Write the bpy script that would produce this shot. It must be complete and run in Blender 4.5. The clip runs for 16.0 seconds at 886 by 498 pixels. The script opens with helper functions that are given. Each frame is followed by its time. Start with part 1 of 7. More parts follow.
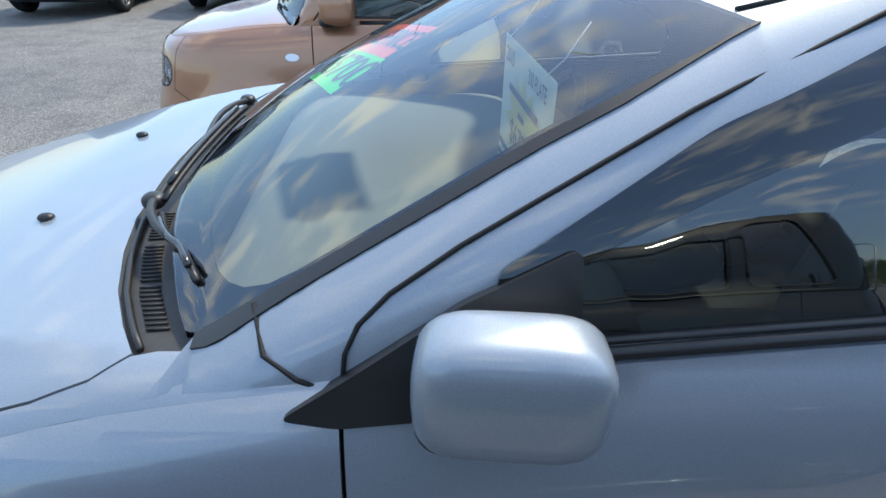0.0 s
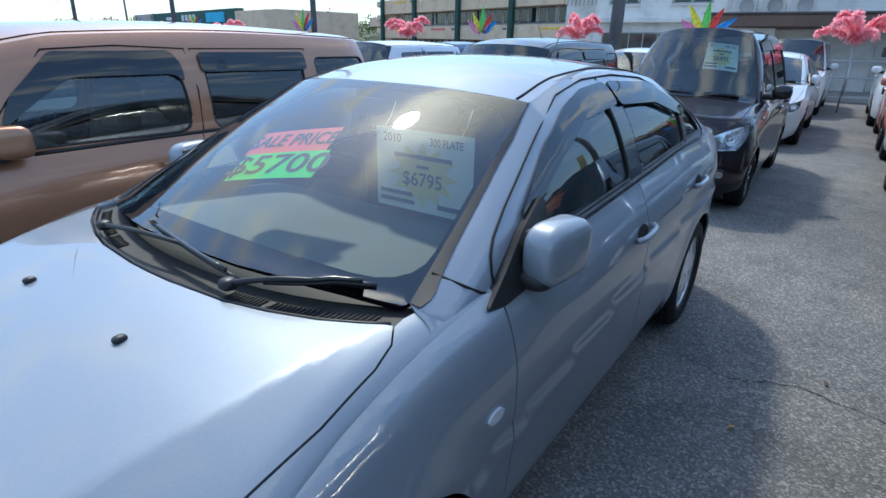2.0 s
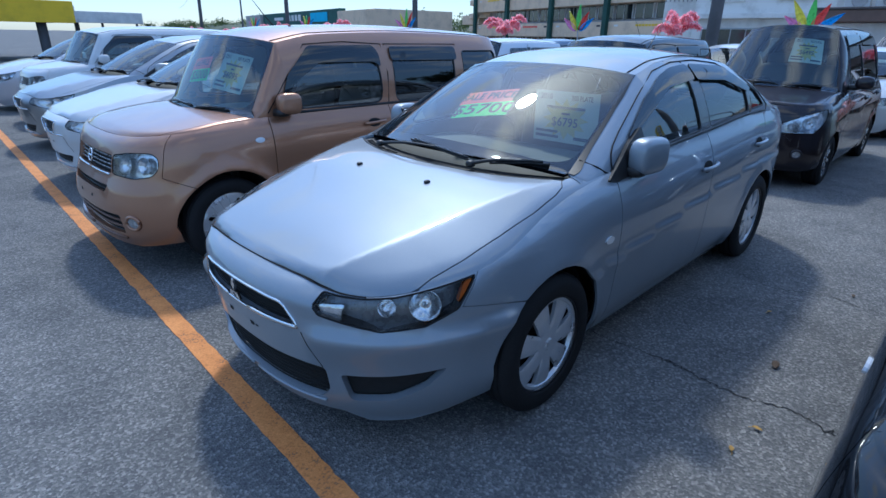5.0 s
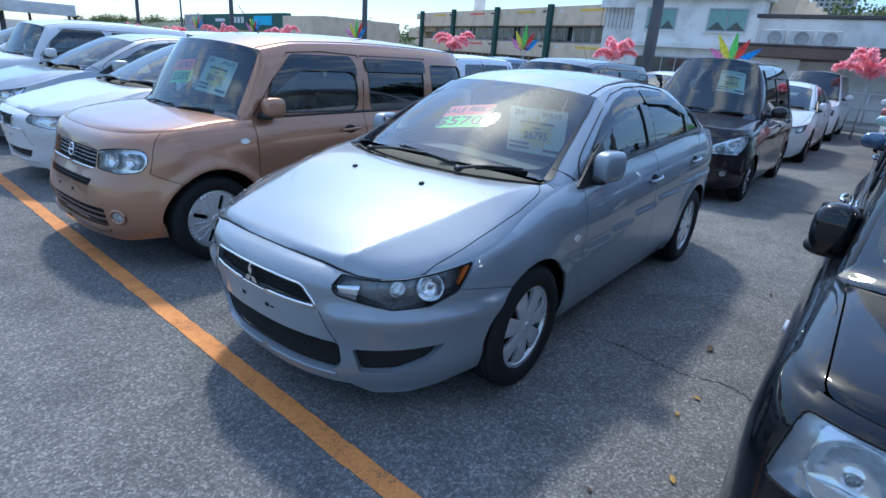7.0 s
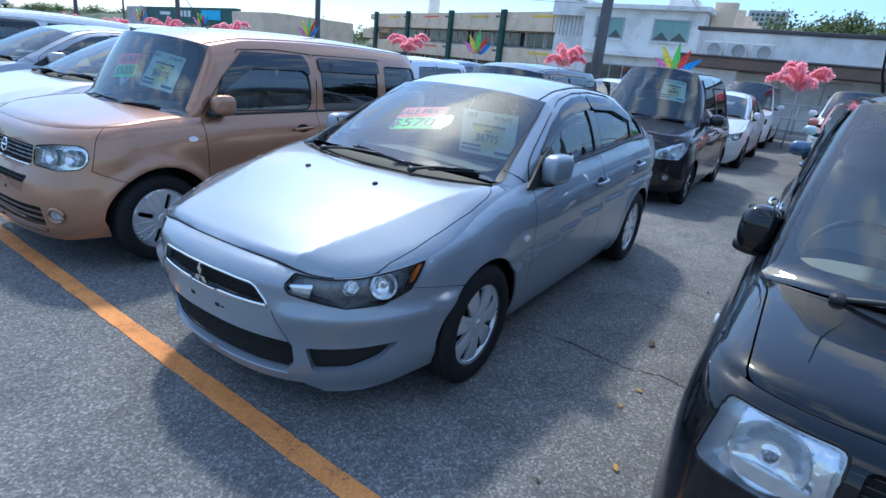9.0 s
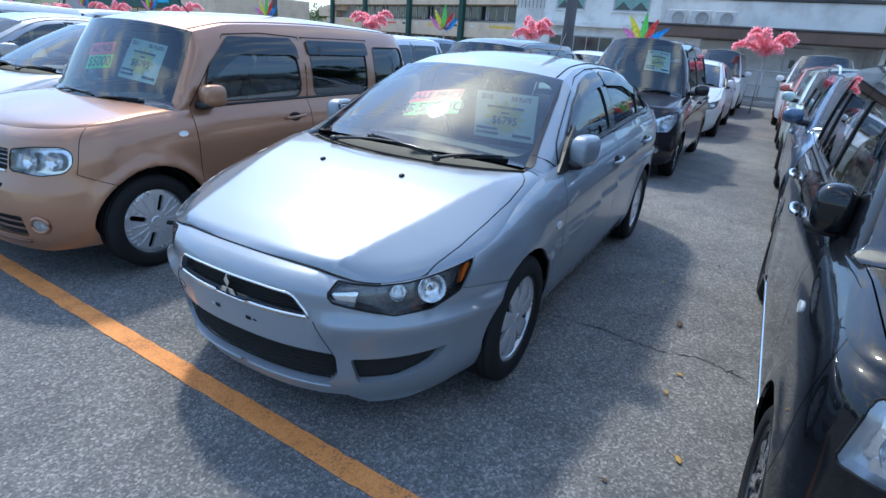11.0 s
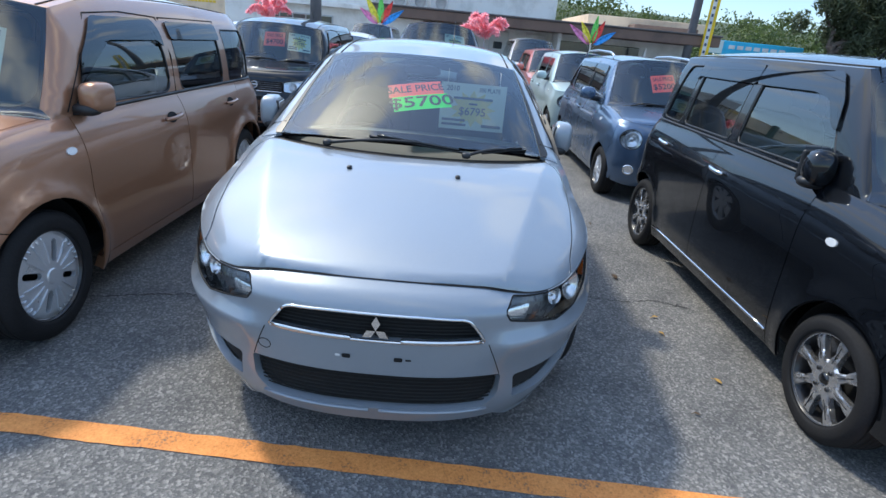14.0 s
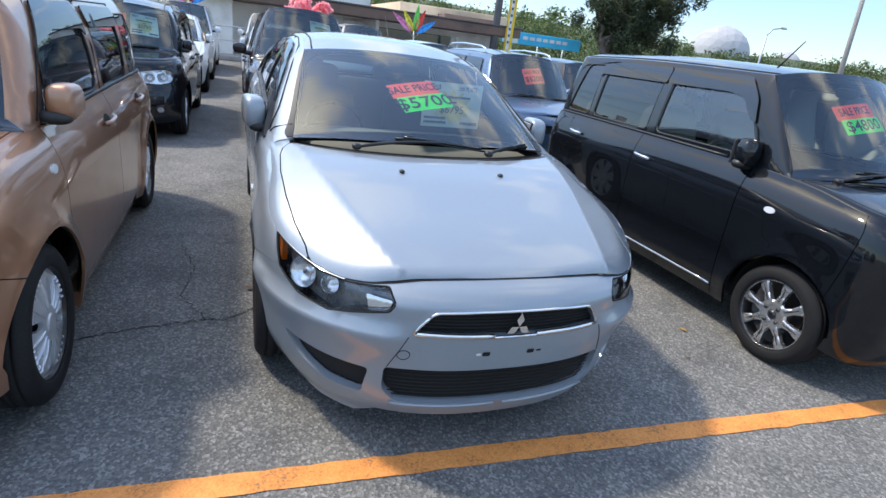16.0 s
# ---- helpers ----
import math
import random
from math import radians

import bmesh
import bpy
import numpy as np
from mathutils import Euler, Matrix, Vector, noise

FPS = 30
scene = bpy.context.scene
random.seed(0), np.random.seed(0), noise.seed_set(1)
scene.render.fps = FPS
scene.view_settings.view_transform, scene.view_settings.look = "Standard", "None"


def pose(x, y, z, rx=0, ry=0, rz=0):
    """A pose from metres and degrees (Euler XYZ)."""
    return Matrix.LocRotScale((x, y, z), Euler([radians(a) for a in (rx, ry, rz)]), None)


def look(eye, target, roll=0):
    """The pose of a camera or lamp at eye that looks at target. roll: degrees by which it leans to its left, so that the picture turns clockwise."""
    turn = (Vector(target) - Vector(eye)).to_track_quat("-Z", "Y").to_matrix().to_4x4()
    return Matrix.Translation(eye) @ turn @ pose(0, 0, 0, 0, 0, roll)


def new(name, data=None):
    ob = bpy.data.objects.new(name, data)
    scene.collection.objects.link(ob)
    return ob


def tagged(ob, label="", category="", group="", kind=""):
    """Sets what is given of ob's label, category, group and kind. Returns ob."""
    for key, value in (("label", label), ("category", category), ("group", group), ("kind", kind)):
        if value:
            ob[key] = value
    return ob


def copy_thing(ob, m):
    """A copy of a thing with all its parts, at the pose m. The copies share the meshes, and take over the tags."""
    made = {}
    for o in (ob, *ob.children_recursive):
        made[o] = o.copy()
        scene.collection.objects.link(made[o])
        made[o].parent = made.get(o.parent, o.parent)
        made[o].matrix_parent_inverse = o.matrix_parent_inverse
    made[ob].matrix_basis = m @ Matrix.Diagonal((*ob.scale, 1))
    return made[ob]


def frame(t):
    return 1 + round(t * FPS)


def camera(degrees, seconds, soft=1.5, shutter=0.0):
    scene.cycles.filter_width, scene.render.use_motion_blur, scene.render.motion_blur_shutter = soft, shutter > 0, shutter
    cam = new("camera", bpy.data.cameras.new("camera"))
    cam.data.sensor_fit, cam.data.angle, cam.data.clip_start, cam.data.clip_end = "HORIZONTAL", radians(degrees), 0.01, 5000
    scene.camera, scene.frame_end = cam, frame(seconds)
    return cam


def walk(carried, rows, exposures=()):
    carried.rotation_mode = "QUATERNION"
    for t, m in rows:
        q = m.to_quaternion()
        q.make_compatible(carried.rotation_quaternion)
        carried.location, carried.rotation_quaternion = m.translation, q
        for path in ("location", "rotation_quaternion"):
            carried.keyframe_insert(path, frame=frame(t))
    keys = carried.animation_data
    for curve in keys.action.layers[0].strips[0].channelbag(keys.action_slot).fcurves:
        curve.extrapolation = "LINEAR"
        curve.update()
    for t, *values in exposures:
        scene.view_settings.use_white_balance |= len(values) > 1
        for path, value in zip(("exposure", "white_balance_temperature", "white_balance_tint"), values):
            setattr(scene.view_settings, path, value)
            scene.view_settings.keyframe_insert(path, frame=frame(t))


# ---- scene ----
cam = camera(78.5, 16.0)
PATH = [
    (0, (0.595, -1.278, 1.488), (0.719, 0.418, 0.435), 0.9),
    (0.5, (0.333, -1.237, 1.472), (1.266, 0.213, 0.46), 0.9),
    (1, (0.07, -1.302, 1.523), (1.44, -0.117, 0.677), 3.5),
    (1.5, (-0.216, -1.404, 1.58), (1.245, -0.281, 0.804), 2.9),
    (2, (-0.571, -1.391, 1.556), (0.948, -0.306, 0.838), 1.3),
    (2.5, (-0.826, -1.446, 1.557), (0.697, -0.344, 0.872), 0.2),
    (3, (-1.032, -1.566, 1.569), (0.461, -0.434, 0.87), 0.5),
    (3.5, (-1.254, -1.628, 1.544), (0.193, -0.438, 0.844), 0.9),
    (4, (-1.464, -1.723, 1.557), (-0.073, -0.483, 0.831), 1.1),
    (4.5, (-1.607, -1.876, 1.556), (-0.265, -0.585, 0.825), 1.4),
    (4.7, (-1.675, -1.922, 1.545), (-0.347, -0.617, 0.814), 0.9),
    (7, (-2.17, -1.975, 1.57), (-0.684, -0.824, 0.886), 4.3),
    (7.5, (-2.19, -1.99, 1.571), (-0.65, -0.902, 0.905), 5.1),
    (8, (-2.203, -2.001, 1.581), (-0.626, -0.964, 0.919), 5.7),
    (8.5, (-2.21, -2.001, 1.579), (-0.622, -0.983, 0.917), 6.0),
    (9, (-2.201, -2.006, 1.575), (-0.613, -0.987, 0.911), 6.0),
    (9.5, (-2.164, -2.009, 1.571), (-0.59, -0.982, 0.887), 5.7),
    (11.8, (-2.329, -1.295, 1.549), (-0.614, -0.596, 0.792), 2.9),
    (12, (-2.37, -1.201, 1.533), (-0.617, -0.595, 0.785), 3.2),
    (12.5, (-2.544, -0.934, 1.558), (-0.731, -0.535, 0.813), 3.9),
    (13, (-2.561, -0.718, 1.525), (-0.727, -0.405, 0.79), 4.1),
    (13.5, (-2.505, -0.45, 1.531), (-0.656, -0.246, 0.797), 4.4),
    (14, (-2.544, -0.173, 1.514), (-0.677, -0.201, 0.796), 5.5),
    (14.5, (-2.614, 0.114, 1.527), (-0.757, -0.13, 0.826), 6.4),
    (15, (-2.522, 0.35, 1.496), (-0.68, -0.004, 0.8), 6.8),
    (15.5, (-2.456, 0.594, 1.502), (-0.653, 0.075, 0.809), 7.6),
    (16, (-2.454, 0.917, 1.489), (-0.712, 0.224, 0.793), 7.3),
]
# seconds, stops, kelvin, tint: the clip's camera warms its picture towards the end
EXPOSURES = [
    (0, 1.72, 6850, 5), (1.0, 1.58, 6250, 4), (2.0, 1.17, 6150, 4), (2.5, 0.95, 5550, 4), (3.0, 0.76, 5350, 5), (4.5, 0.78, 5300, 6), (7.0, 1.14, 5700, 5),
    (9.5, 1.27, 5700, 5), (12, 1.39, 6150, 5), (14, 1.42, 6450, 6), (16, 1.62, 6900, 8),
]
walk(cam, [(t, look(eye, target, roll)) for t, eye, target, roll in PATH], EXPOSURES)

# ---- world, sun, exposure ----
SUN = Vector((0.45, 0.59, 1.0)).normalized()          # towards the sun
CLOUD_SHIFT = (16.5, 7.15, 0.0)                       # which part of the cloud field stands overhead
world = bpy.data.worlds.new("world")
scene.world = world
world.use_nodes = True
wn, wl = world.node_tree.nodes, world.node_tree.links
wn.clear()
w_out, w_bg, sky = wn.new("ShaderNodeOutputWorld"), wn.new("ShaderNodeBackground"), wn.new("ShaderNodeTexSky")
sky.sky_type, sky.sun_disc = "NISHITA", False
sky.sun_elevation, sky.sun_rotation = math.asin(SUN.z), math.atan2(SUN.x, SUN.y)
sky.air_density, sky.dust_density, sky.ozone_density = 1.0, 0.5, 2.5
# broken cumulus over the whole sky, projected on a flat cloud deck
w_co, w_sep, w_max = wn.new("ShaderNodeTexCoord"), wn.new("ShaderNodeSeparateXYZ"), wn.new("ShaderNodeMath")
w_max.operation, w_max.inputs[1].default_value = "MAXIMUM", 0.06
w_div = wn.new("ShaderNodeVectorMath")
w_div.operation = "DIVIDE"
w_comb = wn.new("ShaderNodeCombineXYZ")
wl.new(w_co.outputs["Generated"], w_sep.inputs[0])
wl.new(w_sep.outputs["Z"], w_max.inputs[0])
for i in range(3):
    wl.new(w_max.outputs[0], w_comb.inputs[i])
wl.new(w_co.outputs["Generated"], w_div.inputs[0])
wl.new(w_comb.outputs[0], w_div.inputs[1])
w_noise, w_ramp, w_mix = wn.new("ShaderNodeTexNoise"), wn.new("ShaderNodeValToRGB"), wn.new("ShaderNodeMixRGB")
w_noise.inputs["Scale"].default_value, w_noise.inputs["Detail"].default_value = 1.9, 9.0
w_noise.inputs["Roughness"].default_value = 0.56
w_ramp.color_ramp.elements[0].position, w_ramp.color_ramp.elements[1].position = 0.51, 0.63
w_map = wn.new("ShaderNodeMapping")
w_map.inputs["Location"].default_value = CLOUD_SHIFT
wl.new(w_div.outputs[0], w_map.inputs[0])
wl.new(w_map.outputs[0], w_noise.inputs["Vector"])
wl.new(w_noise.outputs["Fac"], w_ramp.inputs[0])
# clouds shine most where they stand before the sun
w_dot, w_pow, w_cloud = wn.new("ShaderNodeVectorMath"), wn.new("ShaderNodeMath"), wn.new("ShaderNodeMixRGB")
w_dot.operation, w_dot.inputs[1].default_value = "DOT_PRODUCT", tuple(SUN)
w_pow.operation, w_pow.inputs[1].default_value, w_pow.use_clamp = "POWER", 38.0, True
wl.new(w_co.outputs["Generated"], w_dot.inputs[0])
wl.new(w_dot.outputs["Value"], w_pow.inputs[0])
wl.new(w_pow.outputs[0], w_cloud.inputs[0])
w_cloud.inputs[1].default_value, w_cloud.inputs[2].default_value = (3.9, 4.0, 4.2, 1), (14.0, 13.2, 11.8, 1)
# the clouds thin out into haze low over the horizon
w_fade = wn.new("ShaderNodeMapRange")
w_fade.inputs["From Min"].default_value, w_fade.inputs["From Max"].default_value = 0.12, 0.45
w_mul = wn.new("ShaderNodeMath")
w_mul.operation = "MULTIPLY"
wl.new(w_sep.outputs["Z"], w_fade.inputs["Value"])
wl.new(w_fade.outputs[0], w_mul.inputs[0])
wl.new(w_ramp.outputs[0], w_mul.inputs[1])
wl.new(w_mul.outputs[0], w_mix.inputs[0])
# haze dims the glare of the sky low over the horizon
w_low, w_haze = wn.new("ShaderNodeMapRange"), wn.new("ShaderNodeMixRGB")
w_low.inputs["From Min"].default_value, w_low.inputs["From Max"].default_value = 0.12, 0.5
wl.new(w_sep.outputs["Z"], w_low.inputs["Value"])
wl.new(w_low.outputs[0], w_haze.inputs[0])
w_dim = wn.new("ShaderNodeMixRGB")
w_dim.blend_type, w_dim.inputs[0].default_value, w_dim.inputs[2].default_value = "MULTIPLY", 1.0, (0.42, 0.465, 0.54, 1)
wl.new(sky.outputs[0], w_dim.inputs[1])
wl.new(w_dim.outputs[0], w_haze.inputs[1])
wl.new(sky.outputs[0], w_haze.inputs[2])
wl.new(w_haze.outputs[0], w_mix.inputs[1])
wl.new(w_cloud.outputs[0], w_mix.inputs[2])
wl.new(w_mix.outputs[0], w_bg.inputs[0])
w_bg.inputs[1].default_value = 0.15
wl.new(w_bg.outputs[0], w_out.inputs[0])

sun_data = bpy.data.lights.new("sun", "SUN")
sun_data.energy, sun_data.angle, sun_data.color = 1.25, radians(4.5), (1.0, 0.925, 0.82)
sun = new("sun", sun_data)
sun.matrix_world = look(SUN * 50, (0, 0, 0))


# ---- materials ----
def material(name, color=(0.5, 0.5, 0.5), rough=0.5, metal=0.0, coat=0.0, spec=0.5):
    m = bpy.data.materials.new(name)
    m.use_nodes = True
    b = m.node_tree.nodes["Principled BSDF"]
    b.inputs["Base Color"].default_value = (*color, 1)
    b.inputs["Roughness"].default_value, b.inputs["Metallic"].default_value = rough, metal
    b.inputs["Coat Weight"].default_value, b.inputs["Specular IOR Level"].default_value = coat, spec
    b.inputs["Coat Roughness"].default_value = 0.03
    return m


def nodes_of(m):
    return m.node_tree.nodes, m.node_tree.links, m.node_tree.nodes["Principled BSDF"]


def noise_node(m, scale, detail=3.0, rough=0.5, co="Object"):
    n, l, b = nodes_of(m)
    c, t = n.new("ShaderNodeTexCoord"), n.new("ShaderNodeTexNoise")
    t.inputs["Scale"].default_value, t.inputs["Detail"].default_value, t.inputs["Roughness"].default_value = scale, detail, rough
    l.new(c.outputs[co], t.inputs["Vector"])
    return t


def ramp(m, source, *stops):
    n, l, b = nodes_of(m)
    r = n.new("ShaderNodeValToRGB")
    while len(r.color_ramp.elements) < len(stops):
        r.color_ramp.elements.new(0.5)
    for e, (p, c) in zip(r.color_ramp.elements, stops):
        e.position, e.color = p, (*c, 1) if len(c) == 3 else c
    l.new(source, r.inputs[0])
    return r


def vary(m, amount=0.12, scale=3.0, fine=60.0, bump=0.0, rough=0.08):
    """Mottling at two scales over the colour and the gloss, and a fine relief."""
    n, l, b = nodes_of(m)
    base = b.inputs["Base Color"].default_value[:3]
    t1, t2 = noise_node(m, scale, 4), noise_node(m, fine, 2)
    mid = n.new("ShaderNodeMath")
    mid.operation = "ADD"
    l.new(t1.outputs["Fac"], mid.inputs[0])
    l.new(t2.outputs["Fac"], mid.inputs[1])
    half = n.new("ShaderNodeMath")
    half.operation, half.inputs[1].default_value = "MULTIPLY", 0.5
    l.new(mid.outputs[0], half.inputs[0])
    r = ramp(m, half.outputs[0], (0.3, [c * (1 - amount) for c in base]), (0.7, [min(1, c * (1 + amount)) for c in base]))
    l.new(r.outputs[0], b.inputs["Base Color"])
    if rough:
        k = b.inputs["Roughness"].default_value
        rr = ramp(m, t1.outputs["Fac"], (0.3, [max(0.02, k - rough)] * 3), (0.7, [k + rough] * 3))
        l.new(rr.outputs[0], b.inputs["Roughness"])
    if bump:
        bp = n.new("ShaderNodeBump")
        bp.inputs["Strength"].default_value, bp.inputs["Distance"].default_value = 1.0, bump
        l.new(t2.outputs["Fac"], bp.inputs["Height"])
        l.new(bp.outputs[0], b.inputs["Normal"])
    return m


def paint(name, color, metal=0.7, rough=0.32, flake=0.10, coat=0.8, spec=0.5):
    """Car paint: metallic flakes under a clear coat, with a thin film of dust."""
    m = material(name, color, rough, metal, coat, spec)
    n, l, b = nodes_of(m)
    f, d = noise_node(m, 900, 1), noise_node(m, 2.2, 5, 0.6)
    r = ramp(m, f.outputs["Fac"], (0.35, [c * (1 - flake) for c in color]), (0.65, [min(1, c * (1 + flake)) for c in color]))
    l.new(r.outputs[0], b.inputs["Base Color"])
    rr = ramp(m, d.outputs["Fac"], (0.35, [rough - 0.05] * 3), (0.75, [rough + 0.07] * 3))
    l.new(rr.outputs[0], b.inputs["Roughness"])
    cr = ramp(m, d.outputs["Fac"], (0.4, [0.01] * 3), (0.8, [0.04] * 3))
    l.new(cr.outputs[0], b.inputs["Coat Roughness"])
    return m


def glass(name, tint, ior=1.5):
    """A thin tinted pane: it lets light straight through and mirrors by Fresnel."""
    m = bpy.data.materials.new(name)
    m.use_nodes = True
    n, l = m.node_tree.nodes, m.node_tree.links
    n.clear()
    out, mix = n.new("ShaderNodeOutputMaterial"), n.new("ShaderNodeMixShader")
    fr, tr, gl = n.new("ShaderNodeFresnel"), n.new("ShaderNodeBsdfTransparent"), n.new("ShaderNodeBsdfGlossy")
    fr.inputs[0].default_value, tr.inputs[0].default_value = ior, (*tint, 1)
    gl.inputs["Roughness"].default_value = 0.015
    gl.inputs["Color"].default_value = (0.95, 0.98, 1, 1)
    l.new(fr.outputs[0], mix.inputs[0])
    l.new(tr.outputs[0], mix.inputs[1])
    l.new(gl.outputs[0], mix.inputs[2])
    l.new(mix.outputs[0], out.inputs[0])
    return m


M = {}
M["silver"] = paint("silver_paint", (0.270, 0.305, 0.345), 0.38, 0.43, 0.10, 1.0, 0.3)
M["brown"] = paint("bronze_brown_paint", (0.37, 0.19, 0.11), 0.60, 0.36, 0.12, 1.0)
M["black"] = paint("black_paint", (0.004, 0.005, 0.007), 0.0, 0.3, 0.2, 1.0, 0.05)
M["plum"] = paint("dark_plum_paint", (0.022, 0.016, 0.018), 0.2, 0.3, 0.2, 1.0, 0.1)
M["white"] = paint("white_paint", (0.63, 0.645, 0.66), 0.0, 0.35, 0.02)
M["pearl"] = paint("pearl_white_paint", (0.66, 0.69, 0.74), 0.2, 0.35, 0.04)
M["grey"] = paint("grey_silver_paint", (0.36, 0.38, 0.40), 0.8, 0.33)
M["blue"] = paint("slate_blue_paint", (0.085, 0.135, 0.215), 0.6, 0.30)
M["mint"] = paint("pale_mint_paint", (0.48, 0.60, 0.60), 0.2, 0.35, 0.04)
M["pink"] = paint("salmon_pink_paint", (0.52, 0.17, 0.13), 0.3, 0.35, 0.05)
M["chrome"] = vary(material("chrome", (0.80, 0.81, 0.82), 0.08, 1.0), 0.05, 20, 300, 0, 0.03)
M["rim"] = vary(material("silver_wheel_cover", (0.62, 0.64, 0.67), 0.34, 0.55, 0.4), 0.1, 12, 200)
M["rim_face"] = vary(material("polished_alloy", (0.62, 0.62, 0.63), 0.25, 0.9), 0.08, 15, 200)
M["rim_dark"] = vary(material("black_alloy", (0.02, 0.02, 0.022), 0.35, 0.3, 0.4), 0.2, 15, 200)
M["tyre"] = vary(material("tyre_rubber", (0.016, 0.016, 0.017), 0.75, 0.0, 0.0, 0.2), 0.3, 9, 140, 0.0006)
M["plastic"] = vary(material("black_plastic", (0.014, 0.014, 0.015), 0.45), 0.25, 8, 240, 0.0002)
M["cowl"] = vary(material("weathered_cowl_plastic", (0.034, 0.032, 0.031), 0.6), 0.25, 6, 60)
M["trim"] = material("gloss_black_trim", (0.008, 0.008, 0.009), 0.16, 0.0, 0.5)
M["frit"] = material("black_glass_border", (0.004, 0.004, 0.005), 0.9, 0, 0, 0.0)
M["seam"] = material("panel_gap", (0.004, 0.004, 0.005), 0.8)
M["under"] = vary(material("underbody", (0.010, 0.010, 0.010), 0.85), 0.3, 4, 50)
M["glass"] = glass("windscreen_glass", (0.70, 0.85, 0.83), 1.95)
M["screen"] = glass("coated_windscreen_glass", (0.72, 0.86, 0.83), 1.95)
M["side_glass"] = glass("side_glass", (0.45, 0.55, 0.54), 2.0)
M["privacy"] = glass("privacy_glass", (0.10, 0.115, 0.12), 1.8)
M["visor"] = glass("smoked_visor", (0.045, 0.046, 0.052), 1.75)
M["lens"] = glass("headlamp_lens", (0.95, 0.96, 0.97), 1.4)
M["amber"] = material("amber_lens", (0.75, 0.16, 0.02), 0.15, 0, 0.6)
M["red_lens"] = material("red_lens", (0.45, 0.012, 0.012), 0.15, 0, 0.6)
M["clear"] = material("clear_lens", (0.72, 0.74, 0.76), 0.12, 0.2, 0.8)
M["lamp_dark"] = vary(material("smoked_lamp_housing", (0.030, 0.031, 0.034), 0.25, 0.2, 0.4), 0.3, 20, 90)
M["lamp_grey"] = vary(material("grey_lamp_housing", (0.33, 0.335, 0.34), 0.22, 0.3, 0.4), 0.5, 25, 110)
M["lamp_smoke"] = vary(material("smoked_lamp_back", (0.18, 0.183, 0.19), 0.28, 0.3, 0.4), 0.3, 25, 90)
M["dash_light"] = vary(material("grey_dashboard_top", (0.21, 0.215, 0.205), 0.75), 0.12, 5, 300, 0.0004)
M["brown_trim"] = vary(material("brown_bumper_bar", (0.15, 0.075, 0.045), 0.4, 0.3), 0.1, 9, 90)
M["lamp_silver"] = vary(material("lamp_reflector", (0.84, 0.85, 0.86), 0.14, 0.75), 0.15, 40, 55, 0.0012)
M["cabin"] = vary(material("beige_grey_upholstery", (0.14, 0.135, 0.125), 0.85), 0.15, 5, 300, 0.0006)
M["cabin_dark"] = vary(material("charcoal_cabin_plastic", (0.035, 0.036, 0.038), 0.7), 0.2, 5, 300, 0.0004)
M["cabin_light"] = vary(material("pale_cabin_trim", (0.34, 0.33, 0.30), 0.8), 0.1, 5, 300, 0.0004)
M["paper"] = vary(material("pale_paper", (0.62, 0.70, 0.66), 0.7), 0.04, 8, 90)
M["yellow_print"] = vary(material("yellow_print", (0.62, 0.58, 0.24), 0.7), 0.05, 8, 90)
M["red_card"] = vary(material("fluorescent_red_card", (0.92, 0.13, 0.10), 0.6), 0.05, 8, 90)
M["green_card"] = vary(material("fluorescent_green_card", (0.04, 0.78, 0.12), 0.6), 0.05, 8, 90)
M["ink"] = material("black_ink", (0.012, 0.014, 0.018), 0.6)
M["blue_ink"] = material("dark_blue_ink", (0.05, 0.08, 0.14), 0.6)


# ---- mesh tools ----
class Curve:
    """A smooth monotone curve through (x, y) pairs, level beyond its ends."""

    def __init__(self, *pts):
        self.x, self.y = np.array(sorted(pts), float).T
        h, d = np.diff(self.x), np.diff(self.y) / np.diff(self.x)
        m = np.zeros(len(self.x))
        if len(d) > 1:
            ok = d[:-1] * d[1:] > 0
            w1, w2 = 2 * h[1:] + h[:-1], h[1:] + 2 * h[:-1]
            with np.errstate(all="ignore"):
                m[1:-1] = np.where(ok, (w1 + w2) / (w1 / d[:-1] + w2 / d[1:]), 0)
        m[0], m[-1] = d[0], d[-1]
        self.m = m

    def __call__(self, x):
        x = np.clip(np.asarray(x, float), self.x[0], self.x[-1])
        i = np.clip(np.searchsorted(self.x, x) - 1, 0, len(self.x) - 2)
        h = self.x[i + 1] - self.x[i]
        s = (x - self.x[i]) / h
        return ((2 * s**3 - 3 * s**2 + 1) * self.y[i] + (s**3 - 2 * s**2 + s) * h * self.m[i]
                + (3 * s**2 - 2 * s**3) * self.y[i + 1] + (s**3 - s**2) * h * self.m[i + 1])


def mesh_part(name, verts, faces, mat, parent=None, label="", smooth=True, normals=None):
    me = bpy.data.meshes.new(name)
    me.from_pydata([tuple(v) for v in verts], [], [tuple(f) for f in faces])
    if smooth:
        me.polygons.foreach_set("use_smooth", np.ones(len(me.polygons), bool))
    if normals is not None:
        idx = np.empty(len(me.loops), np.int32)
        me.loops.foreach_get("vertex_index", idx)
        me.normals_split_custom_set(np.asarray(normals)[idx].tolist())
    if mat is not None:
        me.materials.append(mat)
    ob = new(name, me)
    if parent is not None:
        ob.parent = parent
    if label:
        tagged(ob, label)
    return ob


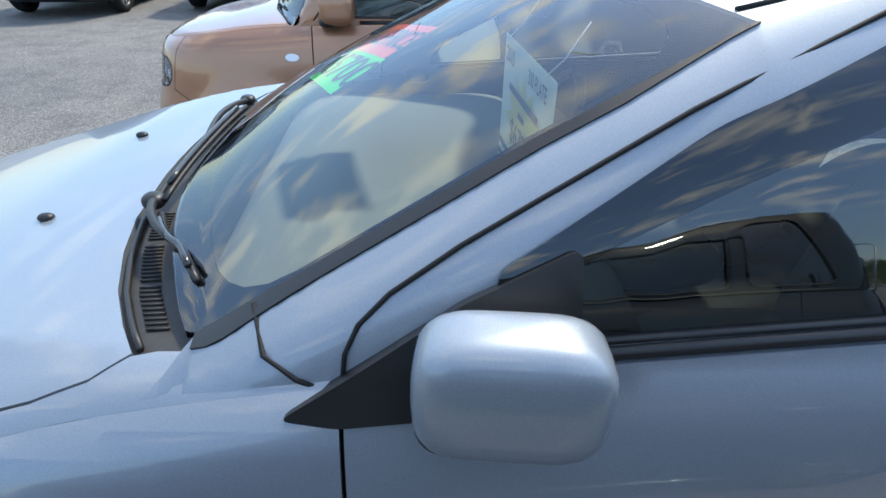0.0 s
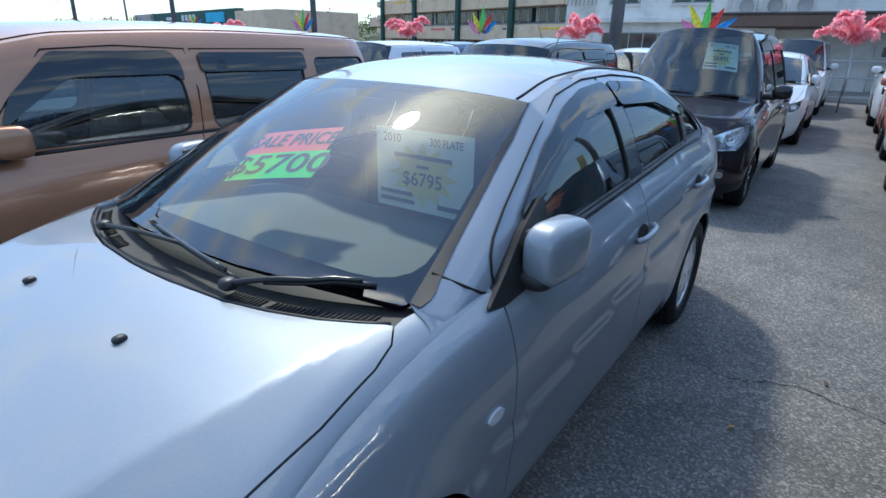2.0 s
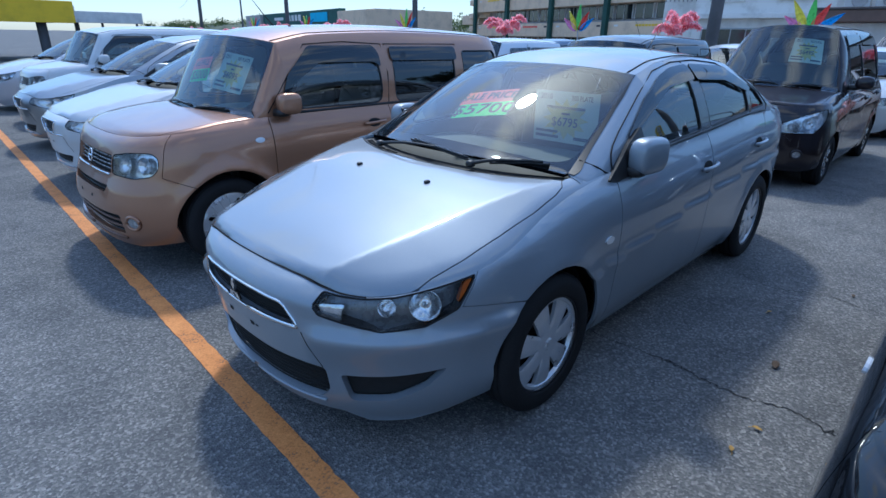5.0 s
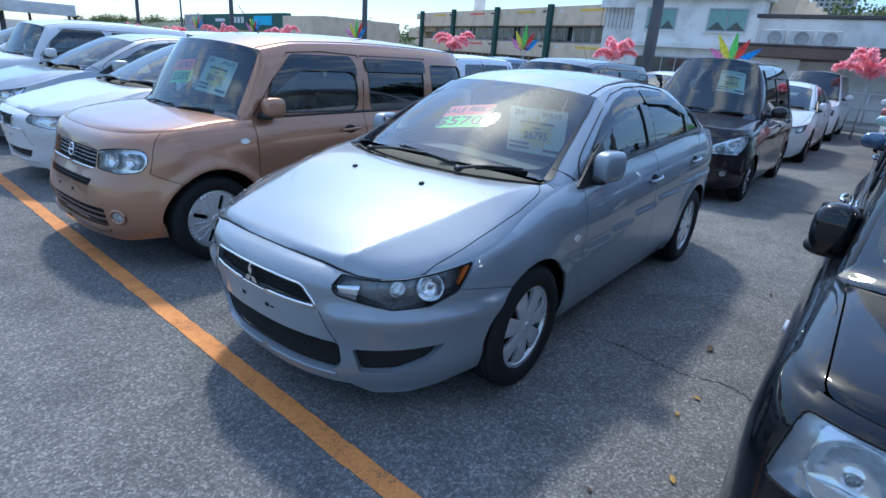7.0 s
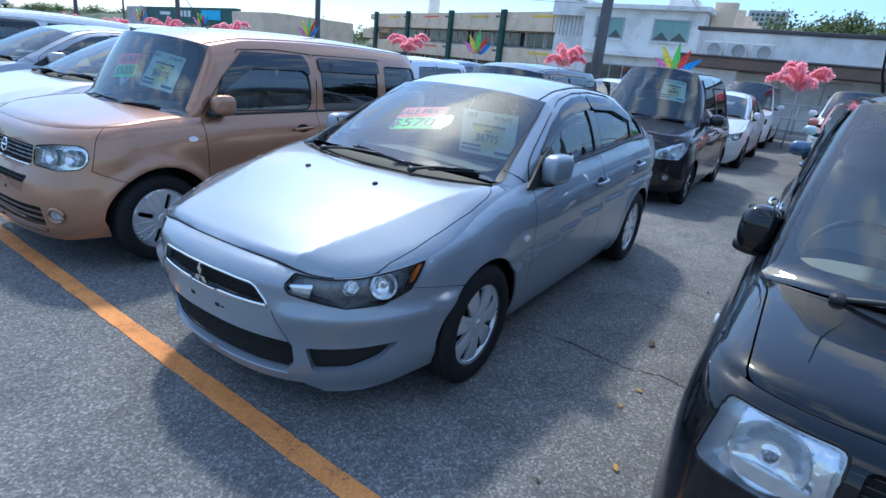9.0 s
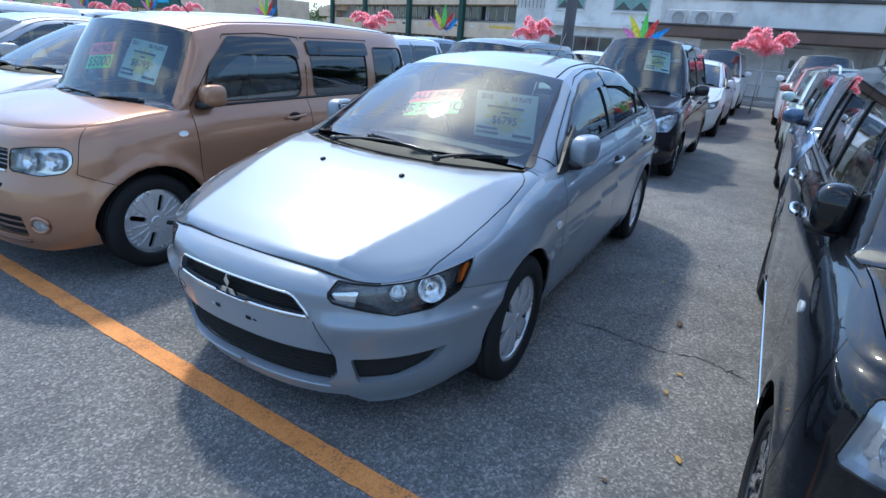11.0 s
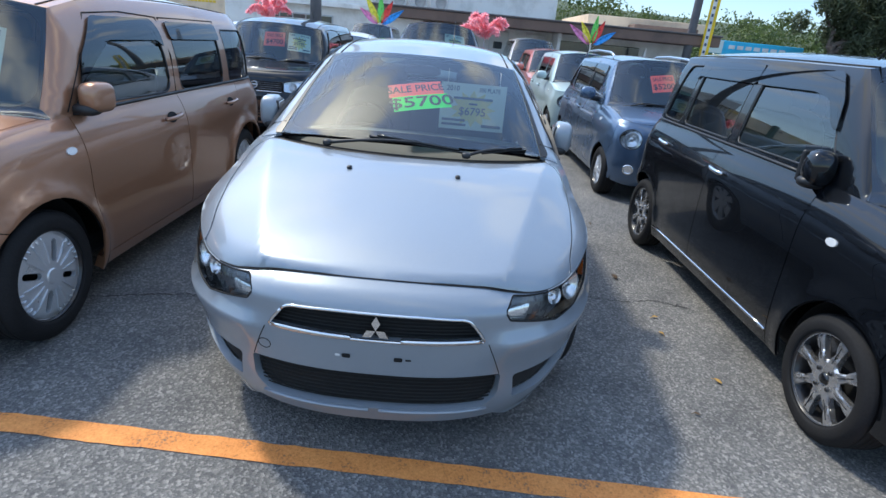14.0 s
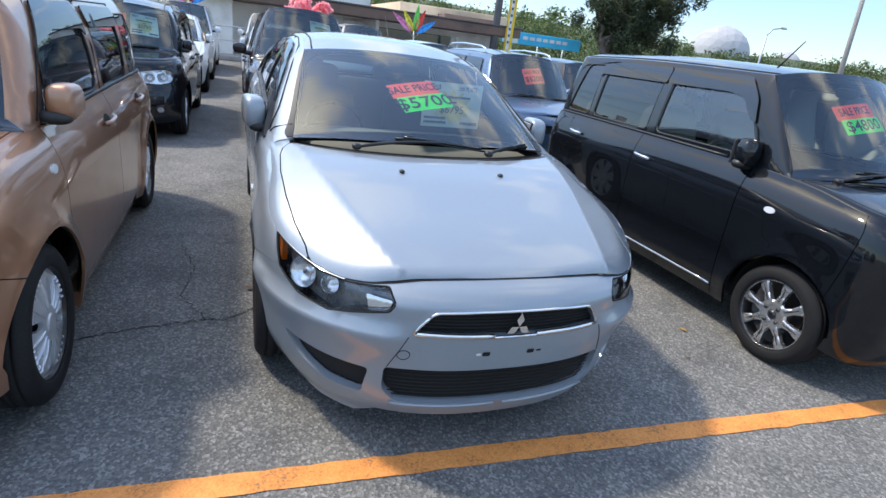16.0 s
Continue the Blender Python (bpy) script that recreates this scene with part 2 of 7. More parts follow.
def part(name, bm, mat, parent=None, label="", smooth=False):
    me = bpy.data.meshes.new(name)
    bm.to_mesh(me)
    bm.free()
    if smooth:
        me.polygons.foreach_set("use_smooth", np.ones(len(me.polygons), bool))
    me.materials.append(mat)
    ob = new(name, me)
    if parent is not None:
        ob.parent = parent
    if label:
        tagged(ob, label)
    return ob


def thing(name, label, category, m=None, group="", kind=""):
    ob = new(name)
    ob.empty_display_size = 0.1
    if m is not None:
        ob.matrix_world = m
    return tagged(ob, label, category, group, kind)


def inside(poly, pts):
    """Which of the points lie inside a closed polygon."""
    poly, pts = np.asarray(poly, float), np.asarray(pts, float)
    hit = np.zeros(len(pts), bool)
    for (x1, y1), (x2, y2) in zip(poly, np.roll(poly, -1, 0)):
        if y1 != y2:
            hit ^= ((y1 > pts[:, 1]) != (y2 > pts[:, 1])) & (pts[:, 0] < (x2 - x1) * (pts[:, 1] - y1) / (y2 - y1) + x1)
    return hit


def dense(poly, step):
    out = []
    for a, b in zip(poly, list(poly[1:]) + [poly[0]]):
        a, b = np.array(a, float), np.array(b, float)
        n = max(1, int(np.ceil(np.linalg.norm(b - a) / step)))
        out += [a + (b - a) * k / n for k in range(n)]
    return out


def rounded(poly, r=0.02, n=4):
    """A polygon with its corners rounded."""
    out, k = [], len(poly)
    for i in range(k):
        p, a, b = (np.array(poly[j % k], float) for j in (i, i - 1, i + 1))
        da, db = a - p, b - p
        la, lb = np.linalg.norm(da), np.linalg.norm(db)
        d = min(r, la * 0.45, lb * 0.45)
        pa, pb = p + da / la * d, p + db / lb * d
        for s in np.linspace(0, 1, n):
            out.append((1 - s)**2 * pa + 2 * s * (1 - s) * p + s * s * pb)
    return out


def surface(fn, ab, e=1e-3):
    p = fn(ab[:, 0], ab[:, 1])
    u = fn(ab[:, 0] + e, ab[:, 1]) - fn(ab[:, 0] - e, ab[:, 1])
    v = fn(ab[:, 0], ab[:, 1] + e) - fn(ab[:, 0], ab[:, 1] - e)
    n = np.cross(u, v)
    n /= np.maximum(np.linalg.norm(n, axis=1), 1e-9)[:, None]
    out = p - np.stack([np.clip(p[:, 0], 0.0, 2.4), 0 * p[:, 0], 0 * p[:, 0] + 0.55], 1)
    s = np.sign((n * out).sum(1))
    return p, n * np.where(s == 0, 1, s)[:, None]


def panel(name, outline, fn, mat, parent, holes=(), step=0.04, off=0.0, flange=0.012, label="", bend=None):
    """A sheet cut to an outline with holes in the two parameters of a curved surface, its edges turned inwards by the flange."""
    loops = [dense(outline, step)] + [dense(h, step * 0.6) for h in holes]
    pts, edges, rims = [], [], []
    for lp in loops:
        k = len(pts)
        pts += lp
        rims.append(list(range(k, k + len(lp))))
        edges += [(k + i, k + (i + 1) % len(lp)) for i in range(len(lp))]
    edge_pts = np.array(pts)
    lo, hi = edge_pts.min(0), edge_pts.max(0)
    gx, gy = np.meshgrid(np.arange(lo[0] + step / 2, hi[0], step), np.arange(lo[1] + step / 2, hi[1], step))
    grid = np.stack([gx.ravel(), gy.ravel()], 1)
    if len(grid):
        keep = inside(loops[0], grid)
        for h in loops[1:]:
            keep &= ~inside(h, grid)
        grid = grid[keep]
    if len(grid):
        far = np.ones(len(grid), bool)
        for k in range(0, len(edge_pts), 400):
            far &= (((grid[:, None] - edge_pts[None, k:k + 400])**2).sum(2).min(1) > (0.45 * step)**2)
        pts += list(grid[far])
    res = geometry_cdt(pts, edges)
    v2 = np.array([tuple(v) for v in res[0]])
    tris = np.array([f for f in res[2] if len(f) == 3])
    cen = v2[tris].mean(1)
    keep = inside(loops[0], cen)
    for h in loops[1:]:
        keep &= ~inside(h, cen)
    tris = tris[keep]
    p, n = surface(fn, v2)
    p = p + n * off
    face_n = np.cross(p[tris[:, 1]] - p[tris[:, 0]], p[tris[:, 2]] - p[tris[:, 0]])
    flip = (face_n * n[tris].mean(1)).sum(1) < 0
    tris[flip] = tris[flip][:, ::-1]
    shade = n if bend is None else bend(p, n)
    verts, faces, norms = [tuple(q) for q in p], [tuple(t) for t in tris], [tuple(q) for q in shade]
    if flange:
        count = {}
        for a, b, c in tris:
            for e in ((a, b), (b, c), (c, a)):
                count[e] = count.get(e, 0) + 1
        for (a, b) in [e for e in count if (e[1], e[0]) not in count]:
            k = len(verts)
            side = np.cross(p[b] - p[a], n[a])
            side = side / max(np.linalg.norm(side), 1e-9)
            verts += [tuple(p[a]), tuple(p[b]), tuple(p[b] - n[b] * flange), tuple(p[a] - n[a] * flange)]
            norms += [tuple(side)] * 4
            faces.append((k + 1, k, k + 3, k + 2))
    return mesh_part(name, verts, faces, mat, parent, label, True, norms)


def geometry_cdt(pts, edges):
    from mathutils.geometry import delaunay_2d_cdt
    return delaunay_2d_cdt([Vector((float(a), float(b))) for a, b in pts], edges, [], 0, 1e-7)


def tube(name, pts, r, mat, parent=None, label="", sides=8, taper=None):
    """A round bar along a line of points."""
    pts = [Vector(p) for p in pts]
    verts, faces = [], []
    for i, p in enumerate(pts):
        d = (pts[min(i + 1, len(pts) - 1)] - pts[max(i - 1, 0)]).normalized()
        up = Vector((0, 0, 1)) if abs(d.z) < 0.95 else Vector((1, 0, 0))
        a = d.cross(up).normalized()
        b = a.cross(d)
        k = r if taper is None else r + (taper - r) * i / (len(pts) - 1)
        verts += [p + (a * math.cos(2 * math.pi * j / sides) + b * math.sin(2 * math.pi * j / sides)) * k for j in range(sides)]
    for i in range(len(pts) - 1):
        for j in range(sides):
            q = (j + 1) % sides
            faces.append((i * sides + j, i * sides + q, (i + 1) * sides + q, (i + 1) * sides + j))
    faces += [tuple(range(sides))[::-1], tuple(range((len(pts) - 1) * sides, len(pts) * sides))]
    return mesh_part(name, verts, faces, mat, parent, label)


def lathe(profile, segs=40, closed=False):
    """Verts and faces of a profile of (radius, y) turned round the y axis."""
    n = len(profile)
    verts = [(r * math.cos(2 * math.pi * j / segs), y, r * math.sin(2 * math.pi * j / segs)) for j in range(segs) for r, y in profile]
    faces = []
    for j in range(segs):
        k = (j + 1) % segs
        for i in range(n - (0 if closed else 1)):
            q = (i + 1) % n
            faces.append((j * n + i, j * n + q, k * n + q, k * n + i))
    return verts, faces


def rbox(size, bevel=0.01, segs=2, m=None):
    bm = bmesh.new()
    bmesh.ops.create_cube(bm, size=1)
    bmesh.ops.scale(bm, vec=size, verts=bm.verts)
    if bevel:
        bmesh.ops.bevel(bm, geom=bm.edges[:], offset=bevel, segments=segs, profile=0.5, affect="EDGES")
    if m is not None:
        bmesh.ops.transform(bm, matrix=m, verts=bm.verts)
    return bm


def box(name, lo, hi, mat, parent=None, label="", bevel=0.01, segs=2):
    lo, hi = Vector(lo), Vector(hi)
    size = hi - lo
    return part(name, rbox(size, min(bevel, min(size) * 0.45), segs, Matrix.Translation((lo + hi) / 2)), mat, parent, label)


def pillow(name, centre, half, mat, parent=None, label="", n1=3.0, n2=3.0, m=None, nu=28, nv=16):
    """A superellipsoid: soft-cornered shapes such as mirror shells, seats and lamps."""
    def c(a, n):
        return np.sign(np.cos(a)) * np.abs(np.cos(a))**(2 / n)

    def s(a, n):
        return np.sign(np.sin(a)) * np.abs(np.sin(a))**(2 / n)
    verts, faces = [], []
    for i in range(nv + 1):
        v = -math.pi / 2 + math.pi * i / nv
        for j in range(nu):
            u = 2 * math.pi * j / nu
            verts.append(Vector((half[0] * c(v, n2) * c(u, n1), half[1] * c(v, n2) * s(u, n1), half[2] * s(v, n2))))
    for i in range(nv):
        for j in range(nu):
            k = (j + 1) % nu
            faces.append((i * nu + j, i * nu + k, (i + 1) * nu + k, (i + 1) * nu + j))
    t = Matrix.Translation(centre) @ (m or Matrix.Identity(4))
    return mesh_part(name, [t @ v for v in verts], faces, mat, parent, label)


def set_letters(text, size):
    """Verts (2D, numpy) and faces of a line of text in the built-in font, centred on its middle."""
    cu = bpy.data.curves.new("letters", "FONT")
    cu.body, cu.size, cu.align_x, cu.align_y, cu.resolution_u = text, size, "CENTER", "CENTER", 3
    cu.offset = 0.012
    ob = new("letters", cu)
    dg = bpy.context.evaluated_depsgraph_get()
    dg.update()
    me = bpy.data.meshes.new_from_object(ob.evaluated_get(dg))
    v = np.array([x.co[:2] for x in me.vertices]).reshape(-1, 2)
    f = [tuple(q.vertices) for q in me.polygons]
    bpy.data.objects.remove(ob)
    bpy.data.curves.remove(cu)
    bpy.data.meshes.remove(me)
    return v, f


# all lettering is set once, at a size of one metre, while the scene is still empty
WORDS = {w: set_letters(w, 1.0) for w in ("SALE PRICE", "$5700", "$5000", "$4800", "$4700", "$5200", "2010", "2011", "300 PLATE", "500 PLATE", "$6795", "$6095", "$6495", "$5795", "Sale")}


def letters(text, size):
    v, f = WORDS[text]
    return v * size, f


# ---- cars: front axle at x = 0, nose towards -x, left side at -y ----
class Shape:
    def __init__(s, k):
        s.k = k
        s.x0, s.x1 = float(k["nose"].y.min()), float(k["tail"].y.max())
        W, xf, xr = k["W"], k["xf"], k["xr"]
        ph = np.linspace(0, math.pi / 2, 240)
        fx, fy = xf - (xf - s.x0) * np.cos(ph)**(2 / k["nf"]), W * np.sin(ph)**(2 / k["nf"])
        mx = np.linspace(xf, xr, 120)[1:-1]
        rx, ry = xr + (s.x1 - xr) * np.cos(ph)**(2 / k["nr"]), W * np.sin(ph)**(2 / k["nr"])
        s.X, s.Y = np.concatenate([fx, mx, rx[::-1]]), np.concatenate([fy, 0 * mx + W, ry[::-1]])
        # lower down the front's corners may be squarer
        n2 = k.get("nf_low", k["nf"])
        gx, gy = xf - (xf - s.x0) * np.cos(ph)**(2 / n2), W * np.sin(ph)**(2 / n2)
        s.X2, s.Y2 = np.concatenate([gx, mx, rx[::-1]]), np.concatenate([gy, 0 * mx + W, ry[::-1]])
        s.L = np.concatenate([[0], np.cumsum(np.hypot(np.diff(s.X), np.diff(s.Y)))])
        s.nfront = len(fx)
        d = np.linspace(0, s.L[-1], 900)
        e = s.side(d, k["belt"](np.interp(d, s.L, s.X)))
        s.ex, s.ey, s.ez = e[:, 0], -e[:, 1], e[:, 2]
        s.end = s.L[-1]
        # upper edge of the cabin's side: up the screen pillar, along the roof, down the rear pillar
        pts = [tuple(q) for q in k["A"]] + [(x, float(k["rail"](x))) for x in np.linspace(k["A"][-1][0], k["C"][-1][0], 12)[1:-1]] + [tuple(q) for q in k["C"][::-1]]
        s.tx_, s.tz_ = np.array(sorted(pts)).T

    def side(s, t, z):
        k = s.k
        d = np.abs(t)
        x, y = np.interp(d, s.L, s.X), np.interp(d, s.L, s.Y)
        xr = x + 0.0
        if "nf_low" in k:
            wz = np.clip((0.64 - z) / 0.16, 0, 1)
            wz = wz * wz * (3 - 2 * wz)
            x, y = x + (np.interp(d, s.L, s.X2) - x) * wz, y + (np.interp(d, s.L, s.Y2) - y) * wz
        cf = np.clip((k["xf"] - x) / (k["xf"] - s.x0), 0, 1)
        cr = np.clip((x - k["xr"]) / (s.x1 - k["xr"]), 0, 1)
        h = np.clip((k["belt"](xr) - z) / 0.26, 0, 1)
        inset = k["low"](z) + k["tuck"](xr) * (1 - h)**2.2
        for xa in (0.0, k["wb"]):
            rr = np.hypot(x - xa, z - k["R"])
            inset = inset - k.get("flare", 0.012) * np.exp(-((rr - k["arch"]) / 0.06)**2) * (1 - cf)
        if "ledge" in k:
            zl, al = k["ledge"]
            lift = 0.05 * np.clip(1 - cf * 2.2, 0, 1)
            dz = z - zl - lift
            shelf = np.exp(-(dz / np.where(dz > 0, 0.024, 0.10))**2) * np.clip((d - 0.36) / 0.10, 0, 1)
            inset = inset - al * 0.7 * shelf * np.clip(cf * 3, 0, 1)
            x = x - al * shelf * np.clip(cf * 1.6, 0, 1)
        if "crease" in k:
            zc, amp, wid = k["crease"]
            dz = (z - zc(xr)) / wid
            inset = inset + amp * np.exp(-dz**2) * np.sign(dz) * np.minimum(1, np.abs(dz) * 3) * (1 - cf)
        x = x + (k["nose"](z) - s.x0) * cf + (k["tail"](z) - s.x1) * cr
        y = y * (1 - inset / k["W"])
        return np.stack([x, -np.sign(t) * y, z + 0 * x], -1)

    def t(s, x=None, y=None, z=None):
        """The way round the outline, from the nose's middle, to a reference x or (on the front) to a y."""
        if x is not None:
            return float(np.interp(x, s.X, s.L))
        Y = s.Y[:s.nfront]
        if z is not None and "nf_low" in s.k:
            w = min(1.0, max(0.0, (0.64 - z) / 0.16))
            Y = Y + (s.Y2[:s.nfront] - Y) * w * w * (3 - 2 * w)
        return float(np.interp(abs(y), Y, s.L[:s.nfront])) * (1 if y <= 0 else -1)

    def top(s, x, y):
        k = s.k
        ey, ez = np.interp(x, s.ex, s.ey), np.interp(x, s.ex, s.ez)
        q = np.clip(np.abs(y) / np.maximum(ey, 1e-3), 0, 1.15)
        f = 1 - q**k.get("crown", 2.6)
        if "fold" in k:
            qh = np.clip(k["fold"](x) / np.maximum(ey, 1e-3), 0.3, 0.88)
            g1, g2 = 1 - 0.10 * (q / qh)**2, 0.90 * (1 - q) / (1 - qh)
            f = -np.log(np.exp(-g1 * 55) + np.exp(-g2 * 55)) / 55
        z = ez + (np.maximum(k["centre"](x), ez) - ez) * f
        return np.stack([x, y, z], -1)

    def glassy(s, x, z):
        """The left side of the cabin above the belt."""
        k = s.k
        h = z - k["belt"](x)
        y = np.interp(x, s.ex, s.ey) - 0.012 - k["lean"] * h - k["curv"] * h * np.abs(h)
        top = np.interp(x, s.tx_, s.tz_)
        H = np.maximum(top - k["belt"](x), 0.02)
        y = y - k.get("roll", 0.04) * np.clip(h / H, 0, 1.05)**(2 + 3 * np.clip(H / 0.2, 0, 1))
        return np.stack([x, -y, z], -1)

    def sheet(s, line, centre, rear=False):
        """A windscreen or rear window: returns the surface over (a, b), its half width and its length."""
        ax, az = np.array(line, float).T
        n = len(ax)
        c0, c1 = np.array(centre[:2], float), np.array(centre[2:], float)
        ln = float(np.hypot(*(c1 - c0)))
        yw = float(-s.glassy(np.array([ax[0]]), np.array([az[0]]))[0, 1])

        def fn(a, b):
            p, q = np.asarray(a, float) / yw, np.asarray(b, float) / ln
            u = q * (n - 1)
            xs, zs = np.interp(u, range(n), ax), np.interp(u, range(n), az)
            xs, zs = xs + np.where(q > 1, (q - 1) * (ax[-1] - ax[0]), 0) + np.where(q < 0, q * (ax[-1] - ax[0]), 0), zs + np.where(q > 1, (q - 1) * (az[-1] - az[0]), 0) + np.where(q < 0, q * (az[-1] - az[0]), 0)
            ys = -s.glassy(xs, zs)[:, 1]
            xc = c0[0] + (c1[0] - c0[0]) * q
            zc = c0[1] + (c1[1] - c0[1]) * q + s.k.get("bow", 0.03) * 4 * q * (1 - q)
            w = np.abs(p)**2.3
            return np.stack([xc + (xs - xc) * w, -p * ys, zc + (zs - zc) * w], -1)
        return fn, yw, ln


def mirrored(poly):
    return [(-a, b) for a, b in poly]


def flipped(poly):
    return [(a, -b) for a, b in poly]


def wheel(parent, at, side, k, lod):
    """Wheel with tyre and rim; side -1: the outer face looks to -y."""
    R, rr, w = k["R"], k["rim"], k["tw"]
    segs = 56 if lod == 0 else 24
    m = Matrix.Translation(at) @ Matrix.Diagonal((1, -side, 1, 1))
    # the barrel of the wheel, dark inside, with the brake behind
    v, f = lathe([(0.04, -w * 0.2), (rr * 0.6, -w * 0.2), (rr * 0.62, -w * 0.05), (rr * 0.97, -w * 0.1), (rr * 0.99, w * 0.46), (rr * 0.96, w * 0.44), (rr * 0.9, 0.0)], segs)
    if side < 0:
        mm = Matrix.Translation(at) @ Matrix.Rotation(math.pi, 4, "Z")
    else:
        mm = Matrix.Translation(at)
    wh = mesh_part("wheel", [mm @ Vector(p) for p in v], f, M["rim_dark"], parent)
    h = w / 2
    prof = [(rr * 0.97, h * 0.80), (rr * 1.0, h * 0.98), (rr * 1.05, h * 1.02), (rr + (R - rr) * 0.5, h * 1.06), (R - 0.028, h * 1.0), (R - 0.008, h * 0.84)]
    half = prof + [(R - 0.001, h * 0.72), (R, h * 0.6), (R - 0.008, h * 0.58), (R - 0.008, h * 0.54), (R, h * 0.52), (R, h * 0.18), (R - 0.008, h * 0.16), (R - 0.008, h * 0.10), (R, h * 0.08)]
    full = half + [(r, -y) for r, y in half[::-1]]
    v, f = lathe(full, segs)
    mesh_part("tyre", [mm @ Vector(p) for p in v], f, M["tyre"], wh)
    kind = k["wheel"]
    bm = bmesh.new()
    yo = h * 0.78

    def ring(prof, n=segs):
        vv, ff = lathe(prof, n)
        bv = [bm.verts.new(p) for p in vv]
        for q in ff:
            bm.faces.new([bv[i] for i in q])

    def blade(r0, r1, w0, w1, y0, y1, ang, depth=0.02, bulge=0.0):
        ca, sa = math.cos(ang), math.sin(ang)
        n = 5
        top, bot = [], []
        for i in range(n):
            u = i / (n - 1)
            r, ww = r0 + (r1 - r0) * u, (w0 + (w1 - w0) * u) / 2 + bulge * math.sin(math.pi * u)
            y = y0 + (y1 - y0) * u + 0.006 * math.sin(math.pi * u)
            row = []
            for sgn, dy in ((-1, -0.004), (-0.6, 0.0), (0.6, 0.0), (1, -0.004)):
                row.append(bm.verts.new((r * ca - sgn * ww * sa, y + dy, r * sa + sgn * ww * ca)))
            top.append(row)
            bot.append([bm.verts.new((r * ca - sgn * ww * sa, y - depth, r * sa + sgn * ww * ca)) for sgn in (-1, 1)])
        for i in range(n - 1):
            for j in range(3):
                bm.faces.new((top[i][j], top[i][j + 1], top[i + 1][j + 1], top[i + 1][j]))
            bm.faces.new((top[i][0], top[i + 1][0], bot[i + 1][0], bot[i][0]))
            bm.faces.new((top[i][3], bot[i][1], bot[i + 1][1], top[i + 1][3]))
    lip = [(rr * 0.86, yo - 0.012), (rr * 0.90, yo + 0.004), (rr * 0.97, yo + 0.004), (rr * 1.0, yo - 0.004), (rr * 1.0, yo - 0.03)]
    if kind == "blades":            # seven broad blades
        ring(lip)
        ring([(0.0, yo + 0.012), (rr * 0.10, yo + 0.012), (rr * 0.13, yo + 0.006), (rr * 0.30, yo + 0.004), (rr * 0.36, yo - 0.006)])
        for i in range(7):
            blade(rr * 0.28, rr * 0.91, rr * 0.30, rr * 0.50, yo + 0.004, yo - 0.002, 2 * math.pi * i / 7 + 0.3)
        mat = M["rim"]
    elif kind == "slots":           # domed cover with four long radial slots between toothed ribs
        def face(a, b):
            q = np.hypot(a, b) / rr
            y = yo + 0.012 - 0.016 * q**2 - 0.012 * np.clip(q - 0.9, 0, 1) * 10
            p = np.stack([a, y, b], -1)
            return np.array([tuple(mm @ Vector(v)) for v in p])
        disc = [(rr * math.cos(a), rr * math.sin(a)) for a in np.linspace(0, 2 * math.pi, 49)[:-1]]
        cuts = []
        for i in range(4):
            ca, sa = math.cos(math.pi / 2 * i + 0.35), math.sin(math.pi / 2 * i + 0.35)
            ring_ = [(rr * 0.56 + rr * 0.17 * (1 if math.cos(a) > 0 else -1) + rr * 0.075 * math.cos(a), rr * 0.075 * math.sin(a)) for a in np.linspace(0, 2 * math.pi, 15)[:-1]]
            cuts.append([(u * ca - v * sa, u * sa + v * ca) for u, v in ring_])
            for b in (-0.55, 0.0, 0.55):
                blade(rr * 0.30, rr * (0.80 if b else 0.86), rr * 0.035, rr * 0.02, yo + 0.014, yo + 0.004, math.pi / 2 * i + 0.35 + math.pi / 4 + b * 0.7, 0.012)
            for q_ in range(5):
                blade(rr * 0.80, rr * 0.90, rr * 0.05, rr * 0.05, yo + 0.006, yo + 0.002, math.pi / 2 * i + 0.35 + math.pi / 4 + (q_ - 2) * 0.16, 0.012)
        panel("wheel_cover", disc, face, M["rim"], wh, cuts, rr * 0.16, 0, 0.02)
        ring([(rr * 0.93, yo - 0.008), (rr * 0.98, yo - 0.004), (rr * 1.0, yo - 0.010), (rr * 1.0, yo - 0.03)])
        ring([(0.0, yo + 0.018), (rr * 0.15, yo + 0.017), (rr * 0.18, yo + 0.010)], 24)
        mat = M["rim"]
    else:                           # slim flared spokes of an alloy wheel
        n = k.get("spokes", 8)
        ring([(rr * 0.93, yo + 0.002), (rr * 0.98, yo + 0.004), (rr * 1.0, yo - 0.004), (rr * 1.0, yo - 0.03)])
        ring([(rr * 0.12, yo - 0.002), (rr * 0.16, yo + 0.002), (rr * 0.36, yo + 0.003), (rr * 0.42, yo - 0.006)])
        for i in range(n):
            an = 2 * math.pi * i / n + 0.2
            blade(rr * 0.30, rr * 0.62, rr * 0.24, rr * 0.15, yo + 0.003, yo + 0.001, an, 0.03)
            blade(rr * 0.60, rr * 0.96, rr * 0.15, rr * 0.30, yo + 0.001, yo, an, 0.03)
            if lod == 0:
                groove = [mm @ Vector((rr * u * math.cos(an), yo + 0.0085 - 0.003 * u, rr * u * math.sin(an))) for u in np.linspace(0.42, 0.84, 6)]
                tube("spoke_groove", groove, 0.0022, M["seam"], wh, sides=5)
        for i in range(4):
            an = math.pi / 2 * i + 0.6
            c_ = Vector((rr * 0.25 * math.cos(an), yo + 0.002, rr * 0.25 * math.sin(an)))
            tube("wheel_nut", [mm @ c_, mm @ (c_ + Vector((0, 0.008, 0)))], rr * 0.05, M["rim_dark"], wh, sides=6)
        mat = M["rim_face"]
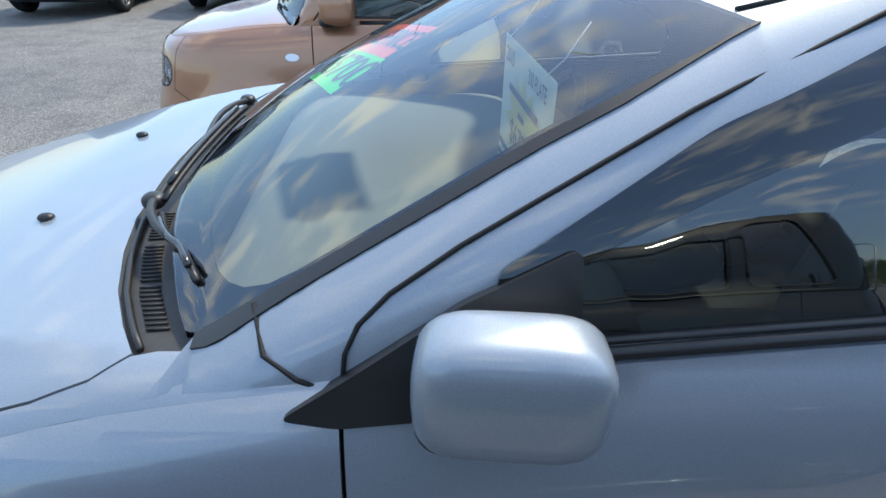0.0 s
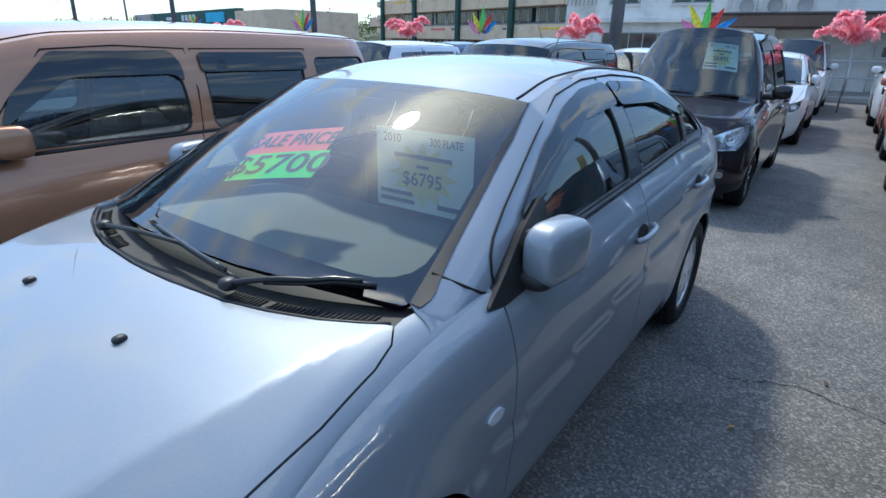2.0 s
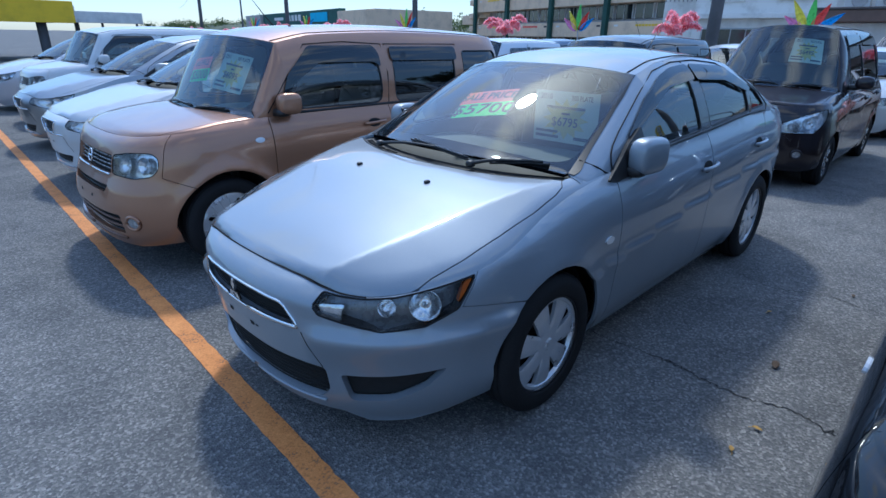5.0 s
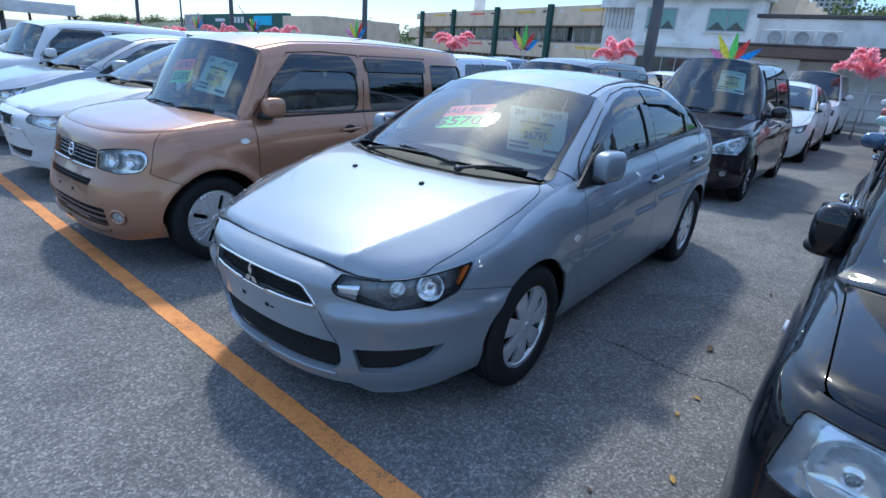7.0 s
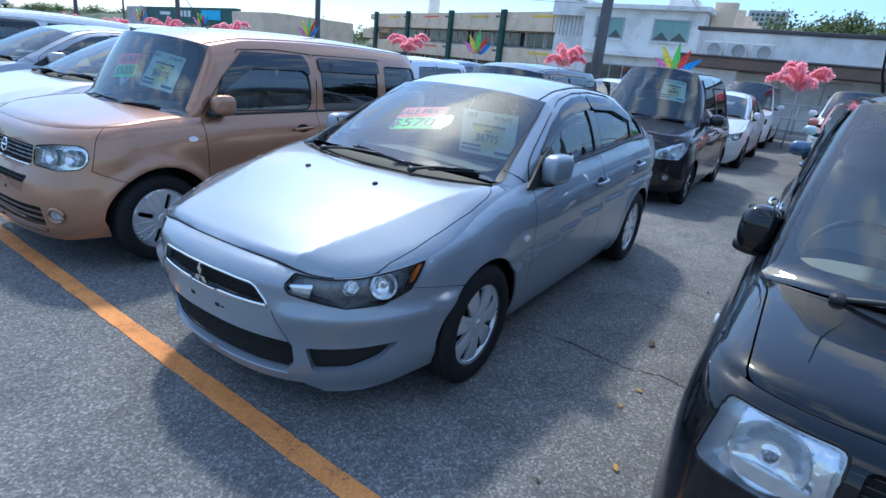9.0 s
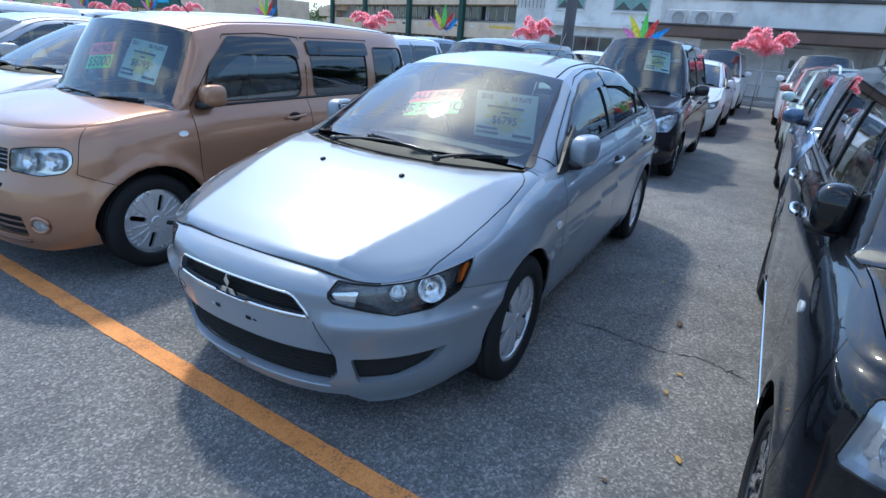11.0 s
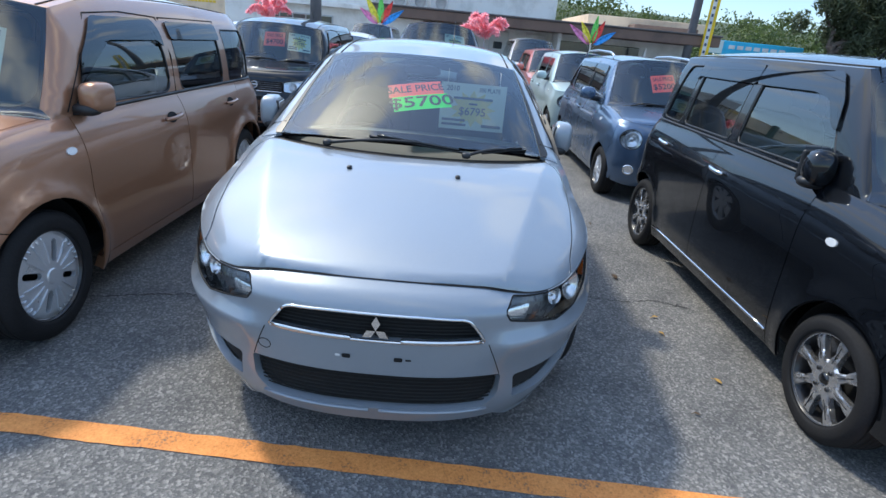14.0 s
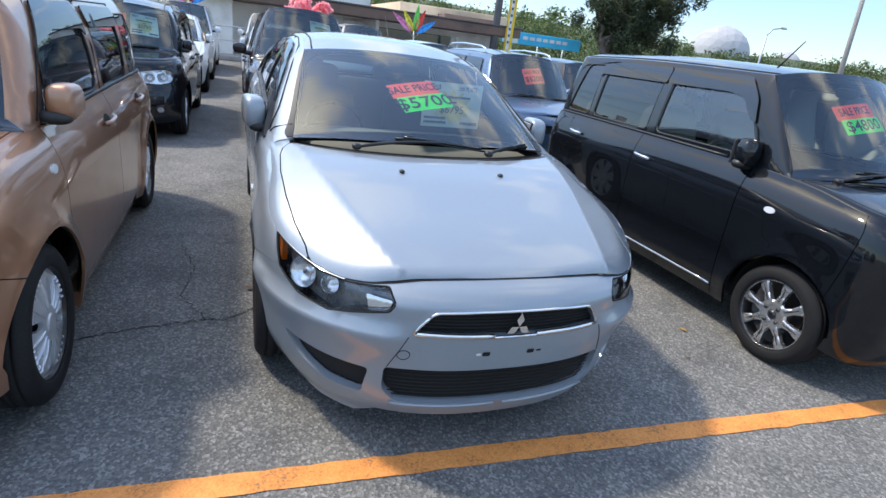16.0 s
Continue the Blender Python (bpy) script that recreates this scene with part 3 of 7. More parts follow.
    bmesh.ops.recalc_face_normals(bm, faces=bm.faces[:])
    bmesh.ops.transform(bm, matrix=mm, verts=bm.verts)
    part("rim", bm, mat, wh)
    v, f = lathe([(0.0, yo + 0.012), (rr * 0.09, yo + 0.010), (rr * 0.13, yo)], 20)
    mesh_part("hub_cap", [mm @ Vector(p) for p in v], f, M["rim"] if kind != "alloy" else M["trim"], wh)


def build_car(name, label, k, paint_mat, at, lod=0, group=""):
    root = thing(name, label, "car", pose(*at), group)
    s = Shape(k)
    step = (0.035, 0.07, 0.11)[lod]
    R, Ra, wb, belt = k["R"], k["arch"], k["wb"], k["belt"]
    P = paint_mat

    def X(x, z):
        return (s.t(x=x), z)

    def Yf(y, z):
        return (s.t(y=y, z=z), z)

    def edge(xa, xb, n=14):
        return [X(x, float(belt(x))) for x in np.linspace(xa, xb, n)]

    def arch(xa, a0, a1, n=14):
        return [X(xa + Ra * math.cos(radians(a)), R + Ra * math.sin(radians(a))) for a in np.linspace(a0, a1, n)]

    def below(xa, a):               # where an arch's leg meets the bottom
        return X(xa + Ra * math.cos(radians(a)), k["sill"])
    # rounded shoulders: the shading turns over between the upper faces and the sides
    slope = np.gradient(s.ey, np.maximum(s.ex, np.maximum.accumulate(s.ex) + 1e-6 * np.arange(len(s.ex))))

    def unit(q):
        return q / np.maximum(np.linalg.norm(q, axis=1), 1e-9)[:, None]

    def over_side(p, n):
        w = np.clip(1 - (belt(p[:, 0]) - p[:, 2]) / 0.09, 0, 1)**2
        return unit(n + w[:, None] * np.array([0, 0, 1.0]))

    def over_top(p, n):
        e_, g_ = np.interp(p[:, 0], s.ex, s.ey), np.clip(np.interp(p[:, 0], s.ex, slope), 0, 30)
        d = (e_ - np.abs(p[:, 1])) / np.sqrt(1 + g_**2)
        w = np.clip(1 - d / 0.10, 0, 1)**2
        out = unit(np.stack([-g_, np.sign(p[:, 1]), 0 * g_], 1))
        return unit(n + w[:, None] * out)

    def over_corner(p, n):
        w = np.clip(1 - (p[:, 0] - 0.22) / 0.35, 0, 1) * 0.8 + 0.0
        aim = unit(np.stack([0 * w - 0.15, 0.75 * np.sign(p[:, 1]), 0 * w + 0.65], 1))
        return unit(n * (1 - w[:, None]) + aim * w[:, None])
    soft = lod < 2
    tb, zt = s.t(x=k["bump_x"]), float(belt(k["bump_x"]))
    seam_a = k.get("seam_angle", 130)
    # front bumper and face
    half = [(0.0, float(belt(s.x0)))]
    for d in np.linspace(0.05, tb, 24):
        half.append((float(d), float(belt(np.interp(d, s.L, s.X)))))
    half += [X(a, b) for a, b in k.get("seam_mid", ())]
    half += arch(0, seam_a, 174, 8) + [X(-Ra * 0.955, k["front_z"] + 0.11), X(-Ra * 0.93, k["front_z"] + 0.04)]
    for d, z in k.get("front_bottom", [(0.75, 0.0), (0.4, 0.0)]):
        half.append((tb * d, k["front_z"] + z))
    half.append((0.0, k["front_z"]))
    full = half + [(-a, b) for a, b in half[-2:0:-1]]
    holes, lamps = [], []
    for hl in k["headlights"]:
        poly = rounded([X(x, z) if c == "x" else Yf(x, z) for c, x, z in hl["shape"]], hl.get("round", 0.02))
        lamps.append((hl, poly))
    for hl, poly in lamps:
        holes += [poly, mirrored(poly)]
    ducts = []
    for g in k["openings"]:
        poly = rounded([X(x, z) if c == "x" else Yf(x, z) for c, x, z in g["shape"]], g.get("round", 0.02))
        ducts.append((g, poly))
        holes.append(poly)
        if not g.get("middle"):
            ducts.append((g, mirrored(poly)))
            holes.append(mirrored(poly))
    panel("front_bumper", full, s.side, P, root, holes, step * 0.8, 0, 0.03, "", over_side if soft else None)
    # sides
    d1, d2, d3 = k["doors"]
    st = k["sill_top"]
    for sg in (1, -1):
        mir = (lambda q: q) if sg > 0 else mirrored
        fender = edge(k["bump_x"] + 0.004, d1 - 0.003) + [X(d1 - 0.003, st), X(d1 - 0.003, k["sill"])] + [below(0, -8)] + arch(0, -8, seam_a - 0.8) + [X(a + 0.004, b + 0.002) for a, b in k.get("seam_mid", ())[::-1]]
        panel("fender", mir(fender), s.side, P, root, (), step, 0, 0.012, "", over_side if soft else None)
        hx = k.get("door_cut", d3)
        door = edge(d1 + 0.003, d2 - 0.003) + [X(d2 - 0.003, st + 0.003), X(d1 + 0.003, st + 0.003)]
        panel("front_door", mir(door), s.side, P, root, (), step)
        rear = edge(d2 + 0.003, d3 - 0.003)
        a_hit = [a for a in np.linspace(60, 178, 30) if wb + Ra * math.cos(radians(a)) < hx - 0.003 and R + Ra * math.sin(radians(a)) > st + 0.003]
        if a_hit:
            rear += [X(hx - 0.003, R + Ra * math.sin(radians(a_hit[0])) + 0.004)] + [X(wb + (Ra + 0.004) * math.cos(radians(a)), R + (Ra + 0.004) * math.sin(radians(a))) for a in a_hit] + [X(wb - math.sqrt(max(1e-6, (Ra + 0.004)**2 - (st + 0.003 - R)**2)), st + 0.003)]
        else:
            rear += [X(hx - 0.003, st + 0.003)]
        rear += [X(d2 + 0.003, st + 0.003)]
        panel("rear_door", mir(rear), s.side, P, root, (), step)
        a0 = a_hit[0] if a_hit else 170
        quarter = edge(d3 + 0.003, s.X[-1], 30) + [(s.end, k["rear_z"])] + [(float(d), k["rear_z"]) for d in np.linspace(s.end, s.t(x=wb + Ra + 0.1), 8)[1:]] + [below(wb, 10)] + arch(wb, 0, a0 - 0.5, 14)
        if not a_hit:
            quarter += [X(hx + 0.003, st)]
        panel("rear_quarter", mir(quarter), s.side, P, root, (), step)
        rock = [X(x, st - 0.003) for x in np.linspace(d1 + 0.003, wb - math.sqrt(max(1e-6, Ra**2 - (st - R)**2)) - 0.004, 8)] + [X(wb - Ra * 0.98, k["sill"]), X(d1 + 0.003, k["sill"])]
        panel("sill", mir(rock), s.side, k.get("sill_mat", P), root, (), step, 0.0, 0.05)
        # chrome tube along the doors' lower edge draws the body seam's bright highlight
        if "sill_highlight" in k:
            p, n = surface(s.side, np.array([(X(x, st + 0.012)[0] * sg, st + 0.012) for x in np.linspace(d1 + 0.01, wb - Ra - 0.02, 14)]))
            tube("door_edge_highlight", [Vector(a) + Vector(b) * 0.002 for a, b in zip(p, n)], 0.008, k["sill_highlight"], root, sides=8)
        # dark body behind the gaps, and the wheel wells
        xs_ = k["bump_x"] + 0.015
        shell = edge(xs_, s.X[-1] - 0.12, 24) + [X(s.X[-1] - 0.12, 0.3), below(wb, 0)] + arch(wb, 0, 180) + [below(wb, 180), below(0, 0)] + arch(0, 0, 130) + [X(xs_ + 0.02, R + Ra * 0.85)]
        panel("inner_body", mir(shell), s.side, M["under"], root, (), 0.12, -0.022, 0)
        for xa in (0.0, wb):
            verts, faces = [], []
            for i, a in enumerate(np.linspace(-8, 188, 22)):
                c, sn = math.cos(radians(a)), math.sin(radians(a))
                yo = k["W"] - 0.075
                verts += [(xa + (Ra + 0.004) * c, -sg * yo, R + (Ra + 0.004) * sn), (xa + (Ra + 0.01) * c, -sg * 0.42, R + (Ra + 0.01) * sn)]
                if i:
                    faces.append((2 * i - 2, 2 * i - 1, 2 * i + 1, 2 * i))
            kk = len(verts)
            verts.append((xa, -sg * 0.42, R))
            faces += [(kk, 2 * i + 1, 2 * i - 1) for i in range(1, 22)]
            mesh_part("wheel_well", verts, faces, M["under"], root)
            wheel(root, (xa, -sg * (k["track"] - k["tw"] / 2), R), -sg, k, lod)
        # handles
        for hx2, hz in k["handles"]:
            p, n = surface(s.side, np.array([[sg * s.t(x=hx2), hz]]))
            base = Vector(p[0])
            w2 = k.get("handle_w", 0.105)
            cup = [(hx2 + w2 * 0.62 * math.cos(a), hz + 0.034 * math.sin(a)) for a in np.linspace(0, 2 * math.pi, 17)[:-1]]
            recess = panel("door_handle", mir([X(a, b) for a, b in cup]), s.side, M["under"] if k.get("handle_mat") is None else M["trim"], root, (), 0.03, 0.0015, 0)
            pts = [base + Vector((u * w2, -sg * (0.012 + 0.022 * (1 - abs(u)**4)), 0.004 + 0.006 * u)) for u in np.linspace(-1, 1, 9)]
            tube("grip", pts, 0.0125, k.get("handle_mat") or P, recess, sides=10)
        # side repeater on the fender
        if "badge" in k:
            bx, bz = k["badge"]
            lamp = [X(bx + 0.035 * math.cos(a), bz + 0.018 * math.sin(a)) for a in np.linspace(0, 2 * math.pi, 15)[:-1]]
            panel("side_repeater", mir(lamp), s.side, M["clear"], root, (), 0.02, 0.006, 0.008)
    # lamps
    for hl, poly in lamps:
        for sg, pl in ((1, poly), (-1, mirrored(poly))):
            bowl = panel("headlight", pl, s.side, hl.get("mat") or M["lamp_dark"], root, (), 0.05, -0.055, 0, "clear headlight with a dark housing")
            cen_ = np.mean(np.array(pl), 0)
            small = np.array(dense([tuple(cen_ + (np.array(q) - cen_) * 0.985) for q in pl], 0.03))
            wall, _ = surface(s.side, small)
            inn, nn = surface(s.side, small)
            wall = wall - nn * 0.003
            inn = inn - nn * 0.056
            c = len(wall)
            mesh_part("housing", list(wall) + list(inn), [(i, (i + 1) % c, c + (i + 1) % c, c + i) for i in range(c)], hl.get("wall_mat") or M["trim"], bowl)
            panel("lens", pl, s.side, M["lens"], bowl, (), 0.04, -0.002, 0)
            for ax_, x_, z_, r_ in hl.get("bowls", ()):
                ta_, tb_ = np.array(poly)[:, 0].min(), np.array(poly)[:, 0].max()
                t_ = (s.t(x=x_) if ax_ == "x" else ta_ + (tb_ - ta_) * x_ if ax_ == "f" else s.t(y=x_)) * sg
                p, n = surface(s.side, np.array([[t_, z_]]))
                n0 = (Vector(n[0]) * 0.75 + Vector((-1, 0, 0)) * 0.25).normalized()
                mt = Matrix.Translation(Vector(p[0]) - Vector(n[0]) * 0.024) @ n0.to_track_quat("Y", "Z").to_matrix().to_4x4()
                v, f = lathe([(r_ * 1.0, -0.004), (r_ * 0.9, -0.006), (r_ * 0.7, -0.014), (r_ * 0.4, -0.024), (r_ * 0.14, -0.026), (r_ * 0.12, -0.012), (0.0, -0.010)], 24)
                ref = mesh_part("reflector", [mt @ Vector(q) for q in v], f, M["lamp_silver"], bowl)
                if lod < 2 and r_ > 0.05:
                    ring = [mt @ Vector((r_ * math.cos(a), -0.002, r_ * math.sin(a))) for a in np.linspace(0, 2 * math.pi, 25)]
                    tube("bezel", ring, 0.002, M["lamp_silver"], bowl, sides=6)
                    pillow("bulb_cap", mt @ Vector((0, -0.010, 0)), (0.11 * r_, 0.11 * r_, 0.11 * r_), M["lamp_grey"], bowl, "", 2, 2, None, 12, 8)
            if "turn" in hl:
                tp = rounded([X(x, z) if c == "x" else Yf(x, z) for c, x, z in hl["turn"]], 0.012)
                panel("turn_signal", tp if sg > 0 else mirrored(tp), s.side, hl.get("turn_mat") or M["amber"], bowl, (), 0.03, -0.008, 0.02)
            if "silver" in hl:
                tp = rounded([X(x, z) if c == "x" else Yf(x, z) for c, x, z in hl["silver"]], 0.012)
                panel("chrome_insert", tp if sg > 0 else mirrored(tp), s.side, M["lamp_silver"], bowl, (), 0.03, -0.02, 0.02)
            rim = np.array(dense(pl, 0.03))
            p, n = surface(s.side, rim)
            tube("seal", [Vector(a) - Vector(b) * 0.002 for a, b in zip(p, n)] + [Vector(p[0])], 0.004, M["seam"], bowl, sides=6)
    # grille and ducts: a dark back with slats
    for g, pl in ducts:
        back = panel(g.get("name", "air_intake"), pl, s.side, M["under"], root, (), 0.06, -0.035, 0, g.get("label", ""))
        lo, hi = np.array(pl).min(0), np.array(pl).max(0)
        for z in np.arange(lo[1] + g.get("pitch", 0.022), hi[1] - 0.004, g.get("pitch", 0.022)) if g.get("pitch", 1) else ():
            tt = np.linspace(lo[0], hi[0], 60)
            ok = inside(pl, np.stack([tt, 0 * tt + z], 1))
            if ok.sum() > 3:
                p, n = surface(s.side, np.stack([tt[ok], 0 * tt[ok] + z], 1))
                tube("slat", [Vector(a) - Vector(b) * 0.020 for a, b in zip(p, n)], g.get("slat_r", 0.0035), g.get("slat_mat") or M["plastic"], back, sides=6)
        if g.get("frame"):
            p, n = surface(s.side, np.array(dense(pl, 0.02)))
            ring = [Vector(a) + Vector(b) * 0.002 for a, b in zip(p, n)]
            tube("grille_frame", ring + ring[:1], g["frame"], M["chrome"], back, "chrome grille surround", 8)
    for y_, z_, w_, h_, mat_ in k.get("marks", ()):
        q_ = [Yf(y_ + a * w_ / 2, z_ + b * h_ / 2) for a, b in ((-1, -1), (1, -1), (1, 1), (-1, 1))]
        panel("plate_hole", rounded(q_, min(w_, h_) * 0.3, 3), s.side, mat_, root, (), 0.05, 0.0015, 0)
    if "emblem" in k:
        ye, ze, re_ = k["emblem"]
        em = None
        for a in (90, 210, 330):
            ca, sa = math.cos(radians(a)), math.sin(radians(a))
            quad = [(0, 0), (re_ * 0.5 * math.cos(radians(a - 30)) * 1.155, re_ * 0.5 * math.sin(radians(a - 30)) * 1.155), (re_ * ca, re_ * sa), (re_ * 0.5 * math.cos(radians(a + 30)) * 1.155, re_ * 0.5 * math.sin(radians(a + 30)) * 1.155)]
            o = panel("badge", [Yf(ye + u * 0.94, ze + v) for u, v in quad], s.side, M["chrome"], em or root, (), 0.05, 0.012, 0.010, "plain chrome front badge" if em is None else "")
            em = em or o
    if "ring_emblem" in k:
        ye, ze, re_ = k["ring_emblem"]
        p, n = surface(s.side, np.array([Yf(ye + re_ * math.cos(a), ze + re_ * math.sin(a)) for a in np.linspace(0, 2 * math.pi, 25)]))
        em = tube("badge", [Vector(a) + Vector(b) * 0.006 for a, b in zip(p, n)], 0.006, M["chrome"], root, "plain round chrome badge", 8)
        p, n = surface(s.side, np.array([Yf(ye + u * re_, ze) for u in (-1.1, -0.5, 0, 0.5, 1.1)]))
        tube("badge_bar", [Vector(a) + Vector(b) * 0.008 for a, b in zip(p, n)], 0.008, M["chrome"], em, sides=8)
    for nm_, pts_, r_, mat_ in k.get("front_lines", ()):
        for sg in (1, -1):
            p, n = surface(s.side, np.array([Yf(sg * a, b) for a, b in pts_]))
            tube(nm_, [Vector(a) + Vector(b) * (0.0003 if r_ < 0.004 else 0.003) for a, b in zip(p, n)], r_, mat_, root, sides=8)
    if "tow_cover" in k:
        ya_, za_, ra_ = k["tow_cover"]
        p, n = surface(s.side, np.array([Yf(ya_ + ra_ * math.cos(a), za_ + ra_ * math.sin(a)) for a in np.linspace(0, 2 * math.pi, 25)]))
        tube("tow_cover_gap", [Vector(a) + Vector(b) * 0.0002 for a, b in zip(p, n)], 0.0016, M["seam"], root, sides=5)
    for y_, z_, r_ in k.get("fogs", ()):
        for sg in (1, -1):
            q_ = [Yf(sg * (y_ + r_ * math.cos(a)), z_ + r_ * math.sin(a)) for a in np.linspace(0, 2 * math.pi, 19)[:-1]]
            fg = panel("fog_lamp", q_, s.side, M["lamp_silver"] if k.get("fog_chrome") else M["lamp_grey"], root, (), 0.04, 0.003, 0.01)
            p, n = surface(s.side, np.array(q_))
            ring = [Vector(a) + Vector(b) * 0.004 for a, b in zip(p, n)]
            tube("fog_ring", ring + ring[:1], 0.012, M["chrome"] if k.get("fog_chrome") else P, fg, sides=8)
    # bonnet and the tops of the wings
    hood = list(k["hood"])          # left seam from the rear forward; then along the front edge to the middle
    rear_line = k["hood_rear"]      # rear edge from the left corner to the middle
    yj = abs(hood[-1][1])
    nf_ = int(np.argmax(s.ey))
    xe = float(np.interp(yj, s.ey[:nf_], s.ex[:nf_]))
    hood = [(max(a, xe + 0.014 + 0.002 * i), b) for i, (a, b) in enumerate(hood[::-1])][::-1]
    if hood[-1][0] > xe + 0.03:
        hood.append((xe + 0.014, hood[-1][1] + 0.004))
    front = [(float(a) + 0.0025, float(-b) * 0.998) for a, b in zip(s.ex, s.ey) if a < hood[-1][0] + 0.25 and b < yj - 0.01][::-1]
    front = front[::2] + [(float(s.ex[0]) + 0.004, 0.0)]
    left = hood + front
    poly = left + flipped(left[::-1][1:]) + flipped(rear_line[1:-1]) + [rear_line[-1]] + rear_line[::-1][1:-1]
    panel("bonnet", poly, s.top, P, root, (), step * (0.55 if "fold" in k and lod == 0 else 0.8), 0, 0.02, "", over_top if soft else None)
    if "fold" in k and lod == 0:     # the shut line across the nose
        m_ = s.ey[:nf_] < 0.60
        nose_ = [Vector((a, -b, c)) for a, b, c in zip(s.ex[:nf_][m_], s.ey[:nf_][m_], s.ez[:nf_][m_])][::4]
        tube("bonnet_gap", [Vector((v.x, -v.y, v.z)) for v in nose_[:0:-1]] + nose_, 0.0026, M["seam"], root, sides=6)
    e = [(float(a), float(-b)) for a, b in zip(s.ex, s.ey) if a < d1 and b > yj + 0.004]
    e = e[::5] + [e[-1]]
    g = 0.005
    corner = k["A"][0]
    yc = float(s.glassy(np.array([corner[0]]), np.array([corner[1]]))[0, 1])
    wing = e + [(e[-1][0], yc + 0.01)] + k.get("wing_in", [(corner[0], yc + 0.01)]) + [(a, b - g) for a, b in hood]
    for sg in (1, -1):
        panel("wing_top", wing if sg > 0 else flipped(wing), s.top, P, root, (), step * (0.35 if "fold" in k and lod == 0 else 0.8), 0, 0.02, "", over_top if soft else None)
    # boot lid, or the ledge under the rear window
    xb = k["C"][0][0] - 0.06
    e = [(float(a), float(-b)) for a, b in zip(s.ex, s.ey) if a > xb]
    e = e[::3] + [e[-1]]
    deck = e + flipped(e[::-1]) if e[-1][1] < -0.02 else e[:-1] + flipped(e[:-1][::-1])
    panel("rear_ledge" if k.get("hatch") else "boot_lid", deck, s.top, P, root, (), step * 1.5, -0.002, 0.02)
    # cowl between the bonnet and the windscreen
    cc = k["ws"]
    cowl = [(rear_line[0][0] - 0.01, rear_line[0][1])] + [(a - 0.01, b) for a, b in rear_line[1:]] + flipped([(a - 0.01, b) for a, b in rear_line[::-1][1:]])
    cw_y, cw_x = k.get("cowl_end", (-yc, corner[0] + 0.03))
    back_pts = [(cc[0] + (cw_x - cc[0]) * abs(p)**2.3 + 0.03, p * cw_y) for p in np.linspace(1, -1, 15)]
    cw = panel("cowl", cowl + [(a, b) for a, b in back_pts], s.top, M["cowl"], root, (), 0.06, -0.014, 0, "weathered grey plastic cowl with vents")
    rl = np.array(rear_line + flipped(rear_line[::-1][1:]), float)
    rl = rl[np.argsort(rl[:, 1])]
    if lod == 0:
        yy = np.linspace(rl[0, 1] * 0.985, rl[-1, 1] * 0.985, 41)
        xx = np.interp(yy, rl[:, 1], rl[:, 0])
        pp, nn_ = surface(s.top, np.stack([xx + 0.012, yy], 1))
        tube("rubber_lip", [Vector(q) - Vector(n_) * 0.006 for q, n_ in zip(pp, nn_)], 0.006, M["plastic"], cw, sides=6)
        for y0, y1 in ((-0.64, -0.53), (-0.51, -0.40), (-0.37, -0.27), (0.27, 0.37), (0.40, 0.51), (0.53, 0.64)):
            ya_ = np.linspace(y0, y1, 5)
            xa_ = np.interp(ya_, rl[:, 1], rl[:, 0])
            patch = [(float(q) + 0.032, float(r)) for q, r in zip(xa_, ya_)] + [(float(q) + 0.062, float(r)) for q, r in zip(xa_[::-1], ya_[::-1])]
            vent = panel("vent", patch, s.top, M["seam"], cw, (), 0.03, -0.0125, 0)
            for yr in np.linspace(y0, y1, 10):
                xr2 = float(np.interp(yr, rl[:, 1], rl[:, 0]))
                pr, nr_ = surface(s.top, np.array([[xr2 + 0.03, yr], [xr2 + 0.064, yr]]))
                tube("rib", [Vector(q) - Vector(n_) * 0.011 for q, n_ in zip(pr, nr_)], 0.0022, M["cowl"], vent, sides=5)
    # windscreen, rear window, roof
    W_, yw, ln = s.sheet(k["A"], k["ws"])
    B_, yb, lb = s.sheet(k["C"], k["bw"])
    low_w = k.get("screen_corner", [(0.97, 0.0), (1.0, 0.03)])
    foot = k.get("screen_foot", 0.0) * ln
    out_w = [(-yw * a, ln * b) for a, b in low_w[::-1]] + [(-0.3 * yw, foot), (0, foot), (0.3 * yw, foot)] + [(yw * a, ln * b) for a, b in low_w] + [(yw, ln), (0, ln), (-yw, ln)]
    fz, fs = k.get("frit", 0.085), k.get("frit_side", 0.978)
    in_w = rounded([(yw * a, ln * b) for a, b in ((-fs, fz + 0.02), (-0.5, fz), (0.5, fz), (fs, fz + 0.02), (fs - 0.01, 0.955), (0.01 - fs, 0.955))], k.get("frit_round", 0.12), 6)
    for sg in (1, -1) if "screen_foot" not in k else ():
        panel("screen_corner", [(sg * yw * a, ln * b) for a, b in low_w + [(1.0, 0.0)]], W_, P, root, (), 0.02, 0.0015, 0.012)
    panel("windscreen_border", out_w, W_, M["frit"], root, (in_w,), 0.05, -0.004, 0.01)
    panel("windscreen", out_w, W_, k.get("screen_mat") or M["glass"], root, (), 0.05, 0.001, 0, "tinted windscreen mirroring the sky").visible_shadow = False
    out_b = [(yb * a, lb * b) for a, b in ((-1, 0), (0, 0), (1, 0), (1, 1), (0, 1), (-1, 1))]
    in_b = rounded([(yb * a, lb * b) for a, b in ((-0.9, 0.08), (0.9, 0.08), (0.88, 0.92), (-0.88, 0.92))], 0.08, 5)
    panel("rear_window_frame", out_b, B_, P if k.get("hatch") else M["trim"], root, (in_b,), 0.07, -0.003, 0.01)
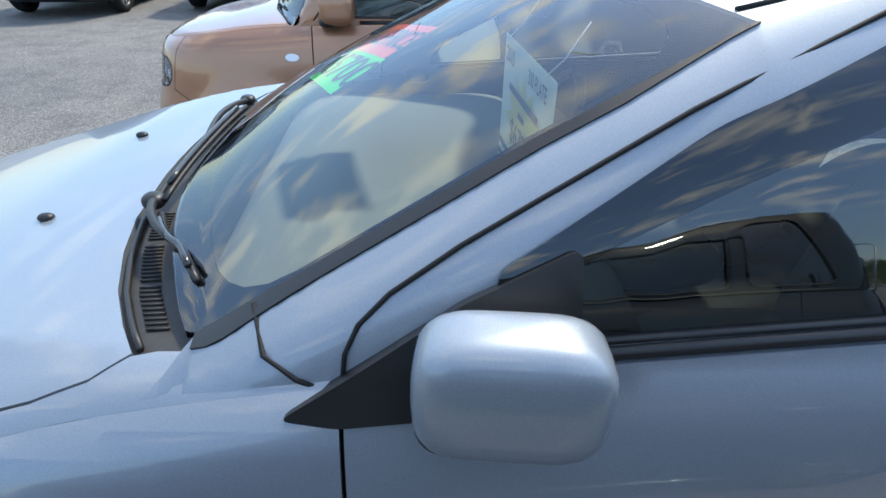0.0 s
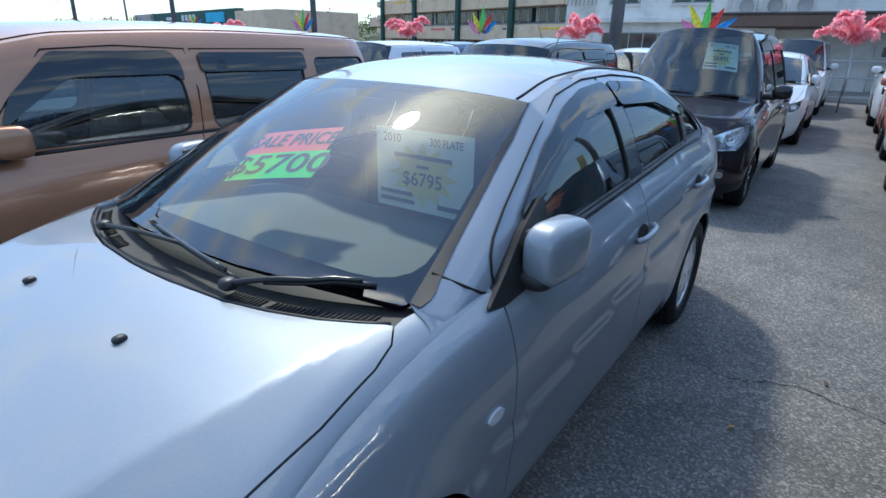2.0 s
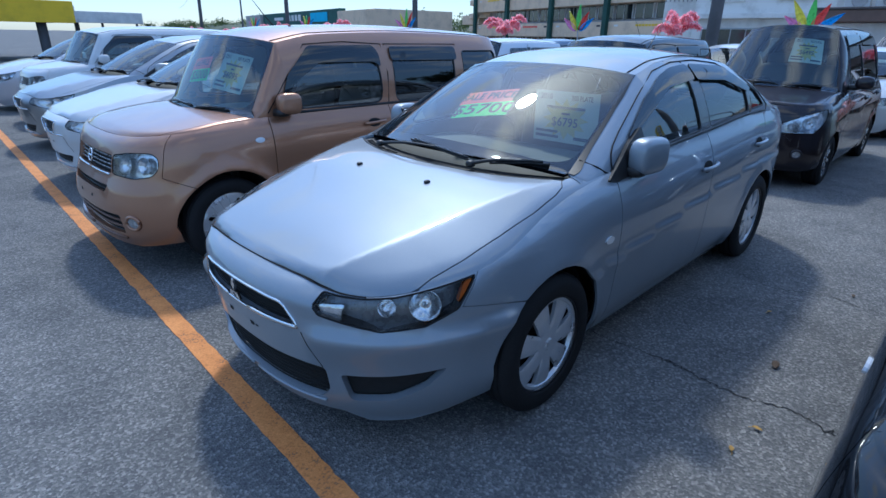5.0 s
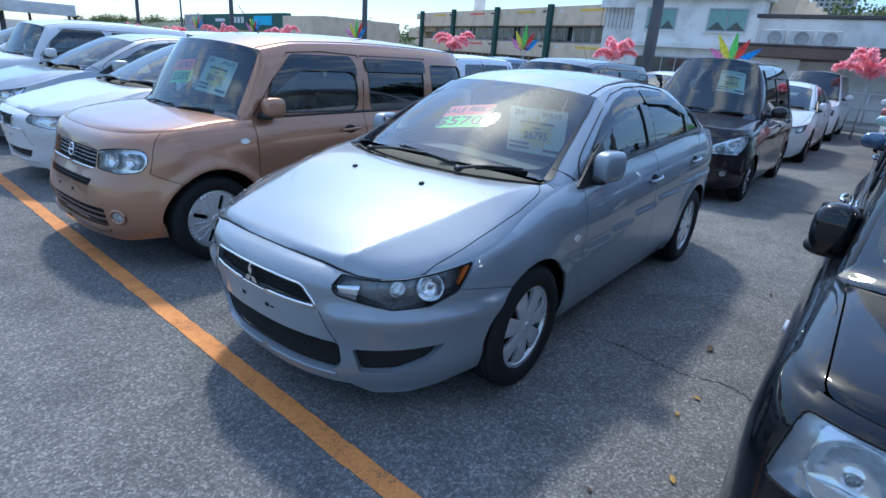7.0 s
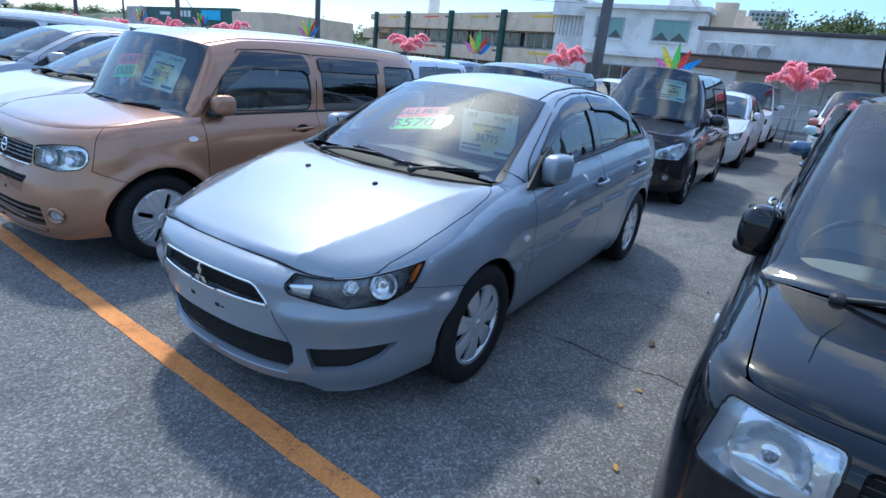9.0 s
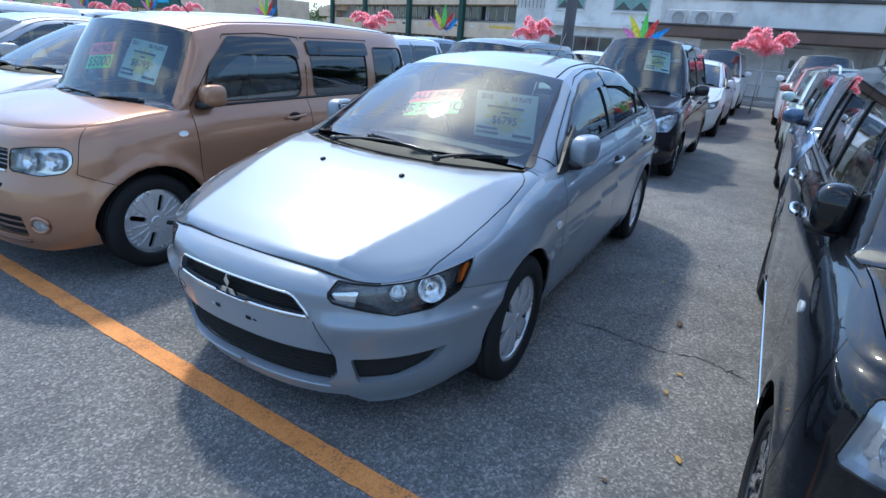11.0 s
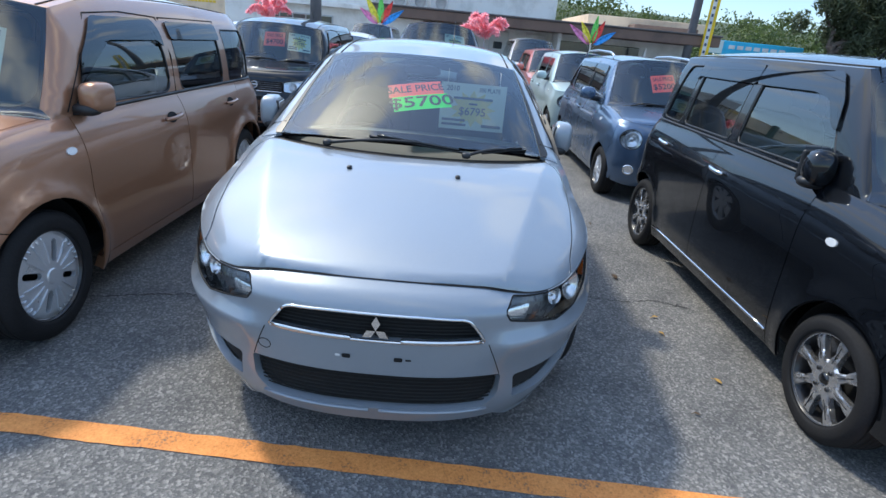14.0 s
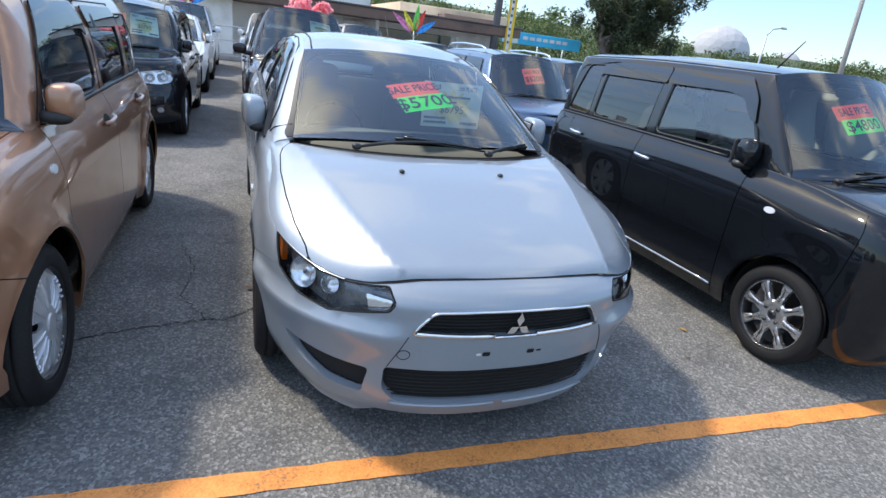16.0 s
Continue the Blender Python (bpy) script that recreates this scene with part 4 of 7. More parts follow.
    panel("rear_window", rounded([(yb * a * 0.97, lb * b) for a, b in ((-1, 0.03), (1, 0.03), (1, 0.97), (-1, 0.97))], 0.05), B_, k.get("rear_glass") or M["side_glass"], root, (), 0.08, -0.006, 0)
    xa, xc = k["A"][-1][0], k["C"][-1][0]
    rail = k["rail"]
    f1, f2 = W_, B_

    def roof(a, r):
        p = np.asarray(a) / 0.7
        u = np.clip(np.asarray(r) / 2.0, -0.02, 1.02)
        fr, rr_ = f1(p * yw, 0 * p + ln), f2(p * yb, 0 * p + lb)
        xr_ = xa + (xc - xa) * u
        ys = -s.glassy(xr_, rail(xr_))[:, 1]
        w = np.abs(p)**2.6
        c0, c1 = k["ws"][3] - k["A"][-1][1], k["bw"][3] - k["C"][-1][1]
        cr = c0 + (c1 - c0) * u + k.get("roof_bow", 0.02) * 4 * u * (1 - u)
        return np.stack([fr[:, 0] + (rr_[:, 0] - fr[:, 0]) * u, -p * ys, rail(xr_) + cr * (1 - w)], -1)
    rp = [(0.7 * a, 2.0 * b) for a, b in ((-1, 0), (0, 0), (1, 0), (1, 1), (0, 1), (-1, 1))]
    panel("roof", rp, roof, P, root, (), step * 1.2, 0, 0.01)
    for sg in (1, -1):
        v = [roof(np.array([0.7 * 0.93 * sg]), np.array([q]))[0] for q in np.linspace(0.01, 1.99, 24)]
        if k.get("ditch", True):
            tube("roof_seam", v, 0.005, M["seam"], root, sides=6)
    # cabin sides with their window openings
    low = [(x, float(belt(x)) - 0.004) for x in np.linspace(k["C"][0][0], k["A"][0][0], 20)]
    rails = [(x, float(rail(x))) for x in np.linspace(xa, xc, 16)]
    frame_poly = [tuple(q) for q in k["A"]] + rails[1:-1] + [tuple(q) for q in k["C"][::-1]] + low[1:-1]
    wins = [rounded(w["shape"], w.get("round", 0.03), 5) for w in k["windows"]]

    def right(x, z):
        return s.glassy(x, z) * np.array([1, -1, 1])
    for sg, fn in ((1, s.glassy), (-1, right)):
        panel("window_frame", frame_poly, fn, P, root, wins, step * (0.4 if "fold" in k and lod == 0 else 1.0), 0, 0.015, "", over_corner if "moulding" in k else None)
        for w, poly_w in zip(k["windows"], wins):
            panel("window", poly_w, fn, M[w.get("glass", "side_glass")], root, (), 0.06, -0.008, 0).visible_shadow = False
            p, n = surface(fn, np.array(dense(poly_w, 0.04)))
            if lod < 2:
                rim = [Vector(a) - Vector(b) * 0.004 for a, b in zip(p, n)]
                tube("window_seal", rim + rim[:1], 0.007, M["plastic"], root, sides=6)
        for bp in k.get("black_pillars", ()):
            panel("pillar_cover", bp, fn, M["trim"], root, (), 0.06, 0.002, 0.003)
        for vz in k.get("visors", ()):
            vis = panel("wind_visor", rounded(vz, 0.03), fn, M["visor"], root, (), 0.05, 0.014, 0.008, "smoked plastic wind visor")
        if lod == 0 and "moulding" in k:      # black moulding between the screen and its pillar
            al = np.array(k["A"], float)
            uu = np.linspace(0.08, 1, 24)
            ax_, az_ = np.interp(uu * (len(al) - 1), range(len(al)), al[:, 0]), np.interp(uu * (len(al) - 1), range(len(al)), al[:, 1])
            wd_ = k["moulding"] * np.clip((uu - 0.08) / 0.05, 0.4, 1) * np.clip((1 - uu) / 0.2, 0.2, 1)
            strip = [(float(a_), float(b_)) for a_, b_ in zip(ax_, az_)] + [(float(a_ + 0.5 * w_), float(b_ - 0.85 * w_)) for a_, b_, w_ in list(zip(ax_, az_, wd_))[::-1]]
            panel("screen_moulding", strip, fn, M["plastic"], root, (), 0.03, 0.003, 0.004)
        for sm in k.get("seams", ()):
            p, n = surface(fn, np.array(sm, float))
            tube("door_gap", [Vector(a) + Vector(b) * 0.003 for a, b in zip(p, n)], 0.0035, M["seam"], root, sides=6)
        bl = [(x, float(belt(x)) + 0.008) for x in np.linspace(k["belt_trim"][0], k["belt_trim"][1], 18)]
        p, n = surface(fn, np.array(bl))
        tube("belt_moulding", [Vector(a) + Vector(b) * 0.002 for a, b in zip(p, n)], 0.010, k.get("belt_mat") or M["plastic"], root, sides=8)
    # mirrors
    mx, mz = k["mirror"]
    hxm, hym, hzm = k.get("mirror_half", (0.065, 0.115, 0.078))
    for sg in (1, -1):
        yb_ = float(s.glassy(np.array([mx]), np.array([float(belt(mx)) + 0.02]))[0, 1]) * sg
        out = -sg
        gap = k.get("mirror_gap", 0.05)
        if k.get("folded"):             # shell turned back along the door, glass towards the window
            cen = Vector((mx, yb_ + out * (gap + hym), mz))
            turn = pose(0, 0, 0, 0, 0, -7 * sg)
            shell = pillow("side_mirror", cen, (hxm, hym, hzm), k.get("mirror_mat") or P, root, "folded side mirror", 4.2, 3.4, turn)
            t2 = Matrix.Translation(cen) @ turn
            rim = rbox((hxm * 1.66, 0.03, hzm * 1.52), 0.014, 3, t2 @ Matrix.Translation((0, sg * hym * 0.72, 0)))
            part("mirror_rim", rim, M["plastic"], shell)
            part("mirror_glass", rbox((hxm * 1.45, 0.006, hzm * 1.28), 0.002, 1, t2 @ Matrix.Translation((0, sg * (hym * 0.72 + 0.014), 0))), M["lamp_silver"], shell)
            pillow("mirror_foot", (mx - hxm * 0.55, yb_ + out * 0.04, mz - hzm * 0.8), (0.05, 0.07, 0.03), M["plastic"], shell, "", 3, 2.5)
        else:
            cen = Vector((mx - 0.005, yb_ + out * (hym + gap), mz))
            shell = pillow("side_mirror", cen, (hxm, hym, hzm), k.get("mirror_mat") or P, root, "", 3.2, 2.6, pose(0, 0, 0, 0, 0, 8 * sg))
            box("mirror_rim", (mx + hxm - 0.02, cen.y - hym * 0.88, mz - hzm * 0.84), (mx + hxm + 0.004, cen.y + hym * 0.88, mz + hzm * 0.84), M["plastic"], shell, "", 0.011, 3)
            box("mirror_glass", (mx + hxm, cen.y - hym * 0.78, mz - hzm * 0.72), (mx + hxm + 0.006, cen.y + hym * 0.78, mz + hzm * 0.72), M["lamp_silver"], shell, "", 0.002, 1)
            pillow("mirror_foot", (mx, yb_ + out * 0.04, mz - hzm * 0.75), (0.045, 0.08, 0.032), M["plastic"], shell, "", 3, 2.5)
        tri = k.get("mirror_tri")
        if tri:
            panel("mirror_base", rounded(tri, 0.015), s.glassy if sg > 0 else right, M["plastic"], root, (), 0.04, 0.028, 0.03)
    # wipers: arm from its pivot to the middle of the blade, blade along the foot of the glass
    def on_screen(y, q, up):
        return Vector(W_(np.array([-y]), np.array([ln * q]))[0]) + Vector((-0.4 * up, 0, up))
    for yp, qp, ya, qa, yt, qt in k["wipers"]:
        ym, qm = (ya + yt) / 2, (qa + qt) / 2
        arm = [on_screen(yp + (ym - yp) * u, qp + (qm - qp) * u, 0.014 + 0.012 * math.sin(math.pi * u)) for u in np.linspace(0, 1, 10)]
        wp = tube("wiper", arm, 0.009, M["plastic"], root, "black wiper", 8, 0.006)
        pillow("pivot_cap", arm[0], (0.022, 0.022, 0.016), M["plastic"], wp, "", 2.5, 2.5)
        bl = [on_screen(ya + (yt - ya) * u, qa + (qt - qa) * u, 0.006) for u in np.linspace(0, 1, 12)]
        tube("blade", bl, 0.006, M["plastic"], wp, sides=6)
        tube("spine", [q + Vector((-0.004, 0, 0.011)) for q in bl[1:-1]], 0.006, M["trim"], wp, sides=6)
    # cabin: floor, dashboard, wheel, seats
    yi = k["W"] - 0.17
    zb = float(belt(1.0))
    box("floor_pan", (-0.25, -k["W"] + 0.14, k["sill"] + 0.02), (wb + 0.5, k["W"] - 0.12, k["sill"] + 0.14), M["under"], root, "", 0.03)
    x_d = k["ws"][0]
    dash = pillow("dashboard", (x_d + 0.49, 0, zb - 0.195), (0.40, yi + 0.07, 0.16), k.get("dash_mat") or M["dash_light"], root, "", 7, 3.4)
    box("bulkhead", (x_d - 0.02, -yi, 0.35), (x_d + 0.06, yi, zb - 0.10), M["under"], root, "", 0.02)
    ang = [2 * math.pi * i / 24 for i in range(25)]
    tl = Matrix.Translation((x_d + 0.92, 0.36, zb - 0.10)) @ Matrix.Rotation(radians(-65), 4, "Y")
    sw = tube("steering_wheel", [tl @ Vector((0.18 * math.cos(a), 0.18 * math.sin(a), 0)) for a in ang], 0.014, k.get("wheel_mat") or M["cabin_dark"], root, "", 8)
    pillow("wheel_hub", tl @ Vector((0, 0, -0.02)), (0.06, 0.17, 0.03), M["cabin_dark"], sw, "", 3, 2.5, Matrix.Rotation(radians(-65), 4, "Y"))
    xs = k.get("seats", (1.45, 2.35))
    sm_ = k.get("seat_mat") or M["cabin"]
    for i, x_s in enumerate(xs):
        ys_ = (-0.36, 0.36) if i == 0 else (0.0,)
        for y_s in ys_:
            wd = 0.25 if i == 0 else yi
            seat = pillow("seat", (x_s - 0.15, y_s, 0.50 + k.get("seat_up", 0)), (0.27, wd, 0.10), sm_, root, "", 4, 3)
            pillow("seat_back", (x_s + 0.17, y_s, 0.80 + k.get("seat_up", 0)), (0.09, wd, 0.34), sm_, seat, "", 4, 4, pose(0, 0, 0, 0, 14, 0))
            for yh in ((y_s,) if i == 0 else (-0.35, 0.35)):
                pillow("headrest", (x_s + 0.27, yh, 1.19 + k.get("seat_up", 0)), (0.05, 0.13, 0.085), sm_, seat, "", 3, 3)
    mc = W_(np.array([0.0]), np.array([ln * 0.86]))[0]
    pillow("inner_mirror", Vector(mc) + Vector((0.07, 0, -0.04)), (0.015, 0.11, 0.032), M["plastic"], root, "", 3, 3)
    root["made"] = 1
    return root, s, W_, yw, ln


# ---- the kinds of car ----
def arc_line(*p):
    return [tuple(q) for q in p]


SEDAN = dict(
    W=0.868, xf=0.0, xr=2.75, nf=2.5, nr=2.6, wb=2.635, R=0.318, arch=0.362, rim=0.222, tw=0.20, track=0.865, wheel="blades",
    nose=Curve((0.11, -0.85), (0.175, -0.885), (0.26, -0.918), (0.40, -0.937), (0.55, -0.955), (0.65, -0.962), (0.70, -0.938), (0.75, -0.885)),
    tail=Curve((0.2, 3.45), (0.5, 3.59), (0.75, 3.60), (0.95, 3.56), (1.1, 3.5)),
    belt=Curve((-0.965, 0.748), (-0.925, 0.739), (-0.885, 0.724), (-0.84, 0.713), (-0.79, 0.710), (-0.72, 0.718), (-0.62, 0.738), (-0.47, 0.772), (-0.1, 0.875), (0.22, 0.955), (0.5, 0.985), (1.0, 1.015), (1.6, 1.045), (2.4, 1.085), (3.0, 1.085), (3.6, 1.07)),
    tuck=Curve((-0.95, 0.0), (-0.45, 0.012), (0.0, 0.07), (0.4, 0.075), (2.4, 0.075), (3.6, 0.05)),
    low=Curve((0.14, 0.10), (0.22, 0.055), (0.32, 0.02), (0.45, 0.006), (0.6, 0.0), (0.9, 0.004)),
    crease=(Curve((0.3, 0.56), (1.2, 0.66), (2.6, 0.76), (3.5, 0.8)), 0.007, 0.05),
    centre=Curve((-0.96, 0.746), (-0.888, 0.749), (-0.82, 0.774), (-0.7, 0.813), (-0.4, 0.886), (-0.15, 0.942), (0.05, 0.970), (0.4, 0.985), (2.9, 1.12), (3.5, 1.10)),
    fold=Curve((-0.84, 0.42), (-0.3, 0.570), (0.2, 0.69)), crown=3.0,
    sill=0.185, sill_top=0.24, front_z=0.172, rear_z=0.25, bump_x=-0.468, seam_angle=127, seam_mid=[(-0.480, 0.705), (-0.500, 0.655)],
    front_bottom=[(0.93, -0.022), (0.78, -0.045), (0.60, -0.048), (0.50, 0.006), (0.40, 0.004)], ledge=(0.552, 0.030),
    A=[(0.25, 0.962), (0.45, 1.072), (0.75, 1.232), (1.05, 1.375)], C=[(3.0, 1.09), (2.76, 1.225), (2.54, 1.33), (2.30, 1.405)],
    rail=Curve((1.05, 1.375), (1.35, 1.433), (1.7, 1.452), (2.0, 1.44), (2.30, 1.405)), lean=0.30, curv=0.15, roll=0.09,
    ws=(0.115, 1.006, 0.93, 1.415), frit=0.112, bw=(3.08, 1.115, 2.42, 1.445), bow=0.028, roof_bow=0.008,
    doors=(0.505, 1.60, 2.62), door_cut=2.42, handles=[(1.52, 0.868), (2.42, 0.905)], badge=(0.40, 0.70),
    mirror=(0.703, 1.043), mirror_half=(0.110, 0.055, 0.086), mirror_gap=0.03, folded=True, mirror_tri=[(0.43, 0.948), (0.50, 0.935), (0.80, 0.955), (0.80, 1.145), (0.66, 1.085)],
    hood=[(0.215, -0.70), (0.17, -0.733), (0.10, -0.750), (-0.05, -0.757), (-0.25, -0.748), (-0.43, -0.728), (-0.565, -0.70)],
    hood_rear=[(0.215, -0.70), (0.178, -0.64), (0.132, -0.55), (0.09, -0.43), (0.060, -0.3), (0.042, -0.1), (0.04, 0.0)],
    windows=[dict(shape=[(0.68, 1.02), (1.555, 1.065), (1.515, 1.385), (1.25, 1.352), (1.0, 1.25), (0.73, 1.10)]),
             dict(shape=[(1.69, 1.072), (2.36, 1.108), (2.34, 1.305), (2.05, 1.378), (1.64, 1.388)]),
             dict(shape=[(2.42, 1.115), (2.68, 1.128), (2.56, 1.23), (2.42, 1.285)])],
    black_pillars=[[(1.56, 1.05), (1.685, 1.055), (1.64, 1.398), (1.515, 1.396)], [(2.365, 1.10), (2.415, 1.105), (2.415, 1.285), (2.345, 1.308)]],
    visors=[[(0.70, 1.075), (0.85, 1.150), (1.0, 1.215), (1.25, 1.305), (1.585, 1.335), (1.575, 1.412), (1.35, 1.395), (1.2, 1.36), (0.97, 1.268), (0.70, 1.115)],
            [(1.605, 1.330), (2.0, 1.315), (2.36, 1.228), (2.42, 1.25), (2.06, 1.392), (1.60, 1.412)]],
    seams=[[(0.385, 1.034), (0.41, 1.012), (0.45, 0.988), (0.50, 0.968)], [(0.507, 0.985), (0.512, 1.02), (0.53, 1.052), (0.57, 1.085), (0.66, 1.138), (0.95, 1.285), (1.2, 1.388), (1.45, 1.428), (1.75, 1.436), (2.05, 1.415), (2.4, 1.318), (2.62, 1.21), (2.73, 1.13), (2.70, 1.09)], [(1.60, 1.045), (1.575, 1.43)]],
    belt_trim=(0.72, 2.68),
    headlights=[dict(shape=[("y", -0.436, 0.664), ("x", -0.880, 0.714), ("x", -0.85, 0.708), ("x", -0.80, 0.704), ("x", -0.72, 0.711), ("x", -0.62, 0.732), ("x", -0.55, 0.747), ("x", -0.476, 0.763), ("x", -0.488, 0.705), ("x", -0.512, 0.652), ("x", -0.585, 0.618), ("y", -0.735, 0.598), ("y", -0.64, 0.586), ("y", -0.57, 0.604), ("y", -0.455, 0.632)], round=0.008,
                     wall_mat=M["lamp_dark"], bowls=[("f", 0.72, 0.672, 0.056), ("f", 0.47, 0.672, 0.034)], mat=M["lamp_smoke"],
                     turn=[("x", -0.514, 0.744), ("x", -0.484, 0.752), ("x", -0.497, 0.70), ("x", -0.514, 0.670)], silver=[("y", -0.447, 0.672), ("y", -0.535, 0.682), ("y", -0.525, 0.612), ("y", -0.462, 0.626)])],
    openings=[dict(name="grille", middle=True, frame=0.0055, pitch=0.014, slat_r=0.0022, slat_mat=M["under"], round=0.025, label="dark mesh grille with a chrome surround", shape=[("y", 0.310, 0.648), ("y", 0.15, 0.655), ("y", -0.15, 0.655), ("y", -0.310, 0.648), ("y", -0.378, 0.556), ("y", -0.2, 0.551), ("y", 0.2, 0.551), ("y", 0.378, 0.556)]),
              dict(name="lower_grille", middle=True, pitch=0.017, slat_r=0.0022, slat_mat=M["under"], shape=[("y", 0.455, 0.405), ("y", -0.455, 0.405), ("y", -0.462, 0.30), ("y", -0.42, 0.246), ("y", 0.42, 0.246), ("y", 0.462, 0.30)], round=0.02),
              dict(name="side_intake", pitch=0, shape=[("y", -0.505, 0.385), ("y", -0.66, 0.395), ("y", -0.775, 0.412), ("y", -0.74, 0.335), ("y", -0.66, 0.272), ("y", -0.535, 0.262)], round=0.02)],
    front_lines=[("grille_bar", [(0.085 + 0.275 * i / 8, 0.5575 + 0.004 * i / 8) for i in range(9)], 0.0085, M["chrome"]),
                 ("lower_lip", [(0.02 + 0.42 * i / 8, 0.236) for i in range(9)], 0.007, M["silver"]),
                 ("bumper_gap", [(0.385 + 0.062 * i / 8, 0.548 - 0.142 * i / 8) for i in range(9)], 0.0016, M["seam"])], tow_cover=(0.395, 0.470, 0.021),
    emblem=(0.0, 0.598, 0.054), marks=[(0.10, 0.478, 0.03, 0.018, M["seam"]), (-0.08, 0.478, 0.03, 0.018, M["seam"]), (0.13, 0.478, 0.018, 0.01, M["clear"]), (-0.115, 0.478, 0.02, 0.008, M["seam"])],
    wipers=((-0.28, -0.035, -0.36, 0.005, -0.68, 0.10), (0.40, -0.03, 0.22, 0.055, -0.29, -0.01)), screen_corner=[(0.6, 0.045), (0.75, 0.054), (0.9, 0.06), (0.97, 0.064), (1.0, 0.08)], screen_foot=0.03, frit_side=0.985, frit_round=0.17, cowl_end=(0.70, 0.30), wing_in=[(0.36, -0.745), (0.315, -0.706), (0.25, -0.70)], dash_mat=M["dash_light"], moulding=0.008, screen_mat=M["screen"],
    seats=(1.55, 2.45))


def box_car(W, wb, nose_x, tail_x, hood_z, cowl_x, belt_z, roof_z, a_top, c_base, c_top, R=0.29, nf=3.6, nr=4.0, **more):
    """A tall, boxy car from its main measures."""
    zr = roof_z - more.get("roof_drop", 0.075)
    top_w = more.get("lean", 0.16)
    d2 = more.get("d2", 1.45)
    k = dict(
        W=W, xf=0.0, xr=wb + 0.05, nf=nf, nr=nr, wb=wb, R=R, arch=R + 0.04, rim=more.get("rim", R * 0.66), tw=0.18, track=W - 0.01, wheel=more.get("wheel", "alloy"),
        nose=Curve((0.15, nose_x + 0.10), (0.28, nose_x + 0.02), (0.45, nose_x), (0.62, nose_x + 0.005), (hood_z - 0.14, nose_x + 0.2 * more.get("nose_roll", 0.10)), (hood_z - 0.04, nose_x + 0.55 * more.get("nose_roll", 0.10)), (hood_z, nose_x + more.get("nose_roll", 0.10))),
        tail=Curve((0.2, tail_x - 0.08), (0.45, tail_x), (0.8, tail_x), (1.1, tail_x - 0.03)),
        belt=Curve((nose_x, hood_z), (nose_x + 0.25, hood_z + 0.012), (cowl_x, belt_z - 0.03), (cowl_x + 0.35, belt_z), (tail_x, belt_z + 0.02)),
        tuck=Curve((nose_x, 0.02), (cowl_x, 0.07), (tail_x, 0.07)),
        low=Curve((0.14, 0.06), (0.24, 0.025), (0.36, 0.005), (0.5, 0.0), (0.9, 0.0)),
        centre=Curve((nose_x, hood_z), (nose_x + 0.14, hood_z + 0.03), (cowl_x, belt_z + 0.035), (cowl_x + 0.5, belt_z + 0.04)),
        crown=3.2, sill=0.19, sill_top=0.26, front_z=0.20, rear_z=0.26, bump_x=-R - 0.045, seam_angle=138,
        A=[(cowl_x + 0.08, belt_z - 0.025), (cowl_x + 0.08 + (a_top - cowl_x - 0.08) * 0.5, belt_z - 0.025 + (zr - belt_z + 0.025) * 0.52), (a_top, zr)],
        C=[(c_base, belt_z + 0.018), ((c_base + c_top) / 2 + 0.01, (belt_z + zr) / 2), (c_top, zr - 0.01)],
        rail=Curve((a_top, zr), ((a_top + c_top) / 2, zr + 0.012), (c_top, zr - 0.01)), lean=top_w, curv=0.10,
        ws=(cowl_x - 0.10, belt_z + 0.02, a_top - 0.10, roof_z - 0.02), bw=(c_base + 0.03, belt_z + 0.02, c_top + 0.03, roof_z - 0.02), bow=0.02, roof_bow=0.012,
        doors=(more.get("d1", 0.42), d2, wb - 0.05), door_cut=wb - 0.20, handles=[(d2 - 0.10, belt_z - 0.13), (wb - 0.16, belt_z - 0.11)],
        mirror=(a_top - 0.02, belt_z + 0.09), mirror_half=(0.06, 0.095, 0.075), badge=(0.24, belt_z - 0.15),
        hood=[(cowl_x + 0.05, -(W - 0.13)), (nose_x + 0.35, -(W - 0.14)), (nose_x + 0.26, -(W - 0.165)), (nose_x + 0.20, -(W - 0.20))],
        hood_rear=[(cowl_x + 0.05, -(W - 0.13)), (cowl_x - 0.06, -0.4), (cowl_x - 0.13, 0.0)],
        windows=[], belt_trim=(a_top + 0.05, c_base - 0.12), hatch=True, rear_glass=M["privacy"],
        headlights=[dict(shape=[("y", -0.40, hood_z - 0.20), ("y", -0.40, hood_z - 0.09), ("x", nose_x + 0.30, hood_z - 0.08), ("x", nose_x + 0.28, hood_z - 0.22)], mat=M["lamp_silver"], bowls=[("y", -0.52, hood_z - 0.145, 0.052)])],
        openings=[dict(name="grille", middle=True, shape=[("y", 0.34, hood_z - 0.10), ("y", -0.34, hood_z - 0.10), ("y", -0.34, hood_z - 0.19), ("y", 0.34, hood_z - 0.19)]),
                  dict(name="lower_grille", middle=True, shape=[("y", 0.40, 0.42), ("y", -0.40, 0.42), ("y", -0.36, 0.28), ("y", 0.36, 0.28)])],
        wipers=((-0.10, -0.03, -0.18, 0.03, -0.58, 0.06), (0.45, -0.02, 0.34, 0.06, -0.10, 0.03)), seats=(a_top + 0.75, a_top + 1.6), seat_up=0.14)
    b = belt_z + 0.045
    t = zr - 0.075
    ac = more.get("win_x", a_top + 0.06)
